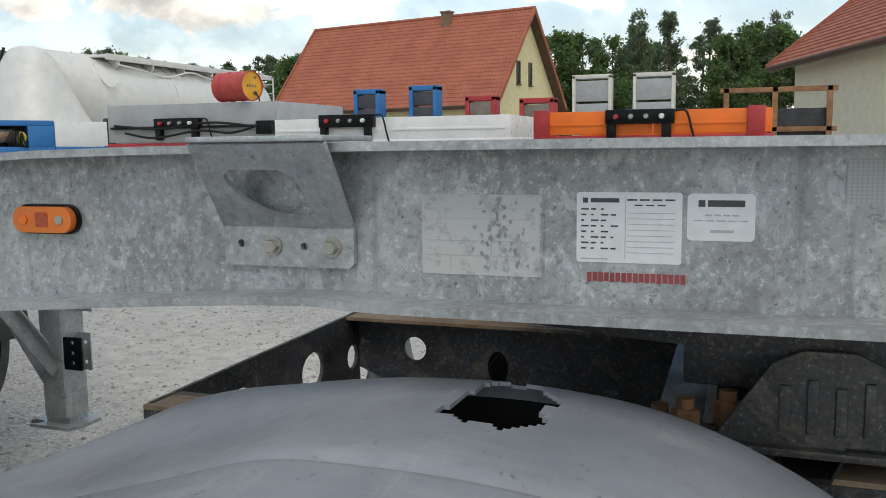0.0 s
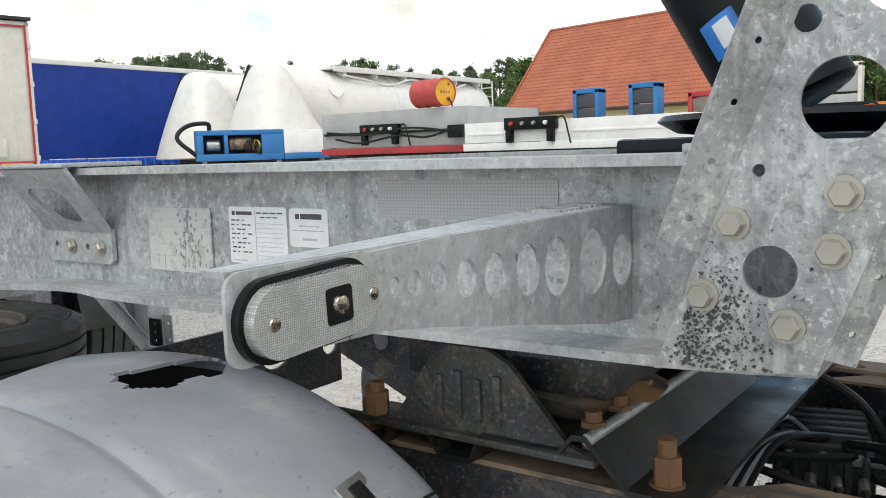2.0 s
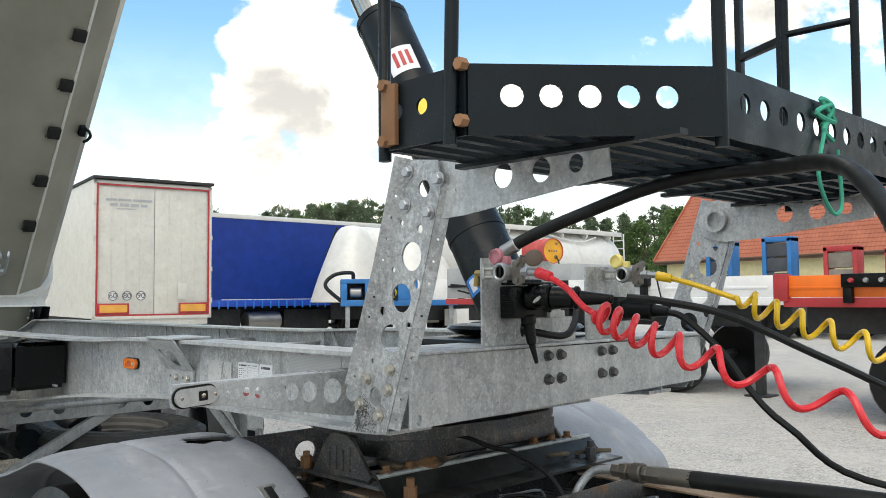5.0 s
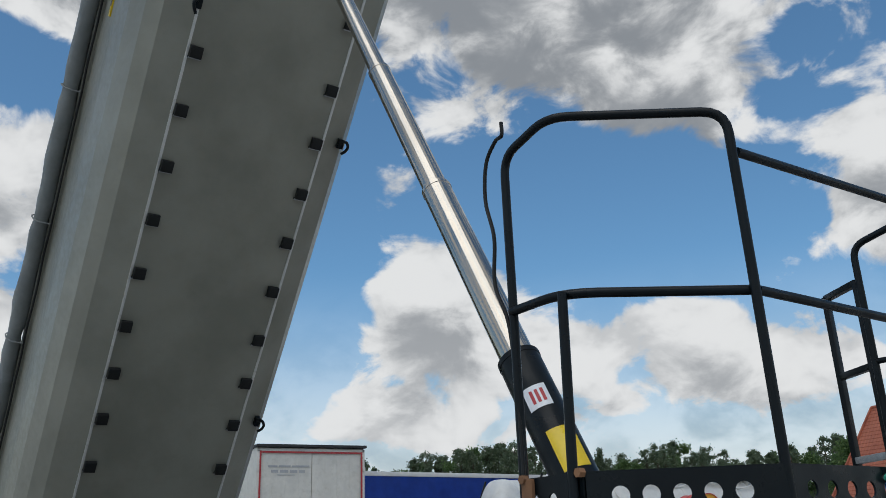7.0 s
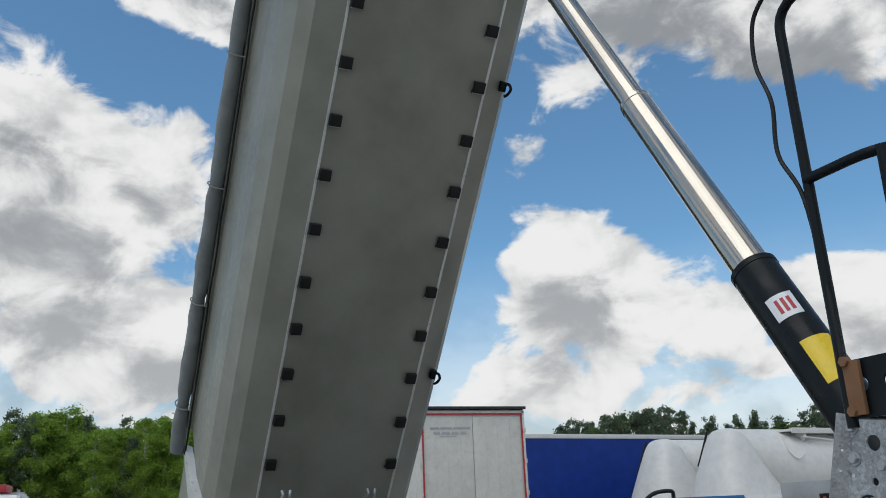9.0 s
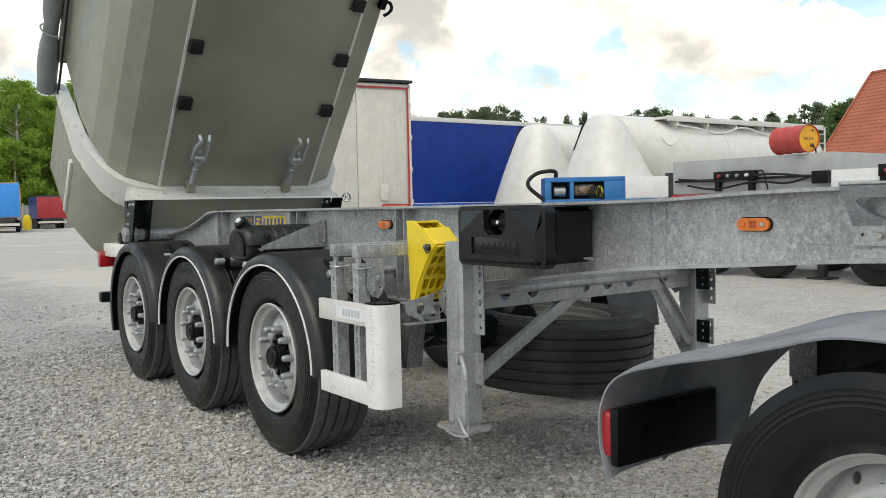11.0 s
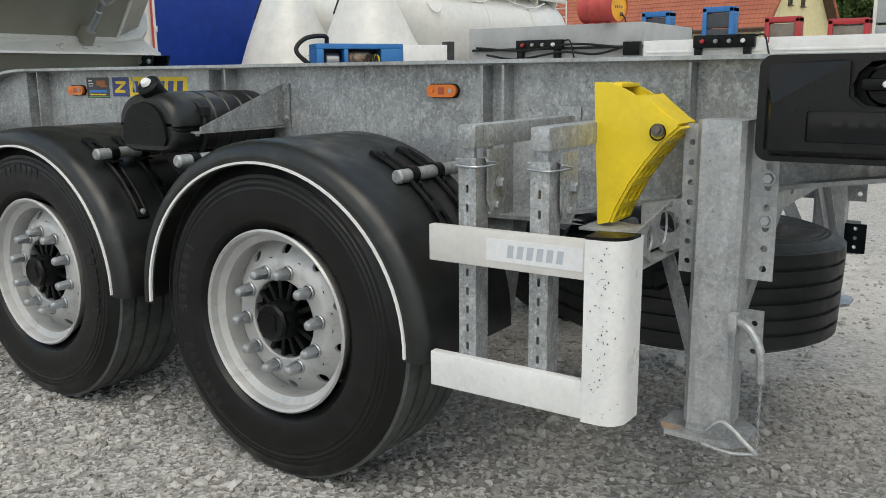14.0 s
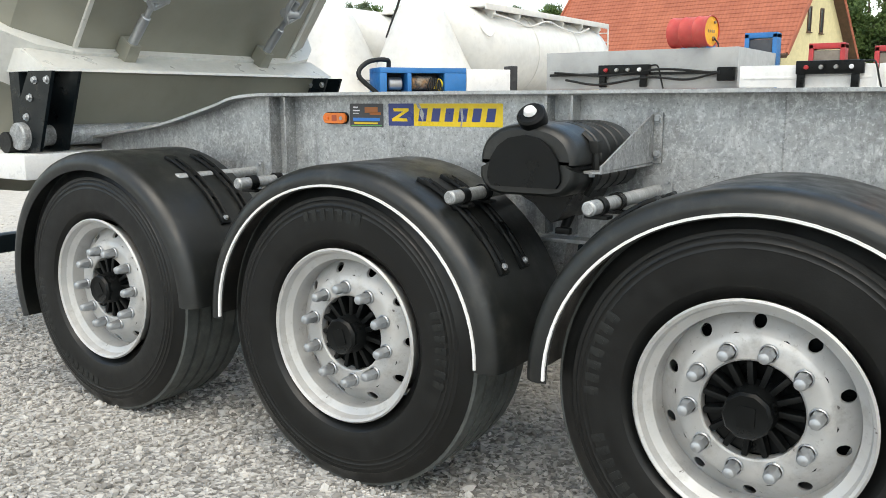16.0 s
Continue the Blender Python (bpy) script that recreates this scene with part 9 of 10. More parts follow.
for x in (0.1, 1.6, 2.5):
    bm = bm_new()
    box(bm, x, x + 0.1, 0.05, 0.15, 0.0, 1.28, 0.01, bpm)
    box(bm, x - 0.1, x + 0.2, -0.05, 0.25, 0.0, 0.02, 0, bpm)
    part("leg", bm, GALV_DARK, bp)


def flatbed(name, x0, x1, y, z0, z1, depth, panel, rim, label, splits=1, axle=0.7):
    """A drop-side body on a short chassis, its near side at y."""
    f = empty(name, ((x0 + x1) / 2, y, 0), label, "flatbed trailer", "flatbed bodies in the yard")
    n = splits
    for i in range(n):
        a, b = x0 + (x1 - x0) * i / n, x0 + (x1 - x0) * (i + 1) / n - 0.02
        bm = bm_new()
        box(bm, a, b, y, y + 0.04, z0, z1, 0.008)
        box(bm, a + 0.06, b - 0.06, y - 0.012, y, z0 + (z1 - z0) * 0.38, z0 + (z1 - z0) * 0.5, 0.004)
        part("drop_side", bm, panel, f, "drop side with a pressed rib")
    bm = bm_new()
    box(bm, x1 - 0.03, x1, y, y + depth, z0, z1, 0.008)
    part("end_board", bm, panel, f)
    bm = bm_new()
    box(bm, x0, x1, y + depth - 0.04, y + depth, z0, z1, 0.008)
    part("drop_side", bm, panel, f)
    bm = bm_new()
    box(bm, x0 - 0.02, x1 + 0.02, y - 0.02, y + depth, z0 - 0.12, z0 - 0.01, 0.01)
    part("floor_rim", bm, rim, f)
    bm = bm_new()
    box(bm, x0, x1, y + 0.6, y + depth - 0.6, z0 - 0.45, z0 - 0.12, 0.01)
    part("chassis", bm, DARK, f)
    undercarriage(f, Matrix.Translation((0, y + depth / 2, 0)), (x0 + axle, x0 + axle + 1.2), depth / 2)
    for x in (x1 - 0.5,):
        bm = bm_new()
        box(bm, x, x + 0.12, y + 0.4, y + 0.52, 0.0, z0 - 0.1, 0.01)
        box(bm, x - 0.12, x + 0.24, y + 0.28, y + 0.64, 0.0, 0.03, 0.01)
        part("support_leg", bm, DARK, f)
    return f


def control_box(x0, x1, y, z0, z1):
    """A black tail-lift style control bar with round couplings."""
    c = empty("coupling_bar", ((x0 + x1) / 2, y, z0), "black coupling bar with round sockets and hanging cables", "coupling bar", "coupling bars on the flatbeds")
    bm = bm_new()
    box(bm, x0, x1, y - 0.14, y - 0.03, z0 + 0.06, z1, 0.015)
    part("bar", bm, BLACK, c)
    for k in (0.02, 0.82):
        bm = bm_new()
        xx = x0 + (x1 - x0) * k
        box(bm, xx, xx + 0.1, y - 0.13, y - 0.04, z0 - 0.12, z0 + 0.06, 0.01)
        part("bracket", bm, BLACK, c)
    for i in range(4):
        bm = bm_new()
        xx = x0 + (x1 - x0) * (0.16 + 0.22 * i)
        rod(bm, (xx, y - 0.14, (z0 + z1) / 2 + 0.03), (xx, y - 0.19, (z0 + z1) / 2 + 0.03), 0.032, 14, 0.026, 0.004)
        part("socket", bm, (RED if i == 0 else PALE if i == 3 else ALU), c)
    bm = bm_new()
    tube(bm, [(x1, y - 0.08, z1 - 0.02), (x1 + 0.12, y - 0.1, z1 - 0.03), (x1 + 0.18, y - 0.1, z0), (x1 + 0.22, y - 0.1, z0 - 0.15)], 0.013, 8)
    part("cable", bm, HOSE, c)
    return c


f1 = flatbed("flatbed", -5.99, -2.9, 9.5, 1.45, 2.04, 2.3, GREY_PANEL, RED, "grey drop-side flatbed with a red floor rim", 1)
bm = bm_new()
box(bm, -5.9, -2.9, 9.44, 9.49, 1.66, 1.7)
part("cable_run", bm, HOSE, f1)
flatbed("flatbed", -2.82, 0.75, 9.3, 1.45, 1.75, 2.4, WHITE, WHITE, "white drop-side flatbed with black couplings", 2)
f3 = flatbed("flatbed", 1.5, 3.95, 8.0, 1.45, 1.71, 2.4, ORANGE, RED, "orange drop-side flatbed with dark red posts", 2, 1.4)
for x in (1.45, 3.78):
    bm = bm_new()
    box(bm, x - 0.08, x + 0.1, 7.95, 8.06, 1.4, 1.735, 0.01)
    part("corner_post", bm, RED, f3)
control_box(-5.03, -4.2, 9.53, 1.6, 1.82)
control_box(-2.05, -1.2, 9.33, 1.56, 1.8)
control_box(2.2, 2.95, 8.03, 1.5, 1.72)
bm = bm_new()
box(bm, -3.15, -2.88, 9.3, 9.42, 1.55, 1.75, 0.02)
tagged(part("junction_box", bm, BLACK), "black junction box on the flatbed side", "junction box")
for pts in ([(-5.6, 9.42, 1.6), (-5.0, 9.38, 1.52), (-4.2, 9.38, 1.62), (-3.6, 9.36, 1.58), (-3.1, 9.3, 1.68)], [(-5.8, 9.42, 1.72), (-4.9, 9.4, 1.66), (-4.0, 9.4, 1.74), (-3.1, 9.3, 1.66)]):
    bm = bm_new()
    tube(bm, pts, 0.018, 8)
    tagged(part("electric_cable", bm, HOSE), "black cable slung along the flatbed", "cable")

# red drum lying on the grey flatbed
drum = empty("oil_drum", (-3.6, 9.65, 2.04), "red steel drum with a yellow head, lying on its side", "drum")
DM = Matrix.Translation((-3.93, 9.65, 2.275)) @ Matrix.Rotation(radians(90), 4, "Y") @ Matrix.Rotation(radians(12), 4, "X")
bm = bm_new()
lathe(bm, [(0.0, 0.0), (0.215, 0.0), (0.225, 0.01), (0.225, 0.03), (0.218, 0.04), (0.218, 0.2), (0.228, 0.215), (0.218, 0.23), (0.218, 0.42), (0.228, 0.435), (0.218, 0.45), (0.218, 0.6), (0.225, 0.61), (0.225, 0.64), (0.212, 0.64), (0.212, 0.62)], DM, 36)
part("drum_shell", bm, plain("red_drum_paint", (0.5, 0.06, 0.05), 0.45, 0, 0.15, 0.25, (0.3, 0.15, 0.1)), drum, "faded red shell")
bm = bm_new()
lathe(bm, [(0.212, 0.622), (0, 0.624)], DM, 36)
part("drum_head", bm, plain("yellow_drum_paint", (0.75, 0.36, 0.02), 0.45, 0, 0.15, 0.25), drum, "yellow-orange drum head")
for a, r, s in ((0.5, 0.12, 0.03), (2.6, 0.15, 0.02)):
    bm = bm_new()
    lathe(bm, [(s, 0.624), (s, 0.65), (0, 0.652)], DM @ Matrix.Translation((r * math.cos(a), r * math.sin(a), 0)), 12)
    part("bung", bm, RUST, drum)
for i in range(4):
    bm = bm_new()
    box(bm, -0.02, 0.02, -0.1 + i * 0.055, -0.07 + i * 0.055, 0.624, 0.627, 0, DM)
    part("print_bar", bm, RUST, drum)
bm = bm_new()
tube(bm, [DM @ Vector((0.1, 0.05, 0.65)), DM @ Vector((0.2, 0.05, 0.72)), DM @ Vector((0.35, 0.04, 0.7)), DM @ Vector((0.5, 0.0, 0.55))], 0.012, 8)
part("drum_hose", bm, HOSE, drum)

# blue cabin backs, brown bins, pale headboards, red rack farther away


def headboard(x0, x1, y, z1, frame_mat, fill_mat, label, name, slats=4):
    h = empty(name, ((x0 + x1) / 2, y, 0), label, name.replace("_", " "), name.replace("_", " ") + "s in the yard")
    bm = bm_new()
    for s in (x0, x1 - 0.14):
        box(bm, s, s + 0.14, y - 0.1, y + 0.5, 1.2, z1, 0.02)
    box(bm, x0, x1, y - 0.1, y + 0.5, z1 - 0.14, z1 + 0.03, 0.02)
    part("frame", bm, frame_mat, h)
    w = (z1 - 1.35) / slats
    for i in range(slats):
        bm = bm_new()
        box(bm, x0 + 0.14, x1 - 0.14, y - 0.05, y + 0.3, 1.22 + i * w, 1.22 + i * w + w * 0.9, 0.02)
        part("panel", bm, fill_mat, h)
    bm = bm_new()
    box(bm, x0 - 0.2, x1 + 0.2, y - 0.15, y + 6, 0.9, 1.2, 0.02)
    part("bed", bm, DARK, h)
    undercarriage(h, Matrix.Translation((0, y + 1.2, 0)), ((x0 + x1) / 2 - 0.1,), 1.0)
    return h


for x0, x1, z1 in ((-8.8, -7.85, 3.24), (-6.78, -5.8, 3.3)):
    headboard(x0, x1, 24.85, z1, BLUE, plain("dark_grille", (0.05, 0.055, 0.065), 0.6) if "dark_grille" not in bpy.data.materials else bpy.data.materials["dark_grille"], "blue-framed truck headboard with dark panels", "headboard")
for x0, x1, z1 in ((-4.93, -3.9, 2.93), (-3.1, -1.97, 2.8)):
    headboard(x0, x1, 25.2, z1, RED, plain("brown_boards", (0.2, 0.17, 0.14), 0.7, 0, 0.2) if "brown_boards" not in bpy.data.materials else bpy.data.materials["brown_boards"], "brown boarded tail with red posts", "tail_board", 3)
for x0, x1 in ((-3.22, -1.55), (-0.66, 1.05)):
    headboard(x0, x1, 35, 4.25, CREAM, GREY_PANEL, "pale cab headboard with grey panels", "cab_back", 3)
rack = empty("steel_rack", (4.4, 22, 0), "red-brown steel rack frame", "rack")
for x in (3.2, 4.4, 5.7):
    bm = bm_new()
    box(bm, x, x + 0.14, 22, 22.14, 0, 2.75, 0.01)
    part("upright", bm, RUST_BOLT, rack)
for z in (2.62, 1.6):
    bm = bm_new()
    box(bm, 3.1, 5.95, 22.0, 22.12, z, z + 0.13, 0.01)
    part("beam", bm, RUST_BOLT, rack)
bm = bm_new()
box(bm, 3.3, 5.8, 22.15, 23.4, 0.4, 2.2, 0.05)
part("load", bm, DARK, rack)

# ---- far side of the yard ----
dump = empty("dump_truck", (-31.07, -4.1, 0), "white four-axle dump truck with a cream tipper body", "truck")
dm = pose(-31.07, -4.1, 0, 0, 0, -9.5)
bm = bm_new()
prism(bm, [(2.65, 0.95), (4.62, 0.95), (4.66, 1.6), (4.4, 2.75), (4.15, 3.0), (2.65, 3.02)], dm @ side_face(1.2), 2.4)
bmesh.ops.bevel(bm, geom=bm.edges[:], offset=0.07, segments=2, affect="EDGES")
part("cab", bm, WHITE, dump, "white cab")
bm = bm_new()
prism(bm, [(4.665, 1.72), (4.445, 2.72), (4.405, 2.72), (4.6, 1.72)], dm @ side_face(1.04), 2.08)
part("windscreen", bm, PANE, dump, "dark sloping windscreen")
for s in (-1, 1):
    bm = bm_new()
    prism(bm, [(3.35, 1.75), (4.5, 1.75), (4.28, 2.65), (3.35, 2.65)], dm @ side_face(s * 1.2 + 0.015), 0.03)
    part("side_window", bm, PANE, dump)
    bm = bm_new()
    box(bm, 3.3, 3.33, s * 1.2 - 0.01, s * 1.2 + 0.01, 1.0, 2.75, 0.004, dm)
    part("door_seam", bm, DARK, dump)
bm = bm_new()
prism(bm, [(-4.4, 1.35), (2.0, 1.35), (2.2, 2.45), (1.9, 2.5), (1.8, 2.4), (-4.8, 2.3)], dm @ side_face(1.2), 2.4)
body = part("tipper", bm, CREAM, dump, "dusty cream tipper body")
for s in (-1, 1):
    for k in range(7):
        bm = bm_new()
        box(bm, -4.2 + k, -4.08 + k, s * 1.24 - 0.05, s * 1.24 + 0.05, 1.36, 2.32, 0.015, dm)
        part("rib", bm, CREAM, body)
    bm = bm_new()
    box(bm, -4.8, 2.0, s * 1.24 - 0.06, s * 1.24 + 0.06, 2.3, 2.42, 0.02, dm)
    part("top_rail", bm, CREAM, body)
for y in (-0.8, -0.5, 0.5, 0.8):
    bm = bm_new()
    rod(bm, dm @ Vector((2.45, y, 1.0)), dm @ Vector((2.45, y, 3.2)), 0.06, 10)
    part("stack_pipe", bm, GALV_PLAIN, dump, "grey upright pipe behind the cab")
bm = bm_new()
box(bm, -3.6, 4.5, -0.5, 0.5, 0.6, 1.3, 0.05, dm)
part("chassis", bm, DARK, dump)
bm = bm_new()
box(bm, 2.3, 2.6, -1.0, 1.0, 1.0, 3.1, 0.02, dm)
part("cab_guard", bm, GALV_PLAIN, dump)
bm = bm_new()
box(bm, 2.9, 3.9, -1.0, 0.7, 3.05, 3.32, 0.08, dm)
part("roof_box", bm, RED, dump, "faded red roof box")
for y in (-0.75, 0.75):
    bm = bm_new()
    box(bm, 4.58, 4.66, y - 0.28, y + 0.28, 1.0, 1.25, 0.03, dm)
    part("headlight", bm, PALE, dump, "pale headlight")
bm = bm_new()
box(bm, 4.5, 4.75, -1.22, 1.22, 0.5, 0.92, 0.05, dm)
part("bumper", bm, GREY_PANEL, dump)
bm = bm_new()
box(bm, 4.57, 4.63, -0.9, 0.9, 1.35, 1.6, 0.02, dm)
part("grille", bm, DARK, dump)
for s in (-1, 1):
    bm = bm_new()
    box(bm, 4.3, 4.45, s * 1.4 - 0.1, s * 1.4 + 0.1, 1.8, 2.5, 0.03, dm)
    rod(bm, dm @ Vector((4.3, s * 1.2, 2.4)), dm @ Vector((4.35, s * 1.35, 2.4)), 0.02, 6)
    part("mirror", bm, BLACK, dump)
undercarriage(dump, dm, (-3.6, -1.9, 0.5, 3.4), 1.25, 0.52)


def far_box(name, x, y, ang, w, length, z0, z1, mat_, end_mat, label):
    t = empty(name, (x, y, 0), label, "truck", "trucks across the yard")
    m = pose(x, y, 0, 0, 0, ang)
    bm = bm_new()
    box(bm, -length, -0.05, -w / 2, w / 2, z0, z1, 0.03, m)
    part("box_body", bm, mat_, t)
    for s in (-1, 1):
        bm = bm_new()
        box(bm, -0.05, 0.02, min(0, s * (w / 2 - 0.05)), max(0, s * (w / 2 - 0.05)), z0 + 0.05, z1 - 0.06, 0.02, m)
        part("rear_door", bm, end_mat, t)
        bm = bm_new()
        box(bm, -0.06, 0.03, s * w / 2 - 0.06, s * w / 2 + 0.06, z0, z1, 0.01, m)
        part("door_post", bm, end_mat, t)
    bm = bm_new()
    box(bm, -length + 0.3, 0, -0.9, 0.9, 0.75, z0, 0.02, m)
    part("chassis", bm, DARK, t)
    bm = bm_new()
    box(bm, -0.1, 0.05, -w / 2, w / 2, 0.55, 0.75, 0.02, m)
    part("bumper", bm, CREAM, t)
    undercarriage(t, m, (-1.5, -2.8, -length + 1.5), w / 2)
    return t


far_box("box_truck", -76.9, 0.0, -2, 2.5, 7, 1.4, 3.72, TANK_WHITE, TANK_WHITE, "white box truck across the yard")
far_box("box_truck", -74.4, 5.84, -2.7, 2.5, 10, 1.3, 4.0, plain("brick_red_tarp", (0.3, 0.07, 0.035), 0.6), TEAL_TARP, "red truck with a dark teal end across the yard")
far_box("box_truck", -70.4, 7.5, -10, 2.5, 10, 1.2, 4.0, plain("orange_tarp", (0.65, 0.3, 0.08), 0.6), BRIGHT_BLUE, "bright blue box truck with an orange side across the yard")
far_box("box_truck", -86, 14.2, 0, 2.6, 5, 1.0, 3.2, NAVY_STICKER, RED, "dark blue truck with a red tail across the yard")
wall = empty("fence_wall", (-92, 2, 0), "pale concrete panel fence along the yard", "fence")
for i in range(44):
    bm = bm_new()
    y = -38 + i * 2.2
    box(bm, -92.1, -92.0, y, y + 2.1, 0, 2.4, 0.02)
    part("fence_panel", bm, CONCRETE, wall)
    bm = bm_new()
    box(bm, -92.15, -91.9, y + 2.08, y + 2.22, 0, 2.6, 0.02)
    part("fence_post", bm, CONCRETE, wall)
pole = empty("light_pole", (-60, -7.5, 0), "thin pale pole standing in the yard", "pole")
bm = bm_new()
rod(bm, (-60, -7.3, 0), (-60, -7.3, 7.5), 0.1, 10, 0.06)
part("shaft", bm, CONCRETE, pole)
for x, y, h, mt in ((-82, 2.2, 1.2, RED), (-83, -2.9, 1.5, ORANGE), (-83, 11.4, 1.4, YELLOW), (-84, 1.0, 0.9, DARK)):
    bm = bm_new()
    lathe(bm, [(0.0, 0), (0.35, 0), (0.4, h * 0.5), (0.3, h * 0.9), (0.12, h), (0, h)], pose(x, y, 0), 12)
    tagged(part("bin", bm, mt), "coloured bin standing by the fence", "bin")

# ---- trees ----


def foliage(name, dark, light):
    """Thin leaves: some light comes through them."""
    m = Mat(name)
    c = m.mix(m.island(), dark, light)
    c = m.mix(m.ramp(m.noise(0.35, 4), 0.35, 0.7, 0, 0.4), c, tuple(x * 0.6 for x in dark))
    m.set(color=c, rough=0.6, spec=0.2)
    t = m.n.new("ShaderNodeBsdfTranslucent")
    m.l.new(c, t.inputs[0])
    add = m.n.new("ShaderNodeAddShader")
    m.l.new(m.b.outputs[0], add.inputs[0])
    m.l.new(t.outputs[0], add.inputs[1])
    m.l.new(add.outputs[0], m.n["Material Output"].inputs[0])
    return m.m


LEAF_BRIGHT = foliage("spring_leaves", (0.085, 0.145, 0.02), (0.2, 0.28, 0.045))
LEAF_DARK = foliage("pine_needles", (0.055, 0.078, 0.045), (0.11, 0.138, 0.08))
LEAF_MID = foliage("mixed_leaves", (0.035, 0.065, 0.022), (0.09, 0.135, 0.045))
BIRCH_BARK = plain("birch_bark", (0.38, 0.36, 0.31), 0.85, 0, 0.4, 0.6, (0.06, 0.055, 0.045), 6, 0.004)
BARK = plain("bark", (0.09, 0.065, 0.045), 0.9, 0, 0.3, 0.2, grain=20, bump=0.01)


def tree_mesh(name, h, spread, kind, leaves, seed, size):
    """Trunk with limbs, and a crown of many small leaf clumps with gaps."""
    rng = np.random.default_rng(seed)
    bm = bm_new()
    rod(bm, (0, 0, 0), (0.15 * spread * rng.normal(), 0.1 * spread * rng.normal(), h * 0.94), 0.02 * h, 8, 0.004 * h)
    clusters = []
    n = {"pine": 60, "birch": 44}.get(kind, 26)
    for i in range(n):
        t = rng.uniform({"pine": 0.35, "birch": 0.22}.get(kind, 0.2), 1.0)
        if kind == "pine":
            r = spread * 1.3 * (1.06 - t) ** 0.55 * rng.uniform(0.1, 1.0)
        else:
            r = spread * math.sin(math.pi * min(0.98, max(0.08, (t - 0.15) / 0.95))) ** 0.7 * rng.uniform(0.35, 1.0)
        a = rng.uniform(0, 2 * math.pi)
        c = np.array((r * math.cos(a), r * math.sin(a), h * t))
        clusters.append((c, spread * rng.uniform(0.24, 0.42) * (1.15 - 0.5 * t) * (0.72 if kind == "pine" else 1)))
        if i % 2 == 0:
            z0 = max(h * 0.15, c[2] - r * 0.6)
            tube(bm, [(0, 0, z0), (c[0] * 0.5, c[1] * 0.5, (z0 + c[2]) / 2), tuple(c)], 0.0045 * h, 4, 2)
    trunk = mesh_of(name + "_trunk", bm, BIRCH_BARK if kind in ("birch", "young") else BARK)
    per = leaves // n
    pts = np.concatenate([c + rng.normal(size=(per, 3)) * (s * 0.55, s * 0.55, s * (0.42 if kind != "pine" else 0.45)) for c, s in clusters])
    m = len(pts)
    u = rng.normal(size=(m, 3))
    u /= np.linalg.norm(u, axis=1)[:, None]
    v = np.cross(u, rng.normal(size=(m, 3)))
    v /= np.linalg.norm(v, axis=1)[:, None]
    sz = size * rng.uniform(0.6, 1.3, (m, 1))
    quads = np.stack([pts - u * sz, pts + v * sz * 0.6, pts + u * sz, pts - v * sz * 0.6], 1).reshape(-1, 3)
    me = bpy.data.meshes.new(name + "_crown")
    me.from_pydata(quads.tolist(), [], [(4 * i, 4 * i + 1, 4 * i + 2, 4 * i + 3) for i in range(m)])
    me.materials.append({"pine": LEAF_DARK, "birch": LEAF_BRIGHT, "young": LEAF_BRIGHT}.get(kind, LEAF_MID))
    return trunk, me


KINDS = {"birch": [tree_mesh("birch", 14, 3.0, "birch", 16000, s, 0.12) for s in (1, 2, 3, 11)], "young": [tree_mesh("young_birch", 14, 3.4, "young", 12000, 12, 0.2)], "pine": [tree_mesh("pine", 14, 2.3, "pine", 4800, s, 0.13) for s in (4, 5, 6, 9, 10)],
         "mixed": [tree_mesh("mixed", 12, 3.4, "mixed", 8000, s, 0.18) for s in (7, 8)]}
TREE_LABEL = {"birch": "tall pale-trunked birch tree at the edge of the yard", "young": "young bright green birch tree by the fence", "pine": "dark green pine tree on the skyline", "mixed": "green broad-leaved tree behind the yard"}
trng = random.Random(77)


def tree(kind, x, y, h):
    trunk, crown = trng.choice(KINDS[kind])
    base = 14 if kind != "mixed" else 12
    t = empty("tree", (x, y, 0), TREE_LABEL[kind], "tree", "trees round the yard")
    m = Matrix.Translation((x, y, 0)) @ Matrix.Rotation(trng.uniform(0, 6.28), 4, "Z") @ Matrix.Diagonal((h / base * trng.uniform(0.85, 1.15), h / base, h / base, 1))
    link("trunk", trunk, t, "", m)
    link("crown", crown, t, "", m)


for i in range(82):
    y = -38 + i * 0.74 + trng.uniform(-0.6, 0.6)
    tree("pine" if trng.random() < 0.14 else "birch", -99 - trng.uniform(0, 26), y, trng.uniform(12.5, 17))
for y, h in ((12.6, 9.5), (14.1, 8.5), (-14, 8), (-9, 7.5), (-22, 8), (2.0, 6.0)):
    tree("young", -96.5, y, h)
for i in range(150):
    b = 104 + 54 * i / 150 + trng.uniform(-0.4, 0.4)
    d = trng.uniform(98, 122)
    rise = 0.5 + 0.5 * math.sin(b * 0.83 + 1.2) * math.sin(b * 0.31)
    top = (11.2 + 1.4 * rise + 1.7 * math.exp(-((b - 140) / 5) ** 2) + trng.uniform(-1.4, 0.9)) * d / 110
    tree("pine" if trng.random() < 0.9 else "mixed", d * math.cos(radians(b)), d * math.sin(radians(b)) - 2, top)
for i in range(48):
    tree("pine" if trng.random() < 0.4 else "mixed", trng.uniform(-14, 40) if i > 17 else trng.uniform(-13, 10), trng.uniform(78, 98), trng.uniform(10, 14))
for x, y, h in ((-33.5, 66, 9.0), (-36, 68, 8.5), (-32.5, 72, 8.5)):
    tree("mixed", x, y, h)

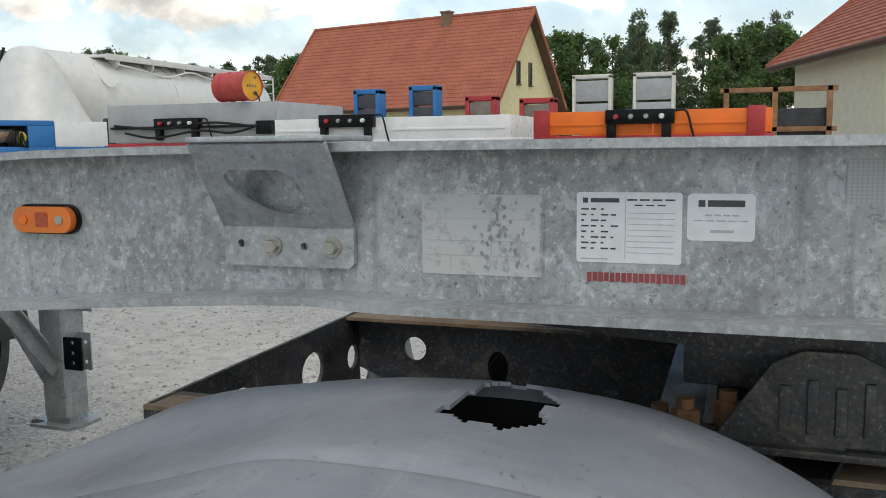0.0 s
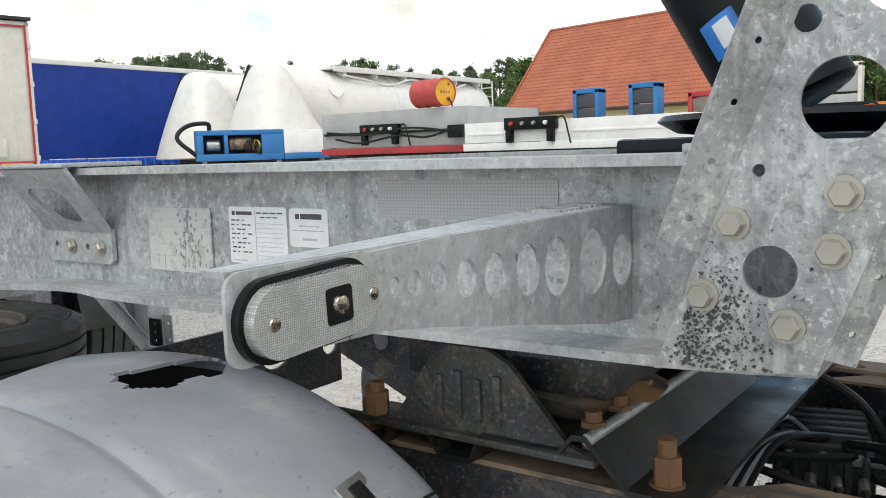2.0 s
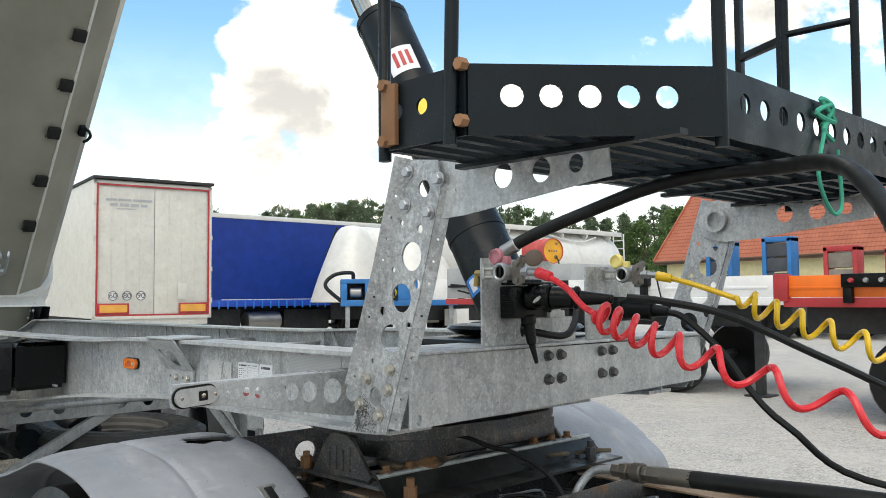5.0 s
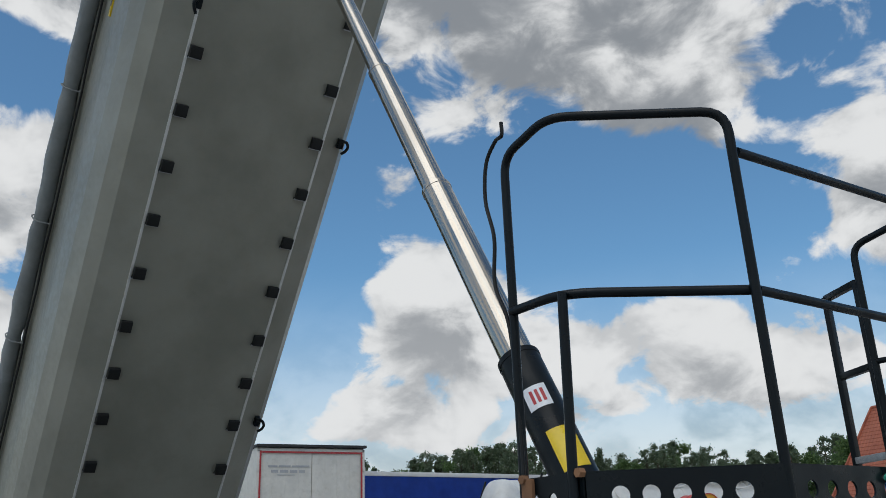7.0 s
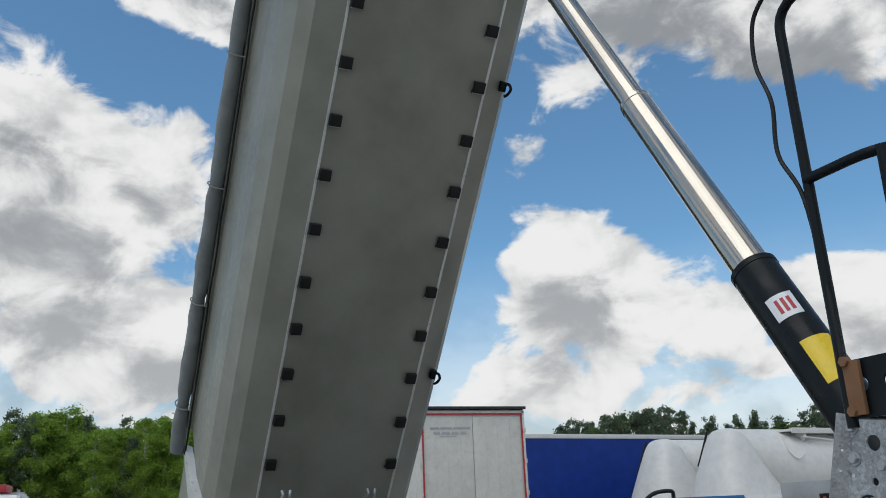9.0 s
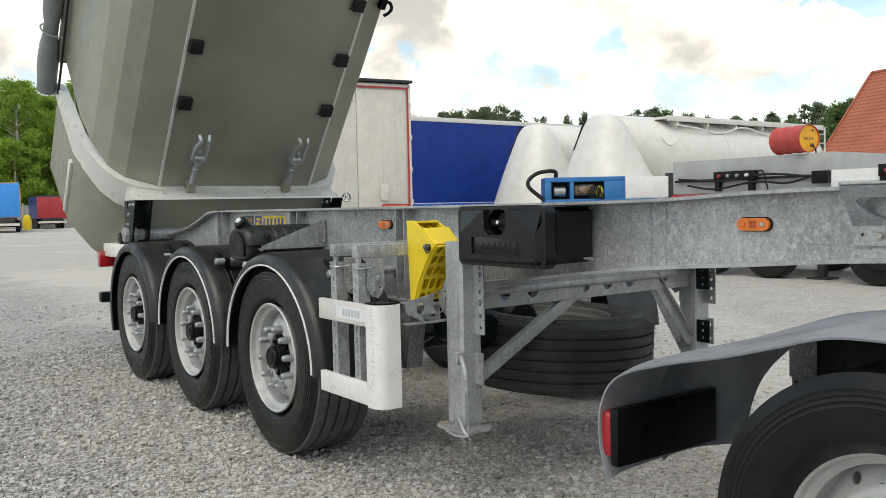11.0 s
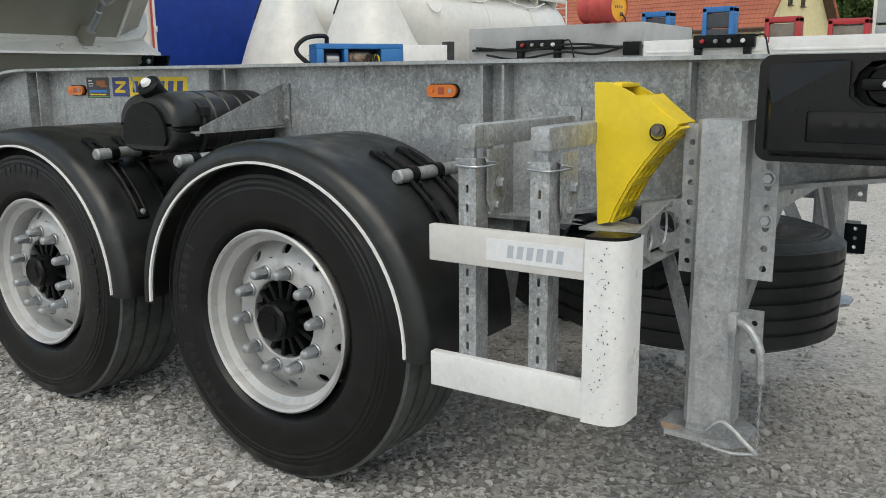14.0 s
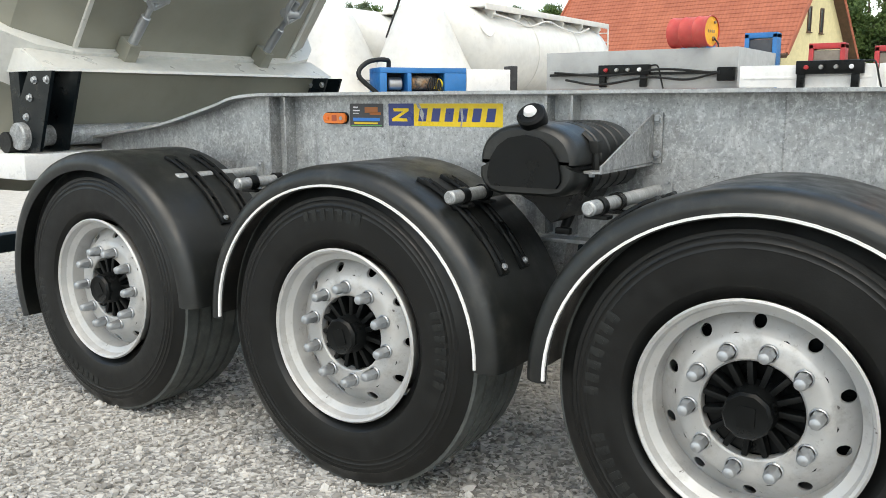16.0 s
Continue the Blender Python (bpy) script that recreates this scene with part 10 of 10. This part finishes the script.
# ---- ground ----
def gravel():
    m = Mat("gravel")
    sand = m.ramp(m.noise(0.16, 5, 0.6, distortion=0.5), 0.46, 0.6)
    stone = m.grey(m.cells(58))
    # pale sandy wheel track that runs along beyond the trailer
    at = m.n.new("ShaderNodeSeparateXYZ")
    m.l.new(m.co, at.inputs[0])
    wander = m.math("MULTIPLY", m.math("SUBTRACT", m.noise(0.5, 3), 0.5), 2.4)
    across = m.math("ADD", m.math("ADD", at.outputs[1], m.math("MULTIPLY", at.outputs[0], 0.75)), wander)
    track = m.math("MULTIPLY", m.ramp(across, 1.8, 2.6), m.ramp(across, 4.6, 3.8))
    sand = m.math("MAXIMUM", sand, m.math("MULTIPLY", track, m.ramp(m.noise(7, 6, 0.7), 0.3, 0.6, 0.6, 1.25)))
    # pale dirt, painted on under the trailer too to lighten the shade there
    dirt = m.math("MULTIPLY", m.ramp(m.math("ADD", at.outputs[1], m.math("MULTIPLY", wander, 0.35)), -1.1, 0.5), m.ramp(m.noise(2.2, 7, 0.7), 0.3, 0.7, 0.4, 0.9))
    sand = m.math("MAXIMUM", m.math("MULTIPLY", sand, m.ramp(at.outputs[1], -1.2, 0.3, 0.35, 1.0)), dirt)
    c1 = m.mix(m.ramp(stone, 0.1, 0.9), (0.12, 0.119, 0.114), (0.52, 0.51, 0.49))
    c2 = m.mix(m.ramp(m.noise(9, 6, 0.65), 0.3, 0.7), (0.46, 0.435, 0.395), (0.58, 0.555, 0.51))
    c = m.mix(m.math("MULTIPLY", sand, 0.85), c1, c2)
    c = m.mix(m.ramp(m.noise(1.1, 6, 0.65), 0.5, 0.75, 0, 0.35), c, (0.28, 0.255, 0.22))
    m.set(color=c, rough=0.92)
    m.bump(m.cells(58, "Distance"), 0.012, 0.7)
    m.bump(m.noise(5, 5), 0.02, 0.3)
    return m.m


GRAVEL = gravel()
bm = bm_new()
n = 64
ring = [bm.verts.new((0, 0, 0))]
prev = None
for r in (4, 10, 25, 60, 150, 400, 1200, 4000):
    cur = [bm.verts.new((r * math.cos(2 * math.pi * k / n), r * math.sin(2 * math.pi * k / n), 0)) for k in range(n)]
    for k in range(n):
        if prev is None:
            bm.faces.new((ring[0], cur[k], cur[(k + 1) % n]))
        else:
            bm.faces.new((prev[k], cur[k], cur[(k + 1) % n], prev[(k + 1) % n]))
    prev = cur
ground = tagged(part("ground", bm, GRAVEL), "grey gravel yard with sandy wheel tracks", "ground", "", "structure")

# loose chippings where the camera passes nearest
def chippings(count, seed):
    rng = np.random.default_rng(seed)
    ico = bmesh.new()
    bmesh.ops.create_icosphere(ico, subdivisions=1, radius=1)
    base = np.array([v.co[:] for v in ico.verts])
    tris = np.array([[v.index for v in f.verts] for f in ico.faces])
    ico.free()
    near = int(count * 0.72)
    x = np.concatenate([rng.uniform(-4.6, 3.6, near), rng.uniform(-9, 8, count - near)])
    y = np.concatenate([rng.uniform(-3.0, 0.6, near), rng.uniform(-3.4, 4.5, count - near)])
    size = np.clip(rng.lognormal(math.log(0.0085), 0.4, count), 0.004, 0.022)
    shape = base[None] * rng.uniform(0.6, 1.35, (count, len(base), 1)) * rng.uniform(0.65, 1.3, (count, 1, 3))
    turn = rng.uniform(0, 2 * math.pi, count)
    c, s = np.cos(turn)[:, None], np.sin(turn)[:, None]
    p = shape * size[:, None, None]
    q = np.stack([p[..., 0] * c - p[..., 1] * s + x[:, None], p[..., 0] * s + p[..., 1] * c + y[:, None], p[..., 2] * 0.75 + size[:, None] * 0.28], -1)
    faces = (tris[None] + (np.arange(count) * len(base))[:, None, None]).reshape(-1, 3)
    me = bpy.data.meshes.new("gravel_chippings")
    me.from_pydata(q.reshape(-1, 3).tolist(), [], faces.tolist())
    return me


chip = Mat("gravel_chips")
_c = chip.mix(chip.island(), (0.15, 0.147, 0.14), (0.52, 0.51, 0.49))
_c = chip.mix(chip.ramp(chip.noise(0.16, 5, 0.6, distortion=0.5), 0.46, 0.6, 0, 0.25), _c, (0.46, 0.42, 0.36))
_at = chip.n.new("ShaderNodeSeparateXYZ")
chip.l.new(chip.co, _at.inputs[0])
# chips pale with that dirt; the colour also lightens the trailer's shade
_c = chip.mix(chip.ramp(_at.outputs[1], -1.1, 0.5, 0, 0.6), _c, (0.48, 0.46, 0.425))
chip.set(color=_c, rough=0.9)
me = chippings(56000, 8)
me.materials.append(chip.m)
tagged(new("gravel_chippings", me), "loose grey stone chippings strewn over the yard", "gravel", "", "stuff")
